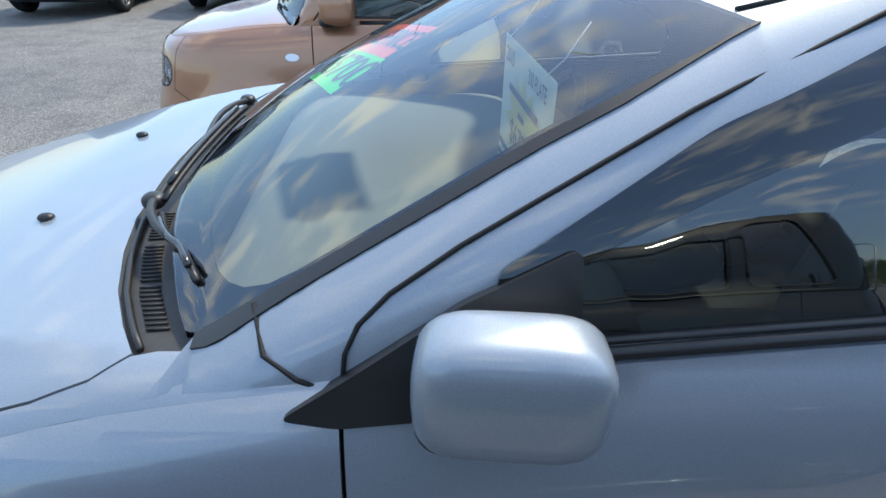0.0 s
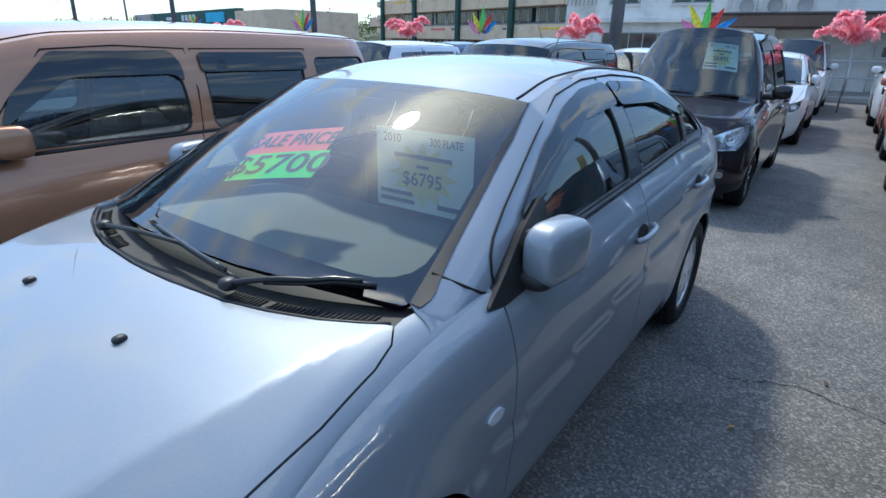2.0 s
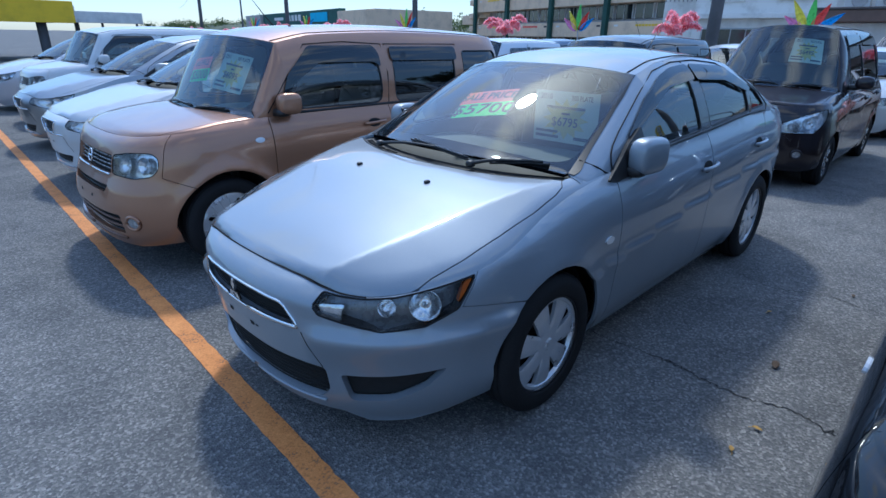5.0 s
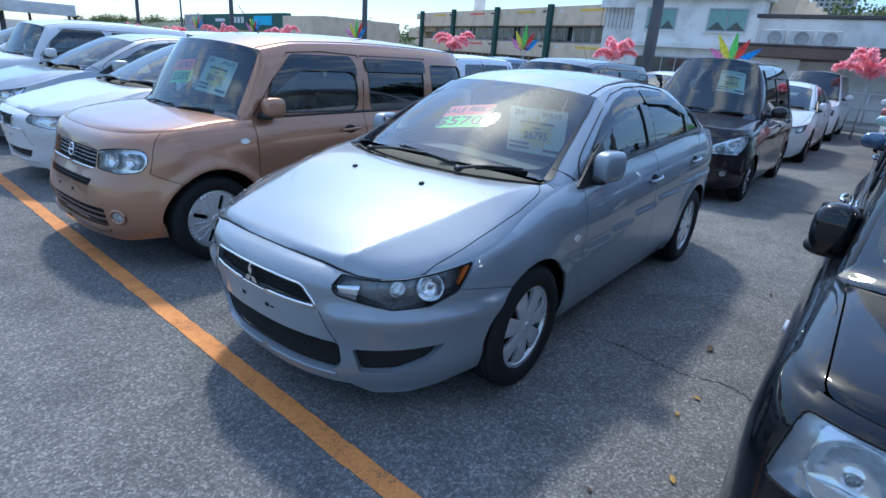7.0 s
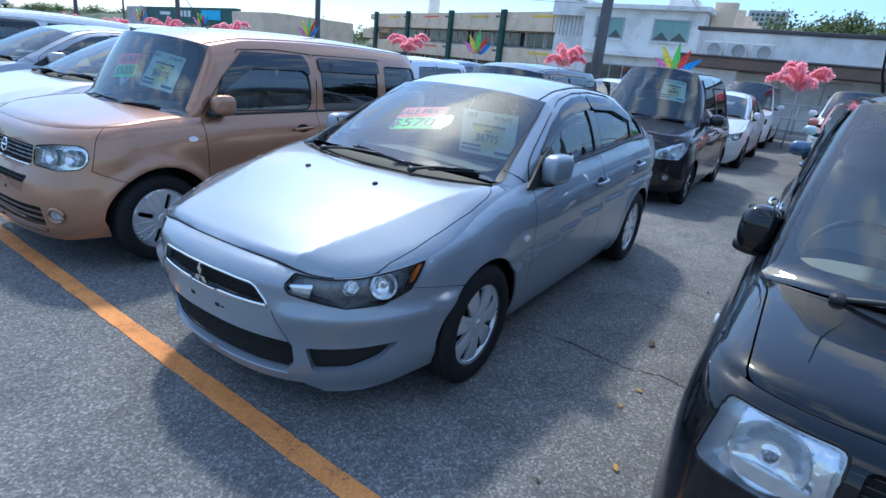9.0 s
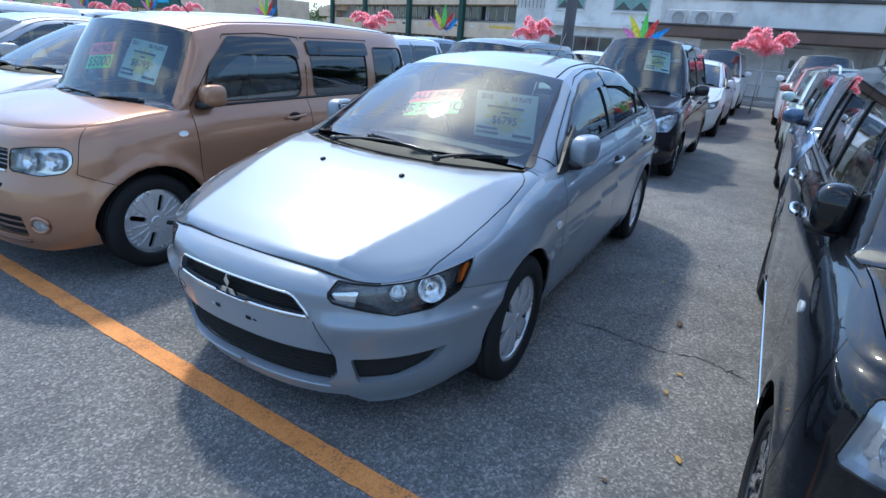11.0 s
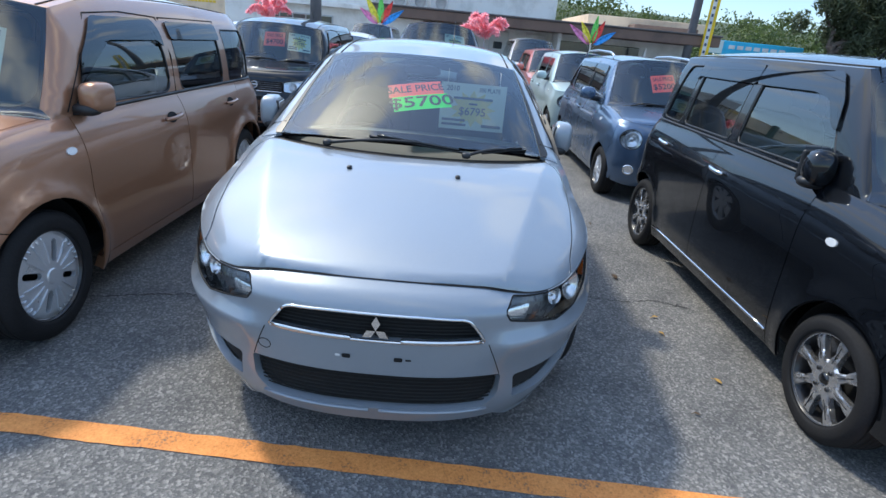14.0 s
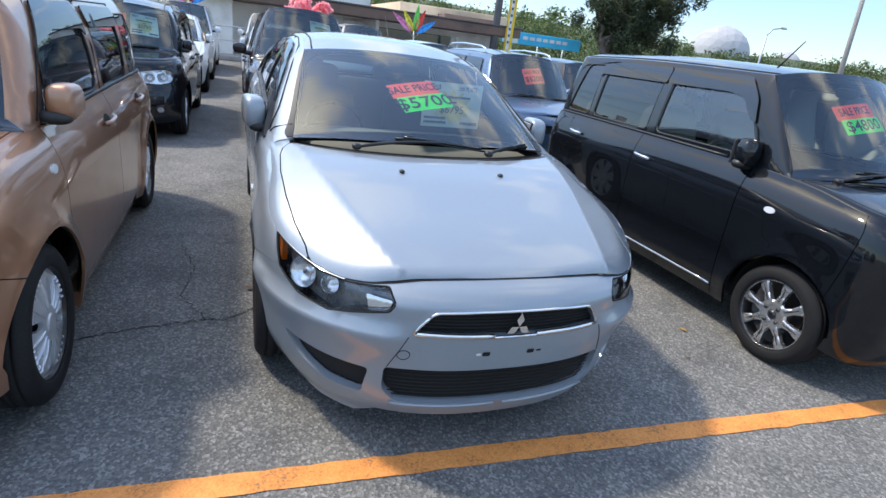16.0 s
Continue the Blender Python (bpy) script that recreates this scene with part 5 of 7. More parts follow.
    k["windows"] = [dict(shape=[(ac, b), (d2 - 0.05, b + 0.005), (d2 - 0.05, t), (ac + 0.10, t - 0.01)], round=0.05),
                    dict(shape=[(d2 + 0.06, b + 0.005), (c_base - 0.42, b + 0.01), (c_base - 0.42, t), (d2 + 0.06, t)], round=0.05, glass="privacy"),
                    dict(shape=[(c_base - 0.36, b + 0.01), (c_base - 0.12, b + 0.015), (c_top - 0.10, t), (c_base - 0.36, t)], round=0.05, glass="privacy")]
    k["seams"] = [[(d2, belt_z), (d2, zr - 0.02)]]
    k["black_pillars"] = [[(d2 - 0.045, b - 0.01), (d2 + 0.055, b - 0.01), (d2 + 0.055, t + 0.01), (d2 - 0.045, t + 0.01)]]
    k["visors"] = [[(ac - 0.02, b + 0.12), (ac + 0.10, t - 0.10), (d2 - 0.02, t - 0.085), (d2 - 0.02, t + 0.025), (ac + 0.09, t + 0.02), (ac - 0.02, b + 0.2)],
                   [(d2 + 0.03, t - 0.085), (c_base - 0.40, t - 0.085), (c_base - 0.40, t + 0.025), (d2 + 0.03, t + 0.025)]]
    k.update({a: v for a, v in more.items() if a not in ("roof_drop", "win_x", "d1", "d2")})
    return k


CUBE = box_car(0.845, 2.53, -0.72, 3.18, 0.955, 0.18, 1.00, 1.61, 0.55, 3.10, 2.98, R=0.31, nf=2.9, wheel="slots", d1=0.36, d2=1.46, lean=0.03, curv=0.26, rim=0.222, arch=0.375, flare=0.03, roof_drop=0.085, nose_roll=0.15)
CUBE["A"] = [(0.26, 0.985), (0.40, 1.235), (0.55, 1.485)]
CUBE["rail"] = Curve((0.55, 1.485), (0.9, 1.545), (1.8, 1.572), (2.98, 1.545))
CUBE["roll"] = 0.075
CUBE["C"][-1] = (2.98, 1.545)
CUBE["ws"], CUBE["roof_bow"] = (0.10, 1.005, 0.40, 1.53), 0.015
CUBE["windows"] = [dict(shape=[(0.50, 1.035), (1.42, 1.03), (1.42, 1.25), (1.38, 1.435), (0.80, 1.43), (0.60, 1.24)], round=0.09),
                   dict(shape=[(1.56, 1.025), (2.30, 1.02), (2.30, 1.425), (1.56, 1.425)], round=0.08, glass="privacy"),
                   dict(shape=[(2.42, 1.02), (2.98, 1.02), (2.92, 1.425), (2.42, 1.425)], round=0.05, glass="privacy")]
CUBE["black_pillars"] = []
CUBE["visors"] = [[(0.50, 1.13), (0.66, 1.24), (0.84, 1.345), (1.36, 1.345), (1.42, 1.30), (1.42, 1.40), (1.38, 1.465), (0.78, 1.46), (0.56, 1.27)], [(1.54, 1.35), (2.33, 1.345), (2.33, 1.455), (1.54, 1.455)]]
CUBE["seams"] = [[(1.475, 1.0), (1.49, 1.25), (1.475, 1.48), (1.1, 1.495), (0.76, 1.475), (0.55, 1.25), (0.37, 1.02)], [(1.52, 1.0), (1.51, 1.48), (2.36, 1.48), (2.37, 1.0)]]
CUBE["handles"], CUBE["badge"], CUBE["mirror"], CUBE["mirror_half"] = [(1.27, 0.885), (2.25, 0.885)], (0.255, 0.855), (0.50, 1.085), (0.085, 0.055, 0.075)
CUBE["folded"], CUBE["mirror_gap"], CUBE["mirror_tri"] = True, 0.02, [(0.40, 1.0), (0.56, 1.0), (0.56, 1.17)]
CUBE["nose"] = Curve((0.15, -0.60), (0.28, -0.655), (0.42, -0.67), (0.55, -0.648), (0.66, -0.605), (0.78, -0.575), (0.87, -0.540), (0.92, -0.485), (0.955, -0.42))
CUBE["belt"] = Curve((-0.67, 0.905), (-0.55, 0.922), (-0.30, 0.947), (0.18, 0.985), (0.50, 1.0), (3.18, 1.02))
CUBE["centre"] = Curve((-0.67, 0.900), (-0.505, 0.907), (-0.42, 0.938), (-0.25, 0.970), (0.18, 1.03), (0.7, 1.04))
CUBE["hood"] = [(0.23, -0.715), (0.0, -0.712), (-0.2, -0.695), (-0.30, -0.672)]
CUBE["hood_rear"] = [(0.23, -0.715), (0.12, -0.4), (0.05, 0.0)]
CUBE["dash_mat"] = M["cabin_light"]
CUBE["bump_x"], CUBE["seam_angle"], CUBE["seam_mid"] = -0.425, 130, [(-0.436, 0.74), (-0.442, 0.675)]
CUBE["headlights"] = [dict(shape=[("y", -0.385, 0.672), ("y", -0.385, 0.792), ("y", -0.55, 0.820), ("x", -0.50, 0.828), ("x", -0.46, 0.80), ("x", -0.455, 0.735), ("x", -0.49, 0.682), ("y", -0.60, 0.660)], round=0.03, mat=M["lamp_silver"], wall_mat=M["chrome"], bowls=[("f", 0.30, 0.738, 0.056), ("f", 0.70, 0.745, 0.054)])]
CUBE["openings"] = [dict(name="grille", middle=True, pitch=0.026, slat_r=0.005, slat_mat=M["lamp_smoke"], round=0.012, shape=[("y", 0.37, 0.79), ("y", -0.37, 0.79), ("y", -0.37, 0.672), ("y", 0.37, 0.672)]),
                    dict(name="upper_slot", middle=True, pitch=0.02, round=0.015, shape=[("y", 0.36, 0.595), ("y", -0.36, 0.595), ("y", -0.33, 0.548), ("y", 0.33, 0.548)]),
                    dict(name="lower_grille", middle=True, pitch=0.042, slat_mat=M["brown_trim"], slat_r=0.009, shape=[("y", 0.50, 0.42), ("y", -0.50, 0.42), ("y", -0.52, 0.29), ("y", 0.52, 0.29)])]
CUBE["front_lines"] = [("grille_bar", [(0.02 + 0.34 * i / 8, 0.664) for i in range(9)], 0.007, M["chrome"]), ("bumper_lip", [(0.02 + 0.50 * i / 8, 0.262) for i in range(9)], 0.010, M["brown_trim"])]
CUBE["fogs"], CUBE["ring_emblem"], CUBE["marks"] = [(0.60, 0.375, 0.045)], (0.0, 0.738, 0.040), [(0.12, 0.49, 0.03, 0.02, M["seam"]), (-0.12, 0.49, 0.03, 0.02, M["seam"])]
KEI = box_car(0.737, 2.49, -0.53, 2.86, 0.955, 0.12, 1.05, 1.64, 0.62, 2.78, 2.66, R=0.285, nf=5.0, nose_roll=0.025, wheel="alloy", d1=0.45, d2=1.47, lean=0.13, rim=0.208, arch=0.34, spokes=8, handle_mat=M["chrome"], dash_mat=M["cabin_light"], seat_mat=M["cabin_light"])
KEI["nose"] = Curve((0.15, -0.43), (0.28, -0.51), (0.45, -0.53), (0.72, -0.525), (0.86, -0.505), (0.92, -0.475), (0.955, -0.44))
KEI["belt"] = Curve((-0.53, 0.945), (-0.44, 0.958), (-0.28, 0.975), (0.12, 1.025), (0.45, 1.045), (2.86, 1.055))
KEI["headlights"] = [dict(shape=[("y", -0.40, 0.745), ("y", -0.40, 0.918), ("y", -0.645, 0.922), ("y", -0.665, 0.745)], round=0.025, mat=M["lamp_silver"], wall_mat=M["rim"], bowls=[("y", -0.53, 0.832, 0.080)], silver=[("y", -0.43, 0.765), ("y", -0.62, 0.765), ("y", -0.615, 0.80), ("y", -0.435, 0.80)])]
KEI["sill_highlight"] = M["chrome"]
KEI["openings"][0]["shape"] = [("y", 0.37, 0.90), ("y", -0.37, 0.90), ("y", -0.37, 0.78), ("y", 0.37, 0.78)]
KEI["hood"] = [(0.14, -0.622), (0.05, -0.615), (-0.2, -0.610), (-0.36, -0.606), (-0.48, -0.600)]
KEI["hood_rear"] = [(0.14, -0.622), (0.08, -0.5), (0.03, -0.3), (0.0, 0.0)]
KEI["centre"] = Curve((-0.53, 0.94), (-0.455, 0.947), (-0.38, 0.985), (0.0, 1.05), (0.5, 1.09))
KEI["windows"] = [dict(shape=[(0.46, 1.09), (1.375, 1.085), (1.375, 1.51), (0.72, 1.51)], round=0.05), dict(shape=[(1.48, 1.085), (2.19, 1.085), (2.19, 1.51), (1.48, 1.51)], round=0.04, glass="privacy"),
                  dict(shape=[(2.26, 1.085), (2.60, 1.09), (2.50, 1.50), (2.26, 1.51)], round=0.05, glass="privacy")]
KEI["black_pillars"] = [[(1.385, 1.07), (1.47, 1.07), (1.47, 1.52), (1.385, 1.52)], [(2.20, 1.08), (2.25, 1.08), (2.25, 1.515), (2.20, 1.515)]]
KEI["visors"] = [[(0.56, 1.27), (0.62, 1.30), (0.72, 1.41), (0.86, 1.435), (1.43, 1.43), (1.43, 1.540), (0.74, 1.540), (0.62, 1.42)], [(1.44, 1.43), (2.24, 1.43), (2.26, 1.40), (2.26, 1.535), (1.44, 1.540)]]
KEI["handles"], KEI["badge"], KEI["handle_w"] = [(1.345, 0.903), (2.275, 0.921)], (0.205, 0.844), 0.085
KEI["mirror"], KEI["mirror_gap"], KEI["roll"], KEI["mirror_half"] = (0.50, 1.11), -0.02, 0.03, (0.062, 0.066, 0.088)
MPV = box_car(0.81, 2.45, -0.66, 3.05, 0.90, 0.20, 1.03, 1.765, 0.62, 2.98, 2.86, R=0.29, nf=3.4, d1=0.48, d2=1.55, lean=0.23, roll=0.06)
SMALL = box_car(0.737, 2.49, -0.53, 2.86, 0.86, 0.32, 0.97, 1.53, 0.78, 2.78, 2.55, R=0.27, nf=3.0, d1=0.48, d2=1.5, lean=0.2, wheel="slots")
VAN = box_car(0.85, 2.85, -0.88, 3.85, 0.92, 0.10, 1.06, 1.80, 0.75, 3.75, 3.55, R=0.32, nf=3.0, d1=0.5, d2=1.7, lean=0.2)
SEDAN2 = dict(SEDAN, wheel="alloy", spokes=10, crease=(Curve((0.3, 0.7), (3.5, 0.8)), 0.004, 0.06), visors=(),
              openings=[dict(name="grille", middle=True, frame=0.008, shape=[("y", 0.26, 0.69), ("y", -0.26, 0.69), ("y", -0.20, 0.57), ("y", 0.20, 0.57)]),
                        dict(name="lower_grille", middle=True, shape=[("y", 0.42, 0.36), ("y", -0.42, 0.36), ("y", -0.36, 0.27), ("y", 0.36, 0.27)])])
SEDAN2["headlights"] = [dict({a: v for a, v in SEDAN["headlights"][0].items() if a not in ("turn", "silver")}, mat=M["lamp_silver"], wall_mat=M["lamp_silver"])]
SMALL2 = dict(SMALL, visors=())
MPV["headlights"] = [dict(shape=[("y", -0.34, 0.62), ("y", -0.42, 0.73), ("y", -0.60, 0.82), ("x", -0.42, 0.88), ("x", -0.365, 0.875), ("x", -0.39, 0.77), ("y", -0.70, 0.63)], round=0.02, mat=M["lamp_silver"], wall_mat=M["lamp_silver"], bowls=[("y", -0.66, 0.735, 0.06), ("y", -0.50, 0.69, 0.04)])]
MPV["fogs"] = [(0.60, 0.40, 0.045)]
SMALL["headlights"] = [dict(shape=[("y", -0.54 + 0.105 * math.cos(a), 0.70 + 0.105 * math.sin(a)) for a in np.linspace(0, 2 * math.pi, 19)[:-1]], round=0.005, mat=M["lamp_silver"], bowls=[("y", -0.54, 0.70, 0.075)])]
SMALL["fogs"], SMALL["fog_chrome"] = [(0.52, 0.38, 0.045)], True
SMALL2["headlights"] = SMALL["headlights"]


# ---- more materials ----
def asphalt():
    m = material("worn_asphalt", (0.15, 0.15, 0.15), 0.9)
    n, l, b = nodes_of(m)
    co = n.new("ShaderNodeTexCoord")
    big, mid, fine = noise_node(m, 0.35, 6, 0.6), noise_node(m, 2.6, 6, 0.65), noise_node(m, 320, 2)
    vor = n.new("ShaderNodeTexVoronoi")
    vor.inputs["Scale"].default_value = 100
    l.new(co.outputs["Object"], vor.inputs["Vector"])
    bw = n.new("ShaderNodeSeparateColor")
    l.new(vor.outputs["Color"], bw.inputs[0])
    chips = ramp(m, bw.outputs[0], (0.0, (0.098, 0.098, 0.098)), (0.5, (0.143, 0.141, 0.137)), (0.82, (0.205, 0.200, 0.191)), (0.98, (0.29, 0.283, 0.268)))
    shade = ramp(m, big.outputs["Fac"], (0.3, (0.70, 0.71, 0.73)), (0.7, (1.15, 1.13, 1.10)))
    spot = ramp(m, mid.outputs["Fac"], (0.25, (0.62, 0.63, 0.65)), (0.5, (1.0, 1.0, 1.0)), (0.8, (1.25, 1.23, 1.20)))
    m1, m2, m3 = n.new("ShaderNodeMixRGB"), n.new("ShaderNodeMixRGB"), n.new("ShaderNodeMixRGB")
    for q in (m1, m2, m3):
        q.blend_type, q.inputs[0].default_value = "MULTIPLY", 1.0
    grit = ramp(m, fine.outputs["Fac"], (0.3, (0.7, 0.7, 0.7)), (0.7, (1.3, 1.3, 1.3)))
    for q, a, c in ((m1, chips, shade), (m2, m1, spot), (m3, m2, grit)):
        l.new(a.outputs[0], q.inputs[1])
        l.new(c.outputs[0], q.inputs[2])
    l.new(m3.outputs[0], b.inputs["Base Color"])
    bp = n.new("ShaderNodeBump")
    bp.inputs["Strength"].default_value, bp.inputs["Distance"].default_value = 0.9, 0.004
    l.new(vor.outputs["Distance"], bp.inputs["Height"])
    bp2 = n.new("ShaderNodeBump")
    bp2.inputs["Strength"].default_value, bp2.inputs["Distance"].default_value = 0.6, 0.012
    l.new(mid.outputs["Fac"], bp2.inputs["Height"])
    l.new(bp.outputs[0], bp2.inputs["Normal"])
    l.new(bp2.outputs[0], b.inputs["Normal"])
    return m


def line_paint():
    m = material("worn_orange_paint", (0.70, 0.25, 0.055), 0.75)
    n, l, b = nodes_of(m)
    t1, t2 = noise_node(m, 7, 8, 0.7), noise_node(m, 110, 3, 0.6)
    add = n.new("ShaderNodeMath")
    add.operation = "ADD"
    l.new(t1.outputs["Fac"], add.inputs[0])
    l.new(t2.outputs["Fac"], add.inputs[1])
    half = n.new("ShaderNodeMath")
    half.operation, half.inputs[1].default_value = "MULTIPLY", 0.5
    l.new(add.outputs[0], half.inputs[0])
    r = ramp(m, half.outputs[0], (0.36, (0.16, 0.11, 0.07)), (0.44, (0.62, 0.22, 0.05)), (0.62, (0.80, 0.33, 0.09)))
    l.new(r.outputs[0], b.inputs["Base Color"])
    bp = n.new("ShaderNodeBump")
    bp.inputs["Distance"].default_value = 0.002
    l.new(t2.outputs["Fac"], bp.inputs["Height"])
    l.new(bp.outputs[0], b.inputs["Normal"])
    return m


def leafy(name, dark, light, rough=0.6, thin=0.45):
    m = material(name, light, rough)
    n, l, b = nodes_of(m)
    g = n.new("ShaderNodeNewGeometry")
    r = ramp(m, g.outputs["Random Per Island"], (0.0, dark), (1.0, light))
    l.new(r.outputs[0], b.inputs["Base Color"])
    # thin leaves let the light behind them through
    tr, mx = n.new("ShaderNodeBsdfTranslucent"), n.new("ShaderNodeMixShader")
    out = n["Material Output"]
    l.new(r.outputs[0], tr.inputs[0])
    mx.inputs[0].default_value = thin
    l.new(b.outputs[0], mx.inputs[1])
    l.new(tr.outputs[0], mx.inputs[2])
    l.new(mx.outputs[0], out.inputs[0])
    return m


def weathered(name, color, dirt, scale=0.8):
    m = material(name, color, 0.8)
    n, l, b = nodes_of(m)
    t1, t2 = noise_node(m, scale, 7, 0.65), noise_node(m, 30, 3)
    c = ramp(m, t1.outputs["Fac"], (0.3, dirt), (0.52, color), (0.8, [min(1, x * 1.06) for x in color]))
    l.new(c.outputs[0], b.inputs["Base Color"])
    bp = n.new("ShaderNodeBump")
    bp.inputs["Distance"].default_value = 0.004
    l.new(t2.outputs["Fac"], bp.inputs["Height"])
    l.new(bp.outputs[0], b.inputs["Normal"])
    return m


M["asphalt"] = asphalt()
M["line"] = line_paint()
M["tar"] = vary(material("tar_crack", (0.016, 0.016, 0.016), 0.9), 0.3, 8, 60)
M["kerb"] = weathered("grey_concrete", (0.36, 0.35, 0.33), (0.20, 0.19, 0.18))
M["wall_white"] = weathered("weathered_white_wall", (0.80, 0.785, 0.745), (0.56, 0.54, 0.50))
M["wall_beige"] = weathered("weathered_beige_wall", (0.74, 0.57, 0.40), (0.54, 0.42, 0.30))
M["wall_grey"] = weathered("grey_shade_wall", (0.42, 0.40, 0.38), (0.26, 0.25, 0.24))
M["fascia_brown"] = weathered("brown_fascia", (0.17, 0.11, 0.085), (0.10, 0.07, 0.06))
M["fascia_green"] = weathered("dark_green_fascia", (0.030, 0.105, 0.085), (0.022, 0.07, 0.06))
M["column_green"] = weathered("green_column_paint", (0.020, 0.075, 0.060), (0.014, 0.05, 0.04))
M["roof_dark"] = weathered("dark_coping", (0.09, 0.08, 0.08), (0.05, 0.05, 0.05))
M["pane"] = vary(material("dark_building_glass", (0.03, 0.04, 0.045), 0.08, 0, 0, 0.8), 0.3, 1.5, 9)
M["curtain"] = vary(material("pale_green_curtain", (0.22, 0.38, 0.34), 0.8), 0.2, 4, 30)
M["steel"] = vary(material("galvanised_steel", (0.45, 0.46, 0.47), 0.45, 0.8), 0.1, 5, 80)
M["pole"] = weathered("concrete_pole", (0.30, 0.28, 0.26), (0.20, 0.19, 0.18))
M["dark_pole"] = weathered("dark_steel_pole", (0.12, 0.12, 0.13), (0.07, 0.07, 0.075))
M["ac"] = vary(material("ac_casing", (0.62, 0.61, 0.58), 0.6), 0.1, 3, 60)
M["leaf"] = leafy("broad_leaves", (0.045, 0.075, 0.020), (0.13, 0.175, 0.05))
M["wood_leaf"] = leafy("far_woods", (0.05, 0.08, 0.025), (0.15, 0.185, 0.065))
M["needle"] = leafy("casuarina_needles", (0.03, 0.045, 0.020), (0.085, 0.105, 0.05))
M["bark"] = weathered("grey_bark", (0.16, 0.13, 0.11), (0.07, 0.06, 0.05), 4)
M["dry_leaf"] = vary(material("dry_yellow_leaf", (0.46, 0.27, 0.06), 0.7), 0.25, 30, 200)
M["brown_leaf"] = vary(material("dry_brown_leaf", (0.09, 0.055, 0.03), 0.8), 0.25, 30, 200)
M["tinsel"] = leafy("pink_tinsel", (1.0, 0.36, 0.42), (1.0, 0.66, 0.70), 0.35, 0.66)
for nm, c in (("yellow", (0.78, 0.66, 0.06)), ("green", (0.16, 0.60, 0.12)), ("pink", (0.72, 0.22, 0.42)), ("red", (0.75, 0.06, 0.05)), ("blue", (0.04, 0.30, 0.72))):
    M["foil_" + nm] = vary(material(nm + "_foil", c, 0.3, 0.3), 0.25, 9, 50)
M["cyan"] = weathered("cyan_sign", (0.05, 0.50, 0.76), (0.04, 0.38, 0.60))
M["sign_yellow"] = weathered("yellow_sign", (0.82, 0.55, 0.03), (0.62, 0.42, 0.03))
M["sign_white"] = weathered("white_sign", (0.72, 0.72, 0.70), (0.5, 0.5, 0.48))
M["dome"] = weathered("pale_dome", (0.44, 0.44, 0.45), (0.35, 0.36, 0.38), 0.1)
M["tower"] = weathered("tower_concrete", (0.55, 0.53, 0.50), (0.42, 0.41, 0.40), 0.05)
M["hill"] = weathered("green_hillside", (0.07, 0.09, 0.035), (0.035, 0.05, 0.02), 0.05)


# ---- the ground and what is on it ----
mesh_part("ground", [(-1500, -1500, 0), (1500, -1500, 0), (1500, 1500, 0), (-1500, 1500, 0)], [(0, 1, 2, 3)], M["asphalt"], None, "", False)
tagged(bpy.data.objects["ground"], "grey worn asphalt of the car park", "ground", kind="structure")


def strip_line(name, y0, y1, fx, w, mat, label):
    rng = random.Random(5)
    verts, faces = [], []
    ys = np.arange(y0, y1, 0.05)
    for i, y in enumerate(ys):
        j1, j2 = rng.gauss(0, 0.0025), rng.gauss(0, 0.0025)
        verts += [(fx(y) - w / 2 + j1, y, 0.004), (fx(y) + w / 2 + j2, y, 0.004)]
        if i:
            faces.append((2 * i - 2, 2 * i - 1, 2 * i + 1, 2 * i))
    ob = mesh_part(name, verts, faces, mat, None, "", False)
    return tagged(ob, label, "road marking", kind="structure")


strip_line("bay_line", -14.0, 14.0, lambda y: -0.935 + 0.043 * y, 0.102, M["line"], "worn orange line painted across the parking bays")


def crack(pts, width, seed):
    rng = random.Random(seed)
    line = []
    for a, b in zip(pts, pts[1:]):
        for i in range(14):
            u = i / 14
            line.append((a[0] + (b[0] - a[0]) * u + rng.gauss(0, 0.008), a[1] + (b[1] - a[1]) * u + rng.gauss(0, 0.008)))
    verts, faces = [], []
    for i, (x, y) in enumerate(line):
        q = line[min(i + 1, len(line) - 1)]
        p = line[max(i - 1, 0)]
        d = Vector((q[0] - p[0], q[1] - p[1])).normalized()
        w = width * rng.uniform(0.3, 1.3) / 2
        verts += [(x - d.y * w, y + d.x * w, 0.0035), (x + d.y * w, y - d.x * w, 0.0035)]
        if i:
            faces.append((2 * i - 2, 2 * i - 1, 2 * i + 1, 2 * i))
    ob = mesh_part("asphalt_crack", verts, faces, M["tar"], None, "", False)
    tagged(ob, "thin dark crack in the asphalt", "crack", kind="structure")


crack([(0.10, 1.95), (0.17, 1.65), (0.25, 1.4), (0.30, 1.15), (0.29, 1.0), (0.45, 0.80), (0.6, 0.5), (0.7, 0.0), (0.74, -0.66)], 0.009, 1)
crack([(0.74, -0.66), (0.77, -1.06), (0.76, -1.16), (0.73, -1.3), (0.71, -1.45), (0.78, -1.66), (0.70, -1.9)], 0.008, 2)
crack([(2.2, -1.9), (2.3, -1.5), (2.15, -1.2), (2.25, -0.95)], 0.006, 3)
crack([(0.30, 1.1), (0.6, 1.25), (1.0, 1.2), (1.4, 1.32)], 0.006, 4)


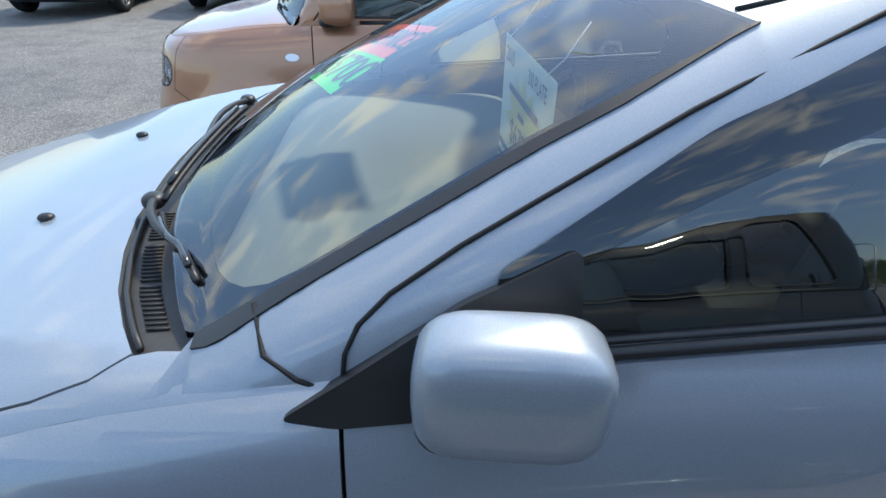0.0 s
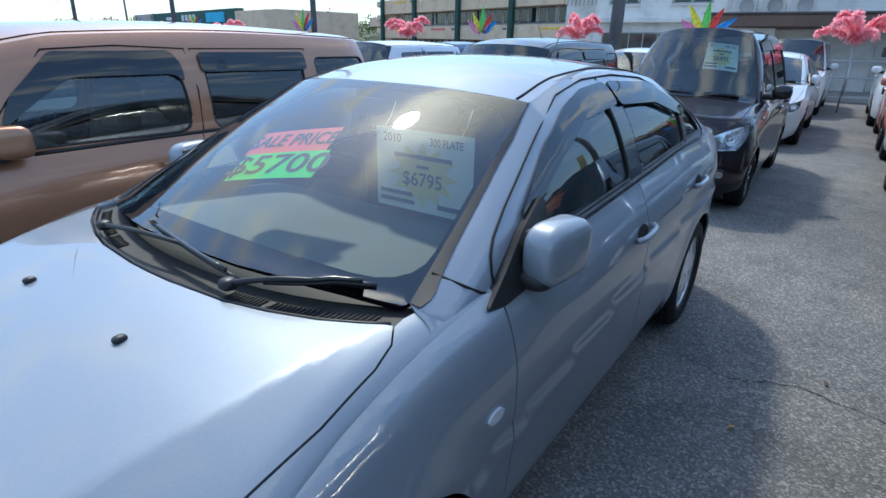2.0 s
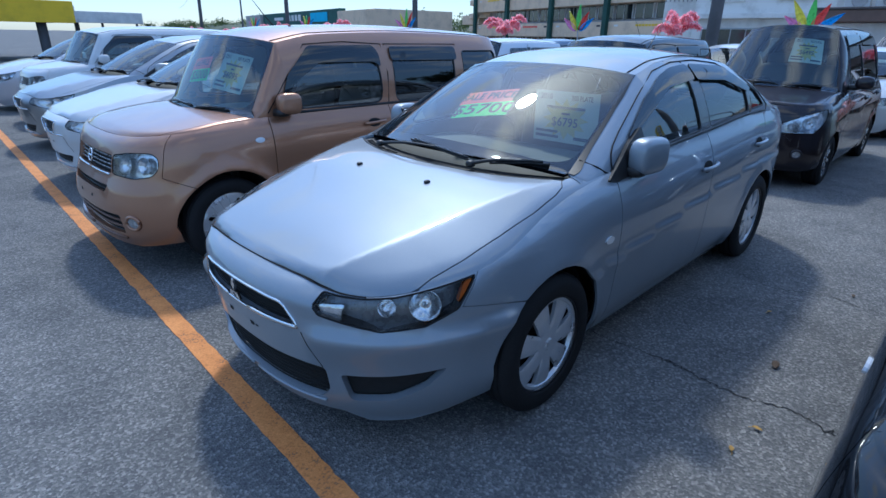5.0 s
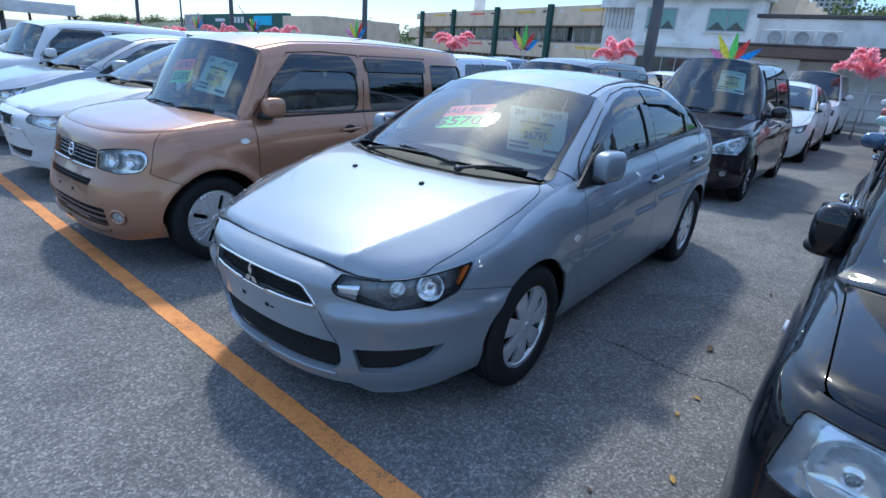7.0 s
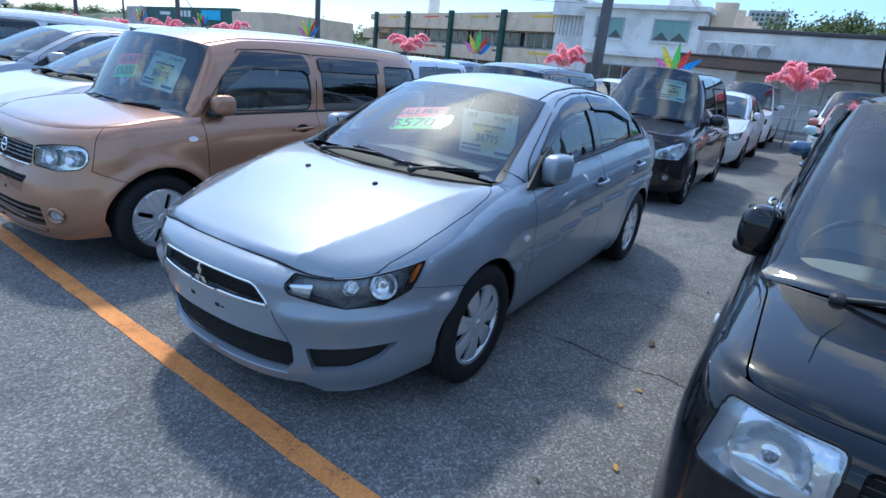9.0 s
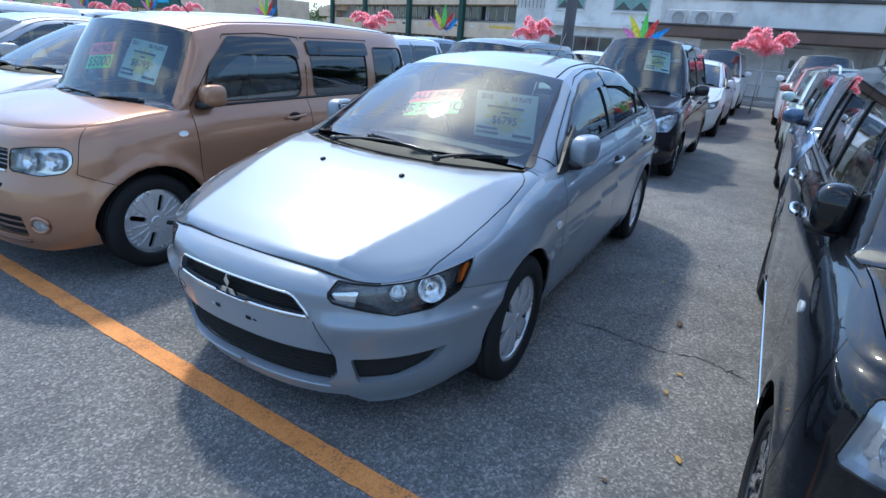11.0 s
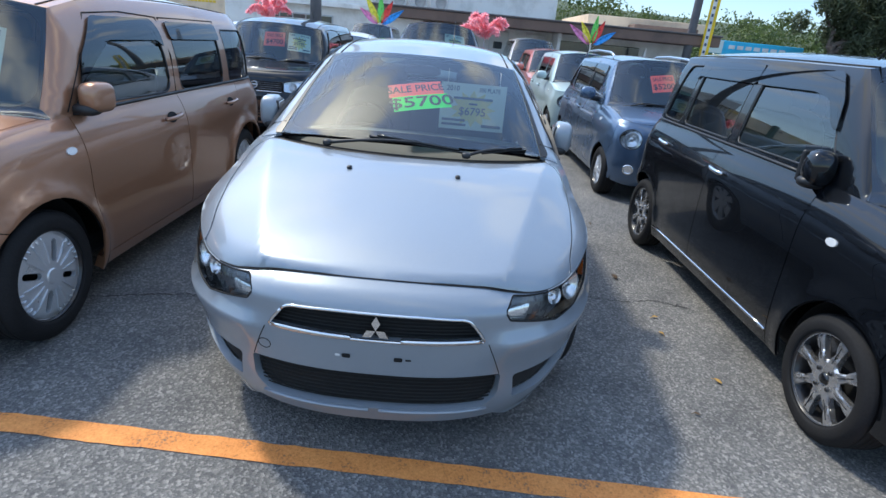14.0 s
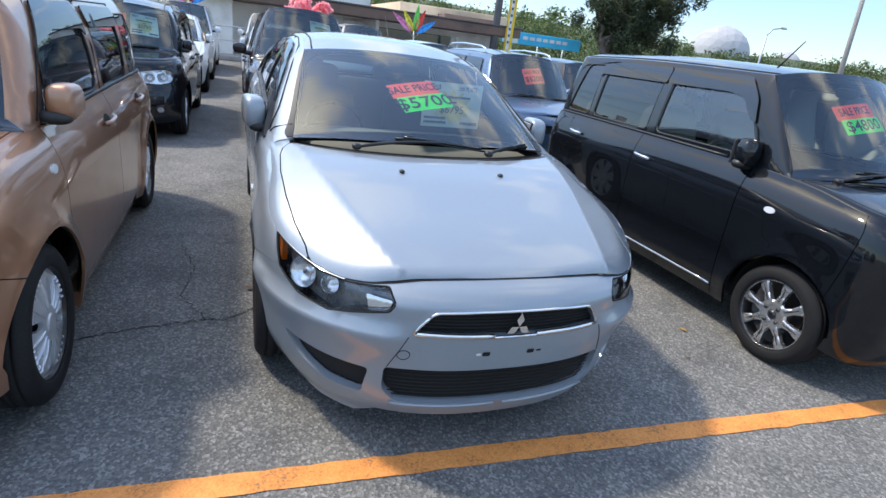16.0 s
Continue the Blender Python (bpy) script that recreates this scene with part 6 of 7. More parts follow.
def leaf(at, size, turn, mat, label):
    verts, faces = [], []
    for i in range(7):
        u = i / 6
        w = size * 0.26 * math.sin(math.pi * (0.06 + 0.92 * u))**0.8
        z = 0.010 + size * 0.10 * math.sin(2.2 * u) ** 2
        for v in (-1, 0, 1):
            verts.append((size * (u - 0.5), v * w, z + abs(v) * size * 0.10))
        if i:
            k = 3 * i
            faces += [(k - 3, k - 2, k + 1, k), (k - 2, k - 1, k + 2, k + 1)]
    ob = mesh_part("fallen_leaf", verts, faces, mat)
    ob.matrix_world = pose(at[0], at[1], -0.004, 0, 0, turn)
    tube("stalk", [(size * 0.48, 0, 0.014), (size * 0.62, 0.004, 0.010), (size * 0.8, 0.0, 0.008)], 0.0016, mat, ob, sides=5)
    sol = ob.modifiers.new("thick", "SOLIDIFY")
    sol.thickness = 0.0012
    tagged(ob, label, "leaf", "fallen leaves")


for x, y, sz, a, kind in ((-0.16, -1.68, 0.045, 30, 0), (0.52, -1.59, 0.04, 100, 0), (1.12, -1.5, 0.07, 10, 1), (0.31, -1.555, 0.04, 200, 0), (0.65, 0.88, 0.06, 60, 1), (2.4, -1.62, 0.04, 10, 1), (-0.45, -1.45, 0.03, 70, 1), (1.75, -1.3, 0.035, 150, 0)):
    leaf((x, y), sz, a, M["brown_leaf"] if kind else M["dry_leaf"], "curled brown dry leaf on the asphalt" if kind else "small yellow dry leaf on the asphalt")


# ---- the cars ----
sedan, sedan_s, sedan_w, sedan_yw, sedan_ln = build_car("silver_sedan", "silver-blue metallic sedan parked behind an orange line", SEDAN, M["silver"], (0, 0, 0))
cube, cube_s, cube_w, cube_yw, cube_ln = build_car("brown_box_car", "bronze-brown boxy hatchback parked beside the sedan", CUBE, M["brown"], (-0.23, 2.445, 0))
kei, kei_s, kei_w, kei_yw, kei_ln = build_car("black_box_car", "glossy black boxy small car with alloy wheels", KEI, M["black"], (-0.50, -2.625, 0))
mpv, mpv_s, mpv_w, mpv_yw, mpv_ln = build_car("plum_minivan", "dark plum compact minivan parked behind the sedan", MPV, M["plum"], (5.75, 0.06, 0), 1)
cube2, cube2_s, cube2_w, cube2_yw, cube2_ln = build_car("black_hatchback", "black boxy hatchback parked in the second row", CUBE, M["black"], (5.50, 2.42, 0), 1)
small, small_s, small_w, small_yw, small_ln = build_car("blue_small_car", "slate-blue small car with round lamps and roof rails", SMALL, M["blue"], (3.75, -2.69, 0), 1)
wsedan = build_car("white_sedan", "white sedan parked in the front row", SEDAN2, M["white"], (0.35, 4.95, 0), 1)[0]
mint = build_car("mint_small_car", "pale mint small car parked in the row", SMALL2, M["mint"], (7.6, -2.69, 0), 2)[0]
wvan = build_car("white_van", "white tall minivan parked at the back", VAN, M["white"], (16.2, 0.0, 0), 2)[0]
far_sedan = build_car("white_saloon", "white saloon parked in the third row", SEDAN2, M["white"], (10.7, 0.02, 0), 2)[0]


def again(ob, x, y, mat, label, old):
    c = copy_thing(ob, pose(x, y, 0))
    for o in c.children_recursive:
        for sl in o.material_slots:
            if sl.material == old:
                sl.link = "OBJECT"
                sl.material = mat
    tagged(c, label)
    return c


W0, MT = M["white"], M["mint"]
for src, x, y, col, lab in (
        (far_sedan, 0.50, 7.45, "grey", "silver-grey saloon parked in the front row"),
        (cube2, 0.65, 10.0, "white", "white boxy wagon parked in the front row"),
        (far_sedan, 0.7, 12.6, "pearl", "pearl saloon parked in the front row"),
        (far_sedan, 10.4, 2.42, "white", "white saloon parked in the third row"),
        (wvan, 15.2, 2.45, "pearl", "pearl white minivan parked at the back"),
        (mint, 11.0, -2.66, "pink", "salmon-pink small car parked in the row"),
        (wvan, 14.9, -2.66, "white", "white minivan parked at the end of the row"),
        (mint, 5.3, 4.9, "pearl", "pearl small car parked in the second row"),
        (far_sedan, 5.4, 7.4, "white", "white saloon parked in the second row"),
        (mint, 5.6, 9.9, "grey", "grey small car parked in the second row"),
        (far_sedan, 5.4, 12.4, "pearl", "pearl saloon parked in the second row"),
        (cube2, 5.8, 15.0, "white", "white boxy wagon parked in the second row"),
        (far_sedan, 10.5, 4.9, "pearl", "pearl saloon parked in the third row"),
        (mint, 10.6, 7.4, "blue", "blue small car parked in the third row"),
        (far_sedan, 10.3, 9.9, "grey", "grey saloon parked in the third row"),
        (mint, 10.6, 12.4, "white", "white small car parked in the third row"),
        (far_sedan, 10.4, 15.0, "white", "white saloon parked in the third row"),
        (mint, 6.2, -5.3, "black", "black small car parked beside the row"),
        (mint, 9.8, -5.3, "pearl", "pearl small car parked beside the row"),
        (far_sedan, 13.4, -5.3, "grey", "grey saloon parked beside the row")):
    again(src, x, y, M[col], lab, MT if src is mint else M["black"] if src is cube2 else W0)
# two cars across the aisle, nose to nose with the front row
for x, y, col in ((-4.9, 11.6, "black"), (-2.3, 12.2, "grey")):
    c = again(far_sedan, x, y, M[col], "dark saloon parked across the aisle", W0)
    c.matrix_basis = pose(x, y, 0, 0, 0, -90)

# roof rails, aerials
for (cx, cy, k, s_) in ((3.75, -2.69, SMALL, small), (6.2, -5.3, SMALL2, None)):
    if s_ is None:
        continue
    for sg in (-1, 1):
        y = sg * 0.50
        pts = [(0.95, y, 1.475), (1.0, y, 1.53), (1.15, y, 1.555), (1.8, y, 1.57), (2.3, y, 1.55), (2.42, y, 1.52), (2.46, y, 1.46)]
        tube("roof_rail", pts, 0.014, M["chrome"], s_, "silver roof rail")
tube("aerial", [(1.95, -0.17, 1.46), (2.02, -0.17, 1.52), (2.16, -0.17, 1.66)], 0.005, M["plastic"], sedan, "", 6, 0.002)
tube("aerial", [(0.62, -0.50, 1.60), (0.56, -0.50, 1.66), (0.46, -0.50, 1.78)], 0.005, M["plastic"], cube, "", 6, 0.002)
tube("aerial", [(0.66, 0.48, 1.61), (0.60, 0.50, 1.66), (0.50, 0.52, 1.76)], 0.006, M["plastic"], kei, "", 6, 0.003)
tube("aerial", [(0.62, -0.50, 1.60), (0.56, -0.50, 1.66), (0.46, -0.50, 1.78)], 0.005, M["plastic"], cube2, "", 6, 0.002)
# washer jets on the sedan's bonnet
for sg in (-1, 1):
    z = float(sedan_s.top(np.array([-0.15]), np.array([0.244]))[0, 2])
    pillow("washer_jet", (-0.15, sg * 0.244, z + 0.004), (0.016, 0.012, 0.009), M["plastic"], sedan, "black washer jet", 2.5, 2.2)


# ---- prices on the windscreens ----
def on_glass(fn, yw, ln, cy, q, turn, off, sheets, parent_m, name, label, category="price tag"):
    """Sheets and lettering that follow the inside of a windscreen. cy: metres to the car's left, q: share of the height."""
    root = None
    c, sn = math.cos(radians(turn)), math.sin(radians(turn))

    def place(uv, lift):
        a = cy + uv[:, 0] * c - uv[:, 1] * sn
        b = q * ln + uv[:, 0] * sn + uv[:, 1] * c
        p, n = surface(fn, np.stack([a, b], 1))
        return p + n * (off + lift)
    for kind, data, mat, lift, nm in sheets:
        if kind == "rect":
            x0, y0, x1, y1 = data
            g = 6
            uv = np.array([(x0 + (x1 - x0) * i / g, y0 + (y1 - y0) * j / g) for j in range(g + 1) for i in range(g + 1)])
            faces = [(j * (g + 1) + i, j * (g + 1) + i + 1, (j + 1) * (g + 1) + i + 1, (j + 1) * (g + 1) + i) for j in range(g) for i in range(g)]
        elif kind == "poly":
            uv = np.array([(0, 0)] + list(data)) + np.array(data).mean(0) * np.array([[1]] + [[0]] * len(data))
            faces = [(0, i, i % len(data) + 1) for i in range(1, len(data) + 1)]
        else:
            text, x0, y0, size, sx = data
            uv, faces = letters(text, size)
            uv = uv * np.array([sx, 1.0]) + np.array([x0, y0])
        p = place(uv, lift)
        ob = mesh_part(nm, p, faces, mat, root, "", False)
        if root is None:
            root = ob
            root.matrix_world = parent_m
            tagged(root, label, category)
            sol = root.modifiers.new("thick", "SOLIDIFY")
            sol.thickness, sol.offset = 0.0006, -1
    return root


def price_tag(price, fn, yw, ln, cy, q, turn, m, w=0.30, h=0.17, green=True):
    hh = h / 2
    rows = [("rect", (-w / 2, 0, w / 2, hh), M["red_card"], 0, "price_tag"), ("text", ("SALE PRICE", 0, hh * 0.5, hh * 0.74, 0.66 * w / 0.30), M["ink"], 0.002, "lettering")]
    if green:
        rows += [("rect", (-w / 2 + 0.02, -hh, w / 2 + 0.02, 0), M["green_card"], 0.0005, "green_half"), ("text", (price, 0.02, -hh * 0.5, hh * 1.0, 1.05 * w / 0.30), M["ink"], 0.002, "lettering")]
        lab = "red and green sale price card behind the windscreen"
    else:
        rows = [("rect", (-w / 2, -hh, w / 2, hh), M["red_card"], 0, "price_tag"), ("text", ("SALE PRICE", 0, hh * 0.5, hh * 0.62, 0.7 * w / 0.30), M["ink"], 0.002, "lettering"), ("text", (price, 0, -hh * 0.4, hh * 0.9, 1.0 * w / 0.30), M["ink"], 0.002, "lettering")]
        lab = "red sale price card behind the windscreen"
    on_glass(fn, yw, ln, cy, q, turn, -0.010, rows, m, "price_tag", lab)


def star(r0, r1, n, sx=1.0, x0=0.0, y0=0.0):
    return [(x0 + sx * (r0 if i % 2 else r1) * math.cos(math.pi * i / n), y0 + (r0 if i % 2 else r1) * math.sin(math.pi * i / n)) for i in range(2 * n)]


def price_sheet(year, plate, price, fn, yw, ln, cy, q, turn, m, w=0.36, h=0.30, off=-0.03):
    rows = [("rect", (-w / 2, -h / 2, w / 2, h / 2), M["paper"], 0, "price_sheet"),
            ("poly", star(h * 0.26, h * 0.40, 12, w / h * 0.9, 0, -0.01), M["yellow_print"], 0.001, "yellow_star"),
            ("text", (year, -w * 0.32, h * 0.38, h * 0.15, 0.95), M["blue_ink"], 0.003, "lettering"),
            ("text", (plate, w * 0.24, h * 0.38, h * 0.13, 0.8), M["blue_ink"], 0.003, "lettering"),
            ("text", (price, 0.0, -h * 0.10, h * 0.24, 1.0), M["blue_ink"], 0.003, "lettering"),
            ("rect", (-w * 0.30, h * 0.16, w * 0.30, h * 0.21), M["blue_ink"], 0.003, "text_bar"),
            ("rect", (-w * 0.06, h * 0.05, w * 0.07, h * 0.09), M["blue_ink"], 0.003, "text_bar"),
            ("rect", (-w * 0.46, -h * 0.32, -w * 0.10, -h * 0.27), M["blue_ink"], 0.003, "text_bar"),
            ("rect", (-w * 0.46, -h * 0.42, -w * 0.08, -h * 0.37), M["blue_ink"], 0.003, "text_bar"),
            ("rect", (w * 0.16, -h * 0.42, w * 0.46, -h * 0.36), M["blue_ink"], 0.003, "text_bar")]
    on_glass(fn, yw, ln, cy, q, turn, off, rows, m, "price_sheet", "pale printed price sheet with a yellow star", "price sheet")


price_tag("$5700", sedan_w, sedan_yw, sedan_ln, 0.0, 0.475, 15, pose(0, 0, 0), 0.37, 0.26)
def upright(a, b):
    """The plane of a sheet that hangs straight down inside the sedan."""
    return np.stack([0.80 + 0.02 * np.asarray(a), -np.asarray(a), 1.15 + np.asarray(b)], -1)


price_sheet("2010", "300 PLATE", "$6795", upright, 0.7, 1.0, 0.318, 0.0, 0, pose(0, 0, 0), 0.39, 0.27, 0.0)
for y_ in (-0.16, -0.47):
    tube("string", [(0.80, y_, 1.28), (0.83, y_, 1.31), (0.86, y_, 1.36)], 0.0012, M["sign_white"], bpy.data.objects["price_sheet"], "", 5)
cm, km, mm_ = pose(-0.23, 2.445, 0), pose(-0.50, -2.625, 0), pose(5.75, 0.06, 0)
price_tag("$5000", cube_w, cube_yw, cube_ln, -0.02, 0.5, 6, cm, 0.32, 0.20)
price_sheet("2011", "500 PLATE", "$6095", cube_w, cube_yw, cube_ln, 0.40, 0.55, -2, cm, 0.36, 0.30, -0.05)
price_tag("$4800", kei_w, kei_yw, kei_ln, -0.16, 0.55, 8, km, 0.34, 0.20)
price_sheet("2011", "500 PLATE", "$6495", mpv_w, mpv_yw, mpv_ln, 0.33, 0.60, 0, mm_, 0.42, 0.32)
price_tag("$4700", cube2_w, cube2_yw, cube2_ln, 0.02, 0.55, 2, pose(5.5, 2.42, 0), 0.34, 0.22, False)
price_sheet("2010", "500 PLATE", "$5795", cube2_w, cube2_yw, cube2_ln, 0.42, 0.55, 0, pose(5.5, 2.42, 0), 0.36, 0.28)
price_tag("$5200", small_w, small_yw, small_ln, 0.0, 0.5, 8, pose(3.75, -2.69, 0), 0.34, 0.24, False)


# ---- tinsel palms and foil pinwheels along the back of the lot ----
def tinsel_palm(at, seed, size=1.0):
    rng = np.random.RandomState(seed)
    root = thing("tinsel_palm", "pink tinsel palm decoration on a thin pole", "decoration", pose(*at), "tinsel decorations")
    tube("pole", [(0, 0, 0), (0, 0, 1.0), (0.02, 0.01, 1.75)], 0.022, M["steel"], root, "", 8, 0.014)
    for f in range(10):
        ang = 2 * math.pi * f / 10 + rng.uniform(-0.25, 0.25)
        r = size * rng.uniform(0.55, 0.95)
        rise = rng.uniform(0.25, 0.80) * size
        verts, faces = [], []
        spine = []
        for i in range(13):
            u = i / 12
            spine.append(Vector((math.cos(ang) * r * u, math.sin(ang) * r * u, 1.72 + rise * math.sin(2.2 * u) - 0.15 * u * u)))
        tube("rib", spine, 0.006, M["tinsel"], root, "", 4)
        for i in range(460):
            u = 0.12 + 0.86 * rng.rand()
            k = min(11, int(u * 12))
            p = spine[k].lerp(spine[k + 1], u * 12 - k)
            d = Vector(rng.normal(0, 1, 3)).normalized() * rng.uniform(0.07, 0.19) * (1 - 0.3 * u)
            d.z -= 0.045
            side = d.cross(Vector(rng.normal(0, 1, 3))).normalized() * 0.022
            b = len(verts)
            verts += [p - side, p + side, p + d + side * 0.6, p + d - side * 0.6]
            faces.append((b, b + 1, b + 2, b + 3))
        mesh_part("frond", verts, faces, M["tinsel"], root, "", False)


def foil_leaf(length, width, mat, root, tilt, turn, word=""):
    verts, faces = [], []
    n = 9
    m = Matrix.Translation((0, 0, 1.75)) @ Matrix.Rotation(radians(turn), 4, "Z") @ Matrix.Rotation(radians(tilt), 4, "Y")
    for i in range(n):
        u = i / (n - 1)
        w = width * math.sin(math.pi * (0.04 + 0.93 * u**0.75))
        for v in (-1, -0.4, 0.4, 1):
            verts.append(m @ Vector((v * w / 2, 0.05 * v * v, 0.10 + length * u)))
        if i:
            k = 4 * i
            faces += [(k - 4 + j, k - 3 + j, k + 1 + j, k + j) for j in range(3)]
    ob = mesh_part("foil_leaf", verts, faces, mat, root)
    sol = ob.modifiers.new("thick", "SOLIDIFY")
    sol.thickness = 0.004
    if word:
        v, f = letters(word, width * 0.62)
        mesh_part("lettering", [m @ Vector((a * 0.8, -0.02, 0.10 + length * 0.5 + b)) for a, b in v], f, M["foil_yellow"], ob, "", False)
    return ob


def foil_fan(at, seed):
    rng = random.Random(seed)
    root = thing("foil_pinwheel", "fan of bright coloured foil leaves on thin sticks", "decoration", pose(*at), "foil decorations")
    tube("pole", [(0, 0, 0), (0, 0, 1.85)], 0.018, M["steel"], root, "", 8)
    cols = ["pink", "yellow", "green", "red", "blue"]
    for i, c in enumerate(cols):
        a = -52 + 26 * i + rng.uniform(-5, 5)
        # the fan opens across y, seen from -x
        foil_leaf(rng.uniform(0.70, 0.98), 0.22, M["foil_" + c], root, -a, 90, "Sale" if c == "red" else "")
    for i in range(4):
        a = radians(-40 + 26 * i)
        tube("stick", [(0, 0, 1.6), (0, math.sin(a) * 0.4, 1.6 + math.cos(a) * 0.4)], 0.004, M["steel"], root, "", 5)


for i, y in enumerate((-1.2, 6.2, 13.45)):
    tinsel_palm((17.4, y, 0.0), 10 + i, 1.0)
for i, (x, y) in enumerate(((17.4, 25.6), (17.4, 32.1), (17.4, 38.2), (17.4, 45.5))):
    tinsel_palm((x, y, -0.3 - 0.12 * i), 20 + i, 1.25)
for i, y in enumerate((-4.85, 2.4, 9.95, 19.6, 28.5, 35.0)):
    foil_fan((17.45, y, 0.0), 40 + i)


# ---- buildings ----
def slab(name, lo, hi, mat, root, label="", bevel=0.02):
    return box(name, lo, hi, mat, root, label, bevel, 1)


def house_window(root, x, y0, y1, z0, z1, curtain=None, bars=1):
    """A framed window in a wall that faces -x at x."""
    fr = slab("window", (x - 0.03, y0, z0), (x + 0.06, y1, z1), M["pane"], root, "", 0.005)
    for a, b, c, d in ((y0 - 0.05, y0 + 0.04, z0 - 0.05, z1 + 0.05), (y1 - 0.04, y1 + 0.05, z0 - 0.05, z1 + 0.05), (y0, y1, z1 - 0.03, z1 + 0.05), (y0, y1, z0 - 0.05, z0 + 0.03)):
        slab("window_frame", (x - 0.06, a, c), (x + 0.02, b, d), M["steel"], fr, "", 0.008)
    for i in range(bars):
        ym = y0 + (y1 - y0) * (i + 1) / (bars + 1)
        slab("mullion", (x - 0.055, ym - 0.025, z0), (x + 0.02, ym + 0.025, z1), M["steel"], fr, "", 0.006)
    if curtain:
        for a, b in ((y0 + 0.04, (y0 + y1) / 2 - 0.04), ((y0 + y1) / 2 + 0.04, y1 - 0.04)):
            n = 8
            verts, faces = [], []
            for i in range(n + 1):
                u = i / n
                yy = a + (b - a) * u
                lift = 0.55 * (1 - abs(2 * u - 1)) * (z1 - z0) * 0.7
                verts += [(x - 0.034 - 0.006 * (i % 2), yy, z0 + 0.05 + lift), (x - 0.034 - 0.006 * (i % 2), yy, z1 - 0.05)]
                if i:
                    faces.append((2 * i - 2, 2 * i, 2 * i + 1, 2 * i - 1))
            cob = mesh_part("curtain", verts, faces, curtain, fr, "", False)
    slab("sill", (x - 0.14, y0 - 0.1, z0 - 0.12), (x + 0.02, y1 + 0.1, z0 - 0.05), M["wall_white"], fr, "", 0.01)
    return fr


# low white building with a brown canopy
low = thing("low_white_building", "low weathered white building with a brown canopy", "building", pose(0, 0, 0))
slab("wall", (24.0, -4.6, 0), (33, 3.2, 3.72), M["wall_white"], low)
slab("coping", (23.9, -4.7, 3.72), (33.1, 3.3, 3.86), M["roof_dark"], low)
slab("canopy", (21.8, -11.2, 2.22), (24.0, 3.4, 2.60), M["fascia_brown"], low, "brown canopy along the front")
slab("canopy_roof", (21.75, -11.25, 2.60), (24.0, 3.45, 2.68), M["roof_dark"], low)
slab("wing_wall", (24.0, -11.0, 0), (33, -4.6, 2.75), M["wall_white"], low)
slab("wing_parapet", (26.0, -12.5, 2.75), (33, -6.5, 3.3), M["wall_beige"], low)
slab("wing_parapet", (25.0, -11.5, 2.70), (33, -8.5, 3.0), M["fascia_brown"], low)
# dark slab fills the open garage front: its unlit depth put into the colour
slab("shutter", (23.93, -8.6, 0.1), (24.05, -4.9, 1.95), M["pane"], low, "dark open garage front")
slab("front_wall", (22.6, -8.5, 0), (22.75, -8.4, 1.95), M["wall_white"], low)
slab("porch_wall", (22.4, 1.2, 0), (22.6, 3.2, 2.2), M["wall_white"], low)
slab("porch_back", (23.9, -0.2, 0.2), (24.02, 3.0, 2.2), M["wall_white"], low)
slab("door", (23.9, -2.6, 0.2), (23.97, -1.75, 2.1), M["ac"], low, "pale panel door")
slab("door_window", (23.88, -2.35, 1.35), (23.95, -1.95, 1.65), M["pane"], low)
slab("door", (23.9, -4.3, 0.2), (23.97, -3.4, 2.1), M["wall_white"], low)
house_window(low, 23.98, 0.2, 1.4, 1.0, 1.9)
slab("side_wall", (22.6, -4.75, 0.0), (24.0, -4.6, 2.22), M["wall_white"], low)
for i, y in enumerate((2.4, 1.5, 0.6)):
    acu = slab("air_conditioner", (23.1, y - 0.38, 2.68), (23.45, y + 0.38, 3.25), M["ac"], low, "beige outdoor air conditioner unit", 0.02)
    v, f = lathe([(0.24, -0.012), (0.24, 0.006), (0.21, 0.006), (0.20, -0.004), (0.05, -0.004), (0.0, 0.004)], 24)
    mt = Matrix.Translation((23.09, y - 0.06, 2.96)) @ Matrix.Rotation(radians(90), 4, "Z")
    mesh_part("fan_grille", [mt @ Vector(q) for q in v], f, M["wall_grey"], acu)
walkway = tagged(box("walkway", (21.0, -12, 0.0), (24.0, 4.0, 0.17), M["kerb"], None, "", 0.02), "raised grey concrete walkway with a kerb", "walkway", kind="structure")
rail_ob = thing("handrail", "grey steel pipe handrail on the walkway", "railing", pose(21.2, 0, 0.17))
for y in (3.2, 2.1, 0.9, -0.3, -1.2, -2.4):
    tube("post", [(0, y, 0), (0, y, 1.05)], 0.024, M["steel"], rail_ob)
for z in (0.55, 1.05):
    tube("rail", [(0, 3.2, z), (0, -2.4, z)], 0.022, M["steel"], rail_ob)

# two-storey white house
house = thing("white_house", "two-storey white house with curtained windows", "building", pose(0, 0, 0))
slab("wall", (33.0, 4.9, -0.5), (42, 11.9, 5.35), M["wall_white"], house)
slab("roof", (32.6, 4.6, 5.35), (42.4, 12.1, 5.62), M["wall_white"], house)
slab("ledge", (32.5, 4.7, 2.72), (33.1, 12.0, 2.98), M["wall_white"], house)
for a, b in ((9.35, 11.05), (5.55, 7.55)):
    house_window(house, 33.0, a, b, 3.72, 4.85, M["curtain"])
house_window(house, 33.0, 7.3, 11.3, 0.7, 2.2, None, 4)
slab("rear_wing", (34.5, 2.4, -0.5), (60, 4.9, 4.6), M["wall_white"], house)
for i in range(7):
    x = 34.6 + 3.2 * i
    slab("fin", (x, 3.6, 3.0), (x + 0.5, 4.8, 6.1), M["wall_beige"], house)
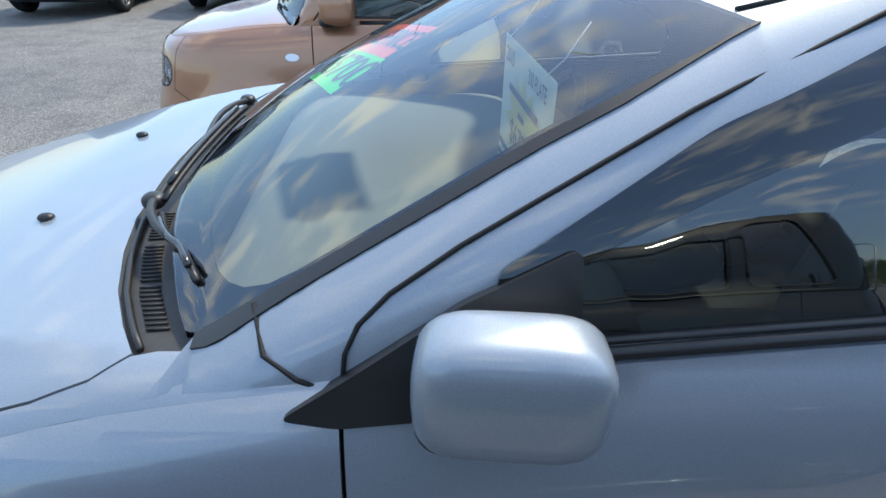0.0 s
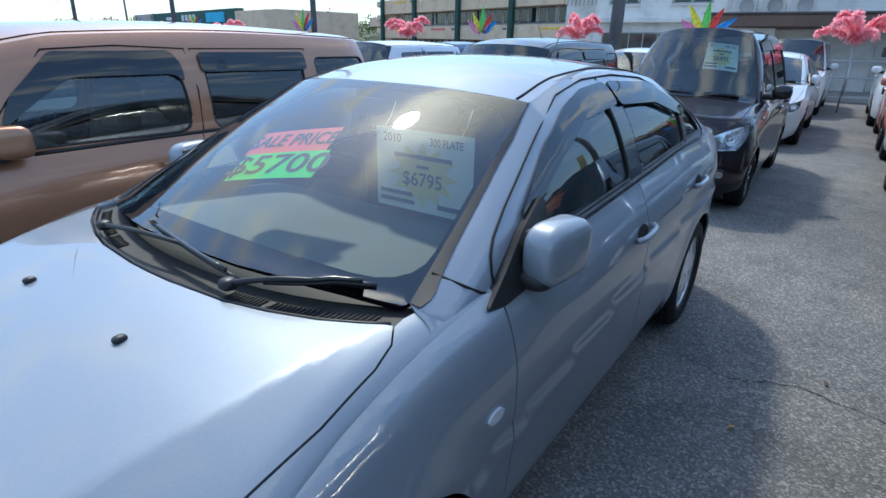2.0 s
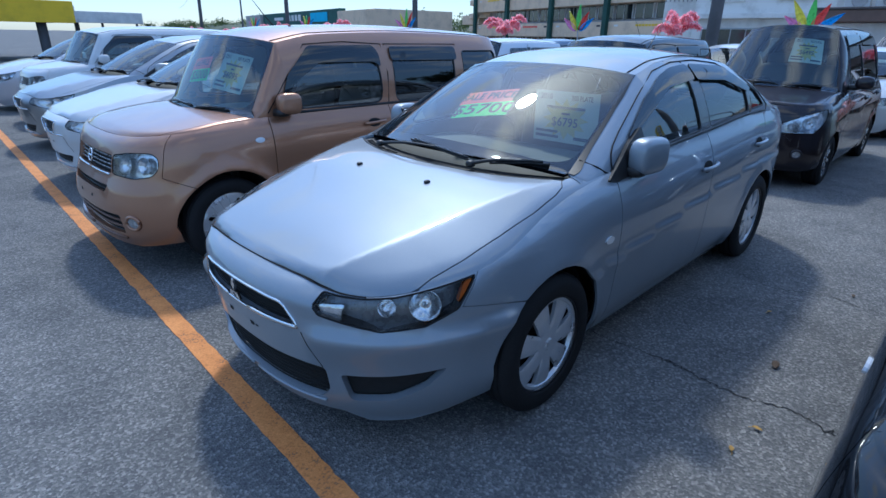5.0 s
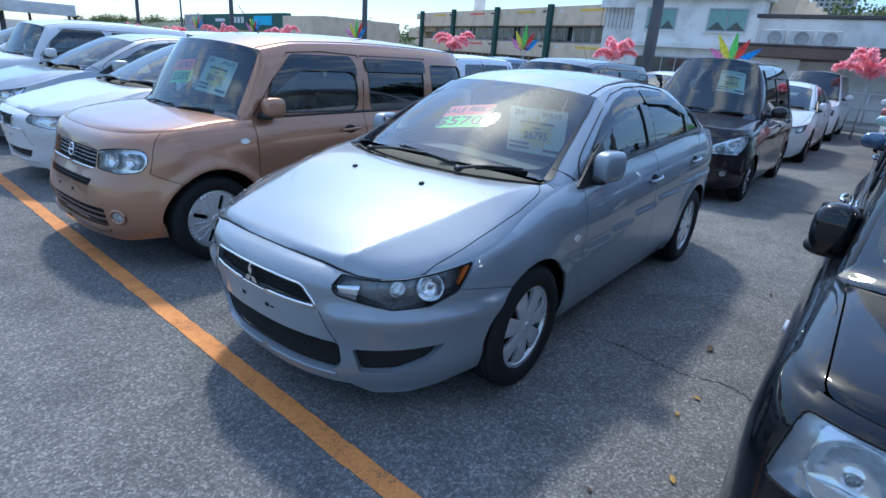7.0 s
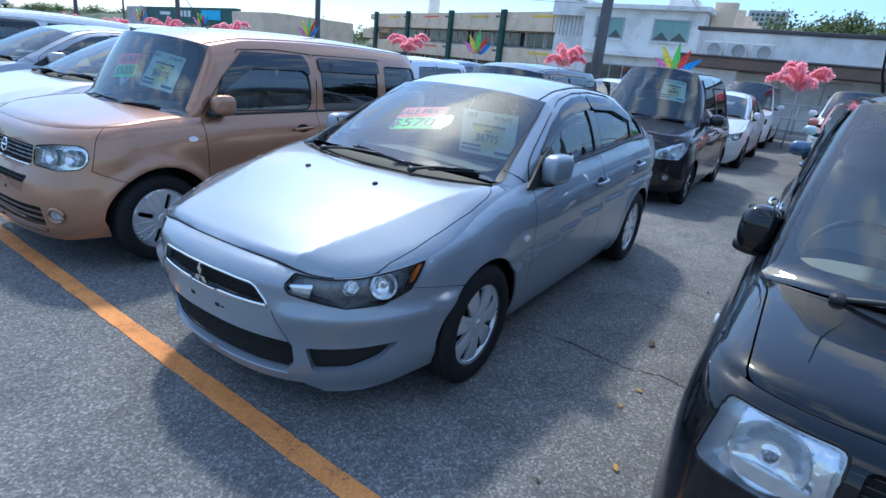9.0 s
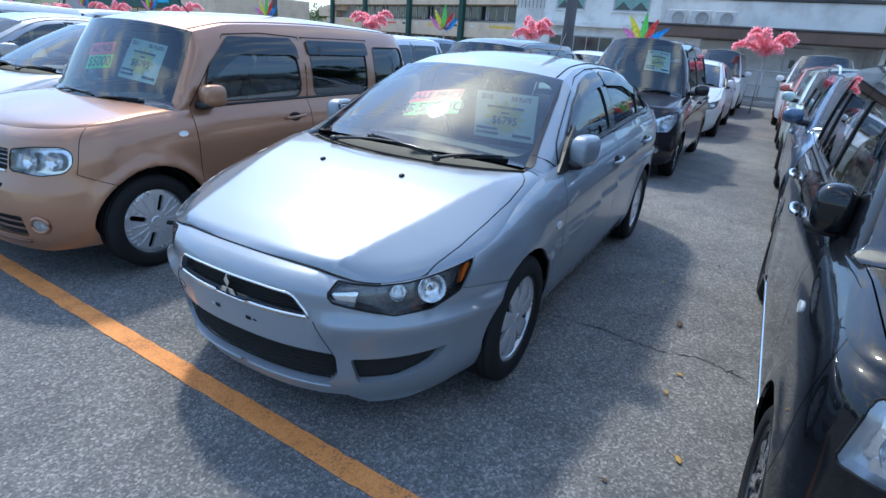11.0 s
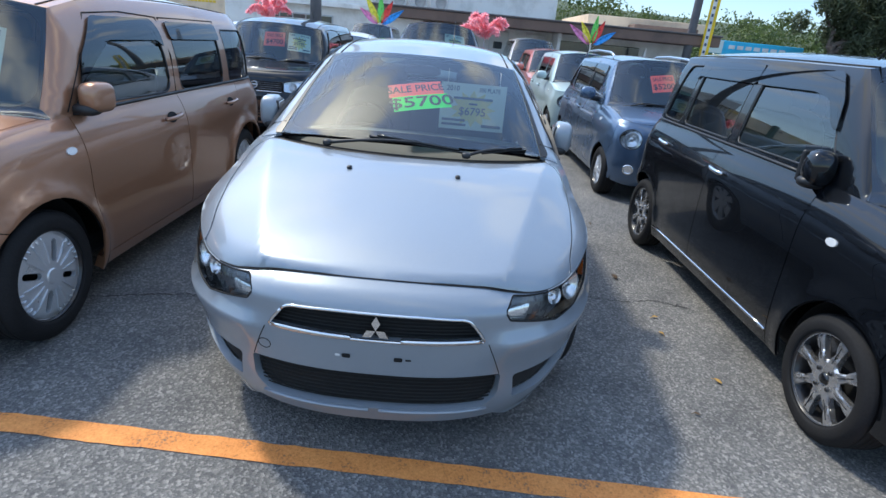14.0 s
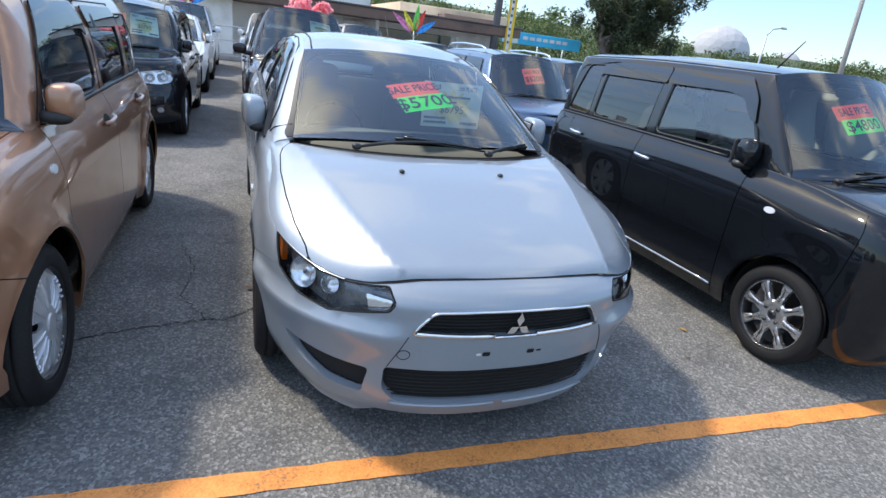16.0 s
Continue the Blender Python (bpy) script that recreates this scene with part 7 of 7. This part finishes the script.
for i in range(5):
    house_window(house, 34.5, 2.7 + 0.0 * i, 3.5, 3.2, 4.2) if i == 0 else None
    tube("downpipe", [(34.42 + 0.0, 4.6 - 0.35 * i, -0.5), (34.42, 4.6 - 0.35 * i, 4.5)], 0.045, M["steel"], house)
slab("roof_box", (35, 6.0, 5.62), (37, 7.5, 6.3), M["wall_white"], house)
slab("left_annex", (34.0, 11.9, -0.5), (44, 14.2, 5.9), M["wall_white"], house)
slab("balcony", (33.4, 12.0, 4.9), (34.0, 14.3, 5.9), M["wall_white"], house)
for i in range(9):
    tube("balustrade", [(33.5, 12.1 + 0.26 * i, 3.7), (33.5, 12.1 + 0.26 * i, 4.9)], 0.02, M["dark_pole"], house)

# long beige block with green columns, set obliquely
P0, P1 = Vector((44.5, 16.0, 0)), Vector((61.7, 58.0, 0))
ux = (P1 - P0).normalized()
beige = thing("beige_school_block", "long two-storey beige block with dark green columns", "building", Matrix.Translation(P0) @ Matrix.Rotation(math.atan2(ux.y, ux.x) - math.pi / 2, 4, "Z"))
LEN = (P1 - P0).length


def bslab(name, lo, hi, mat, label="", bevel=0.02):
    return box(name, lo, hi, mat, beige, label, bevel, 1)


# recessed core darker than the beige bands: gallery shade put into its grey
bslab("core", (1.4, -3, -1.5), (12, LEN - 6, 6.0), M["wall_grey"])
for z0, z1 in ((4.66, 6.35), (1.70, 3.10)):
    bslab("parapet", (0, -3, z0), (0.25, LEN - 6.0, z1), M["wall_beige"])
    bslab("floor_slab", (0.2, -3, z0 - 0.02), (1.6, LEN - 6.0, z0 + 0.2), M["wall_beige"])
bslab("roof", (0.1, -3, 6.1), (12, LEN - 6, 6.3), M["wall_beige"])
cols = [LEN * q for q in (0.02, 0.245, 0.45, 0.665, 0.86)]
for u in cols:
    bslab("column", (-0.35, u - 0.32, -1.5), (0.05, u + 0.32, 6.55), M["column_green"])
for zc in (5.95, 2.75):
    for a, b in zip(cols, cols[1:]):
        for q, w, mt in ((0.12, 0.7, "roof_dark"), (0.45, 3.2, "foil_red" if a > 20 and a < 26 else "sign_yellow"), (0.86, 0.7, "sign_white")):
            yc = a + (b - a) * q
            n = 1 if w < 1 else 8
            for i in range(n):
                w1 = w / n * 0.8
                yy = yc - w / 2 + w * (i + 0.5) / n
                bslab("vent_block", (-0.02, yy - w1 / 2, zc - 0.10), (0.02, yy + w1 / 2, zc + 0.08), M["roof_dark"] if mt == "roof_dark" else M[mt], "", 0.004)
for z0, z1 in ((3.35, 4.6), (0.2, 1.65)):
    for i in range(14):
        y = -1.5 + i * (LEN - 8) / 14
        wn_ = bslab("window", (1.32, y, z0), (1.42, y + 2.3, z1), M["pane"])
        for q in (0, 0.5, 1):
            box("mullion", (1.28, y + 2.3 * q - 0.04, z0), (1.40, y + 2.3 * q + 0.04, z1), M["sign_white"], wn_, "", 0.01, 1)
bslab("curved_end", (0.6, LEN - 6, 3.2), (11, LEN - 0.5, 4.4), M["wall_beige"])
bslab("end_wall", (2.2, LEN - 6, -1.5), (11, LEN - 2, 6.25), M["wall_beige"])
for z in (2.9, 4.5, 6.2):
    v, f = lathe([(0.0, -0.12), (3.4, -0.12), (3.4, 0.5), (0.0, 0.5)], 30)
    mt = Matrix.Translation((3.4, LEN - 5, z - 0.4)) @ Matrix.Rotation(radians(90), 4, "X")
    mesh_part("curved_balcony", [mt @ Vector((a, b, c)) for a, b, c in v], f, M["wall_beige"], beige, "", False)
v, f = lathe([(0.0, 0), (0.75, 0), (0.75, 2.4), (0.0, 2.4)], 20)
tank = mesh_part("water_tank", [Vector((4.5 + a, LEN * 0.70 + c, 6.3 + b)) for a, b, c in v], f, M["wall_white"], beige, "", False)
tube("mast", [(3.0, 6.0, 6.3), (3.0, 6.0, 9.0)], 0.09, M["steel"], beige)

# shop with a green fascia far to the side
Q0, Q1 = Vector((36.0, 46.0, 0)), Vector((48.0, 96.0, 0))
uq = (Q1 - Q0).normalized()
shop = thing("green_fascia_shop", "long low building with a dark green fascia", "building", Matrix.Translation(Q0) @ Matrix.Rotation(math.atan2(uq.y, uq.x) - math.pi / 2, 4, "Z"))
SL = (Q1 - Q0).length
box("wall", (0.5, 0, -1.5), (10, SL, 4.1), M["wall_beige"], shop, "", 0.02, 1)
box("fascia", (-0.1, 8.0, 2.45), (0.6, SL - 6, 4.35), M["fascia_green"], shop, "dark green fascia with pale lettering", 0.02, 1)
box("side_stair", (-0.5, 0.0, 1.8), (0.6, 7.8, 4.0), M["wall_beige"], shop, "", 0.02, 1)
for i in range(4):
    box("sign_bar", (-0.14, 22.0 + 1.5 * i, 3.2), (-0.09, 23.0 + 1.5 * i, 3.95), M["sign_white"], shop, "", 0.005, 1)
box("sign_bar", (-0.14, 30.0, 3.35), (-0.09, 34.5, 3.75), M["sign_white"], shop, "", 0.005, 1)
box("sign_panel", (-0.16, 12.0, 3.0), (-0.09, 18.0, 4.05), M["cyan"], shop, "pale blue sign panel", 0.005, 1)
for i in range(10):
    w_ = box("shop_window", (0.42, 8.5 + 3.0 * i, 0.3), (0.52, 11.0 + 3.0 * i, 2.3), M["pane"], shop, "", 0.01, 1)
box("grey_shed", (-0.6, SL - 10.5, -1), (3.5, SL - 1, 4.3), M["wall_grey"], shop, "", 0.02, 1)

# filling station canopy
gas = thing("filling_station_canopy", "white and yellow filling station canopy on posts", "canopy", pose(6.7, 34.0, 0))
box("roof", (-9.0, 0.06, 2.0), (0.0, 8.0, 2.6), M["roof_dark"], gas, "dark canopy underside", 0.03, 1)
box("yellow_band", (-9.05, 0.0, 1.88), (0.02, 0.06, 2.95), M["sign_yellow"], gas, "", 0.02, 1)
side = box("white_band", (0.0, 0.0, 1.92), (0.06, 8.0, 2.75), M["sign_white"], gas, "", 0.02, 1)
box("lean_to_roof", (0.06, 0.3, 2.0), (3.4, 6.0, 2.12), M["wall_grey"], gas, "", 0.02, 1)
box("lean_to_fascia", (0.06, 0.24, 1.92), (3.45, 0.30, 2.5), M["sign_white"], gas, "", 0.02, 1)
for x, y, r in ((-1.4, 0.9, 0.24), (0.3, 1.2, 0.12), (3.2, 0.6, 0.07), (2.6, 5.0, 0.07), (-6.0, 4.0, 0.2)):
    tube("post", [(x, y, -0.2), (x, y, 2.05)], r, M["dark_pole"], gas)

# far tower, domes
tower = thing("apartment_tower", "pale far apartment tower with rows of windows", "building", pose(200, 20.2, 0))
box("body", (0, -5.2, 0), (10, 5.2, 24.5), M["tower"], tower, "", 0.05, 1)
for i in range(7):
    for j in range(9):
        box("window", (-0.08, -4.6 + 1.35 * i, 12.5 + 1.3 * j), (0.05, -3.8 + 1.35 * i, 13.3 + 1.3 * j), M["pane"], tower, "", 0.01, 1)
for x, y, r, zt in ((150, -149.0, 9.8, 18.9), (150, -180.5, 5.0, 14.1)):
    bm = bmesh.new()
    bmesh.ops.create_icosphere(bm, subdivisions=3, radius=r)
    bmesh.ops.translate(bm, vec=(0, 0, zt - r), verts=bm.verts)
    d = part("radar_dome", bm, M["dome"])
    d.matrix_world = pose(x, y, 0)
    tagged(d, "white faceted dome above the far woods", "dome", "far domes")


# ---- poles, wires, signs ----
def pole(at, h, r, mat, label, lean=(0, 0), arms=0):
    ob = tube("utility_pole", [(0, 0, -0.5), (lean[0] * 0.5, lean[1] * 0.5, h / 2), (lean[0], lean[1], h)], r, mat, None, "", 14, r * 0.7)
    ob.matrix_world = pose(*at)
    tagged(ob, label, "pole", "utility poles")
    for i in range(arms):
        tube("crossarm", [(lean[0], lean[1] - 0.8, h - 0.4 - 0.6 * i), (lean[0], lean[1] + 0.8, h - 0.4 - 0.6 * i)], 0.05, M["steel"], ob)
        for y in (-0.7, 0, 0.7):
            tube("insulator", [(lean[0], lean[1] + y, h - 0.4 - 0.6 * i), (lean[0], lean[1] + y, h - 0.22 - 0.6 * i)], 0.04, M["sign_white"], ob)
    return ob


pole((13.9, 3.75, 0), 8.5, 0.17, M["dark_pole"], "dark steel utility pole among the cars")
pole((20.0, 21.8, 0), 9.0, 0.16, M["dark_pole"], "dark utility pole at the back of the lot", (0, 0), 2)
pole((20.0, 35.1, 0), 9.0, 0.16, M["dark_pole"], "dark utility pole at the back of the lot", (0, 0), 2)
pole((20.0, 49.7, 0), 9.0, 0.16, M["dark_pole"], "dark utility pole at the back of the lot", (0.2, 0), 2)
pole((22.0, -10.0, 0), 8.0, 0.19, M["dark_pole"], "dark pole beside the yellow sign")
pole((18.0, -27.5, 0), 8.0, 0.13, M["pole"], "leaning concrete utility pole", (0.3, 0.2), 1)
pole((30.0, 62.0, 0), 6.0, 0.12, M["dark_pole"], "dark utility pole far off", (0, 0), 1)


def wire(a, b, sag, name="overhead_wire"):
    a, b = Vector(a), Vector(b)
    ob = tube(name, [a.lerp(b, i / 12) - Vector((0, 0, sag * 4 * (i / 12) * (1 - i / 12))) for i in range(13)], 0.014, M["dark_pole"], None, "", 5)
    tagged(ob, "thin black overhead cable between poles", "cable", "overhead cables")


for z in (8.5, 7.9, 5.6):
    wire((20, 21.8, z), (20, 35.1, z), 0.3)
    wire((20, 35.1, z), (20, 49.7, z), 0.35)
    wire((20, 49.7, z), (30, 80.0, z - 1), 0.5)
    wire((20, 21.8, z), (33, 11.5, 5.6), 0.4)
wire((13.9, 3.75, 8.0), (20, 21.8, 8.4), 0.4)
wire((13.9, 3.75, 7.2), (33.2, 5.2, 5.4), 0.5)
wire((13.9, 3.75, 7.8), (22.0, -10.0, 7.6), 0.4)

lamp = thing("street_lamp", "grey street lamp with a curved arm", "street lamp", pose(35, -40.6, 0))
tube("post", [(0, 0, 0), (0, 0, 5.6)], 0.10, M["steel"], lamp, "", 10, 0.07)
tube("arm", [(0, 0, 5.6), (0, -0.5, 6.1), (0, -1.4, 6.3)], 0.05, M["steel"], lamp)
pillow("head", (0, -1.6, 6.3), (0.14, 0.38, 0.09), M["steel"], lamp)

sign = thing("pole_sign", "tall narrow yellow and white pole sign", "sign", pose(21.7, -10.75, 0))
box("panel", (-0.08, 0.02, 1.6), (0.1, 0.34, 4.8), M["sign_yellow"], sign, "", 0.02, 1)
box("white_face", (-0.10, 0.16, 1.7), (-0.07, 0.31, 4.7), M["sign_white"], sign, "", 0.005, 1)
for i in range(9):
    box("text_bar", (-0.115, 0.19, 1.95 + 0.28 * i), (-0.095, 0.28, 2.06 + 0.28 * i), M["blue_ink"], sign, "", 0.003, 1)
tube("post", [(0, 0.2, 0), (0, 0.2, 1.7)], 0.06, M["steel"], sign)
cyan = thing("blue_billboard", "bright blue billboard with unreadable white lettering", "sign", pose(28, -15.6, 0, 0, 0, 4))
box("panel", (-0.06, -2.9, 2.12), (0.06, 2.6, 2.78), M["cyan"], cyan, "", 0.02, 1)
box("pale_panel", (-0.08, 1.5, 2.14), (-0.05, 2.55, 2.76), M["mint"], cyan, "", 0.005, 1)
for i in range(7):
    box("text_bar", (-0.085, -1.9 + 0.46 * i, 2.40), (-0.06, -1.57 + 0.46 * i, 2.58), M["sign_white"], cyan, "", 0.003, 1)
for y in (-1.8, 0, 1.8):
    tube("post", [(0.1, y, 0), (0.1, y, 2.4)], 0.05, M["steel"], cyan)


# ---- trees ----
def leaves(name, clumps, per, size, mat, parent=None, long=1.0, seed=1, label=""):
    """Many small leaf blades gathered in clumps (x, y, z, rx, ry, rz)."""
    rng = np.random.RandomState(seed)
    cs = np.array(clumps, float)
    k = len(cs)
    d = rng.normal(0, 1, (k * per, 3))
    d /= np.linalg.norm(d, axis=1)[:, None]
    r = rng.rand(k * per, 1)**0.45
    c = np.repeat(cs, per, 0)
    wob = 1 + 0.25 * np.sin(d[:, :1] * 7 + c[:, :1]) * np.cos(d[:, 1:2] * 6 + c[:, 1:2])
    p = c[:, :3] + d * r * c[:, 3:] * wob
    nrm = d + rng.normal(0, 0.6, d.shape)
    nrm /= np.linalg.norm(nrm, axis=1)[:, None]
    a = np.cross(nrm, rng.normal(0, 1, d.shape))
    a /= np.linalg.norm(a, axis=1)[:, None]
    b = np.cross(nrm, a)
    s = size * rng.uniform(0.6, 1.4, (len(p), 1))
    v = np.stack([p - a * s * long, p - b * s * 0.45, p + a * s * long, p + b * s * 0.45], 1).reshape(-1, 3)
    n = len(p)
    me = bpy.data.meshes.new(name)
    me.vertices.add(4 * n)
    me.vertices.foreach_set("co", v.ravel())
    me.loops.add(4 * n)
    me.loops.foreach_set("vertex_index", np.arange(4 * n))
    me.polygons.add(n)
    me.polygons.foreach_set("loop_start", np.arange(0, 4 * n, 4))
    me.update(calc_edges=True)
    me.materials.append(mat)
    ob = new(name, me)
    if parent is not None:
        ob.parent = parent
    if label:
        tagged(ob, label, "woods", kind="stuff")
    return ob


rng = random.Random(9)
# wooded ridge behind everything: a rolling ground and its crowns
ridge_z = Curve((-260, 9.5), (-184, 10.0), (-130, 7.5), (-111, 8.5), (-65, 9.5), (-30, 10.0), (-1, 13.0), (20, 10.0), (60, 6.0), (120, 5.0), (180, 5.5), (235, 7.0), (300, 6.0), (420, 5.0))
verts, faces = [], []
yy = list(range(-320, 440, 10))
for i, y in enumerate(yy):
    h = float(ridge_z(y))
    for dx, hz in ((-14, -0.3), (0, h * 0.6), (25, h), (60, h * 0.4), (90, -1)):
        verts.append((112 + dx + 0.06 * abs(y), y, hz * 1.2))
    if i:
        faces += [((i - 1) * 5 + j, (i - 1) * 5 + j + 1, i * 5 + j + 1, i * 5 + j) for j in range(4)]
tagged(mesh_part("far_hill", verts, faces, M["hill"]), "low green wooded ridge on the horizon", "hill", kind="structure")
cl = []
for y in np.arange(-300, 400, 4.5):
    h = 1.2 * float(ridge_z(y))
    for q in range(2):
        r = rng.uniform(2.6, 4.6)
        cl.append((112 + rng.uniform(-8, 26) + 0.06 * abs(y), y + rng.uniform(-2, 2), max(1.5, h - r * rng.uniform(0.3, 1.1)), r, r, r * 0.8))
leaves("far_woods", cl, 200, 0.42, M["wood_leaf"], None, 1.0, 3, "dense green woods along the far ridge")
cl = [(46 + rng.uniform(-2, 6), y + rng.uniform(-1, 1), rng.uniform(1.8, 3.8), 2.2, 2.0, 1.9) for y in np.arange(-40, -9, 1.5)]
leaves("roadside_woods", cl, 600, 0.16, M["leaf"], None, 1.0, 4, "green bushy trees behind the low building")
cl = [(62 + rng.uniform(-2, 6), y, rng.uniform(1.0, 3.2), 2.8, 2.4, 2.3) for y in np.arange(62, 82, 1.8)]
leaves("roadside_woods", cl, 560, 0.18, M["leaf"], None, 1.0, 5, "dark green trees between two buildings")
cl = [(60 + rng.uniform(-4, 8), y + rng.uniform(-1, 1), rng.uniform(1.5, 3.0), 3.0, 2.4, 2.2) for y in np.arange(-75, -42, 2.2)]
leaves("roadside_woods", cl, 480, 0.19, M["wood_leaf"], None, 1.0, 6, "yellowish green scrub below the domes")


def branch(root, a, b, r0, r1, wob, seed, n=8):
    rg = random.Random(seed)
    a, b = Vector(a), Vector(b)
    pts = [a.lerp(b, i / n) + Vector((rg.gauss(0, wob), rg.gauss(0, wob), rg.gauss(0, wob * 0.5))) * (0 if i in (0,) else 1) for i in range(n + 1)]
    tube("limb", pts, r0, M["bark"], root, "", 10, r1)
    return pts


tree = thing("casuarina_tree", "dark casuarina tree with a gnarled grey trunk", "tree", pose(26, -20.2, 0))
tr = branch(tree, (0, 0.6, -0.1), (0, 1.6, 2.9), 0.34, 0.24, 0.10, 1)
cl = []
for i, (end, r) in enumerate((((0.3, 2.6, 6.2), 0.16), ((-0.2, 0.2, 4.2), 0.15), ((0.2, -0.8, 5.6), 0.15), ((0.4, -2.4, 4.6), 0.12), ((-0.3, 1.4, 6.8), 0.14), ((0.2, -1.6, 6.6), 0.12), ((0, -3.2, 5.6), 0.10))):
    pts = branch(tree, tr[5 + i % 4], end, r, 0.03, 0.14, 11 + i)
    for q in range(9):
        p = pts[3 + q % 6]
        cl.append((p.x + rng.gauss(0, 0.6), p.y + rng.gauss(0, 0.6), p.z + rng.gauss(0.0, 0.5), 0.55, 0.55, 0.6))
for q in range(26):
    cl.append((rng.gauss(0.3, 0.7), rng.uniform(-3.6, 1.2), rng.uniform(2.4, 6.6), 0.6, 0.6, 0.7))
leaves("crown", cl, 260, 0.075, M["needle"], tree, 2.2, 7)

palm = thing("palm_tree", "far palm tree with a ragged crown", "tree", pose(58, 176, 0))
tube("trunk", [(0, 0, -1), (0.1, 0.1, 2.5)], 0.35, M["bark"], palm, "", 10, 0.25)
for i in range(14):
    a = 2 * math.pi * i / 14
    vs, fs = [], []
    for j in range(7):
        u = j / 6
        c = Vector((math.cos(a) * 2.4 * u, math.sin(a) * 2.4 * u, 2.5 + 1.3 * math.sin(2.6 * u) - 0.4 * u))
        sd = Vector((-math.sin(a), math.cos(a), 0)) * 0.35 * (1 - u * 0.8)
        vs += [c - sd, c + sd]
        if j:
            fs.append((2 * j - 2, 2 * j - 1, 2 * j + 1, 2 * j))
    mesh_part("frond", vs, fs, M["needle"], palm, "", False)
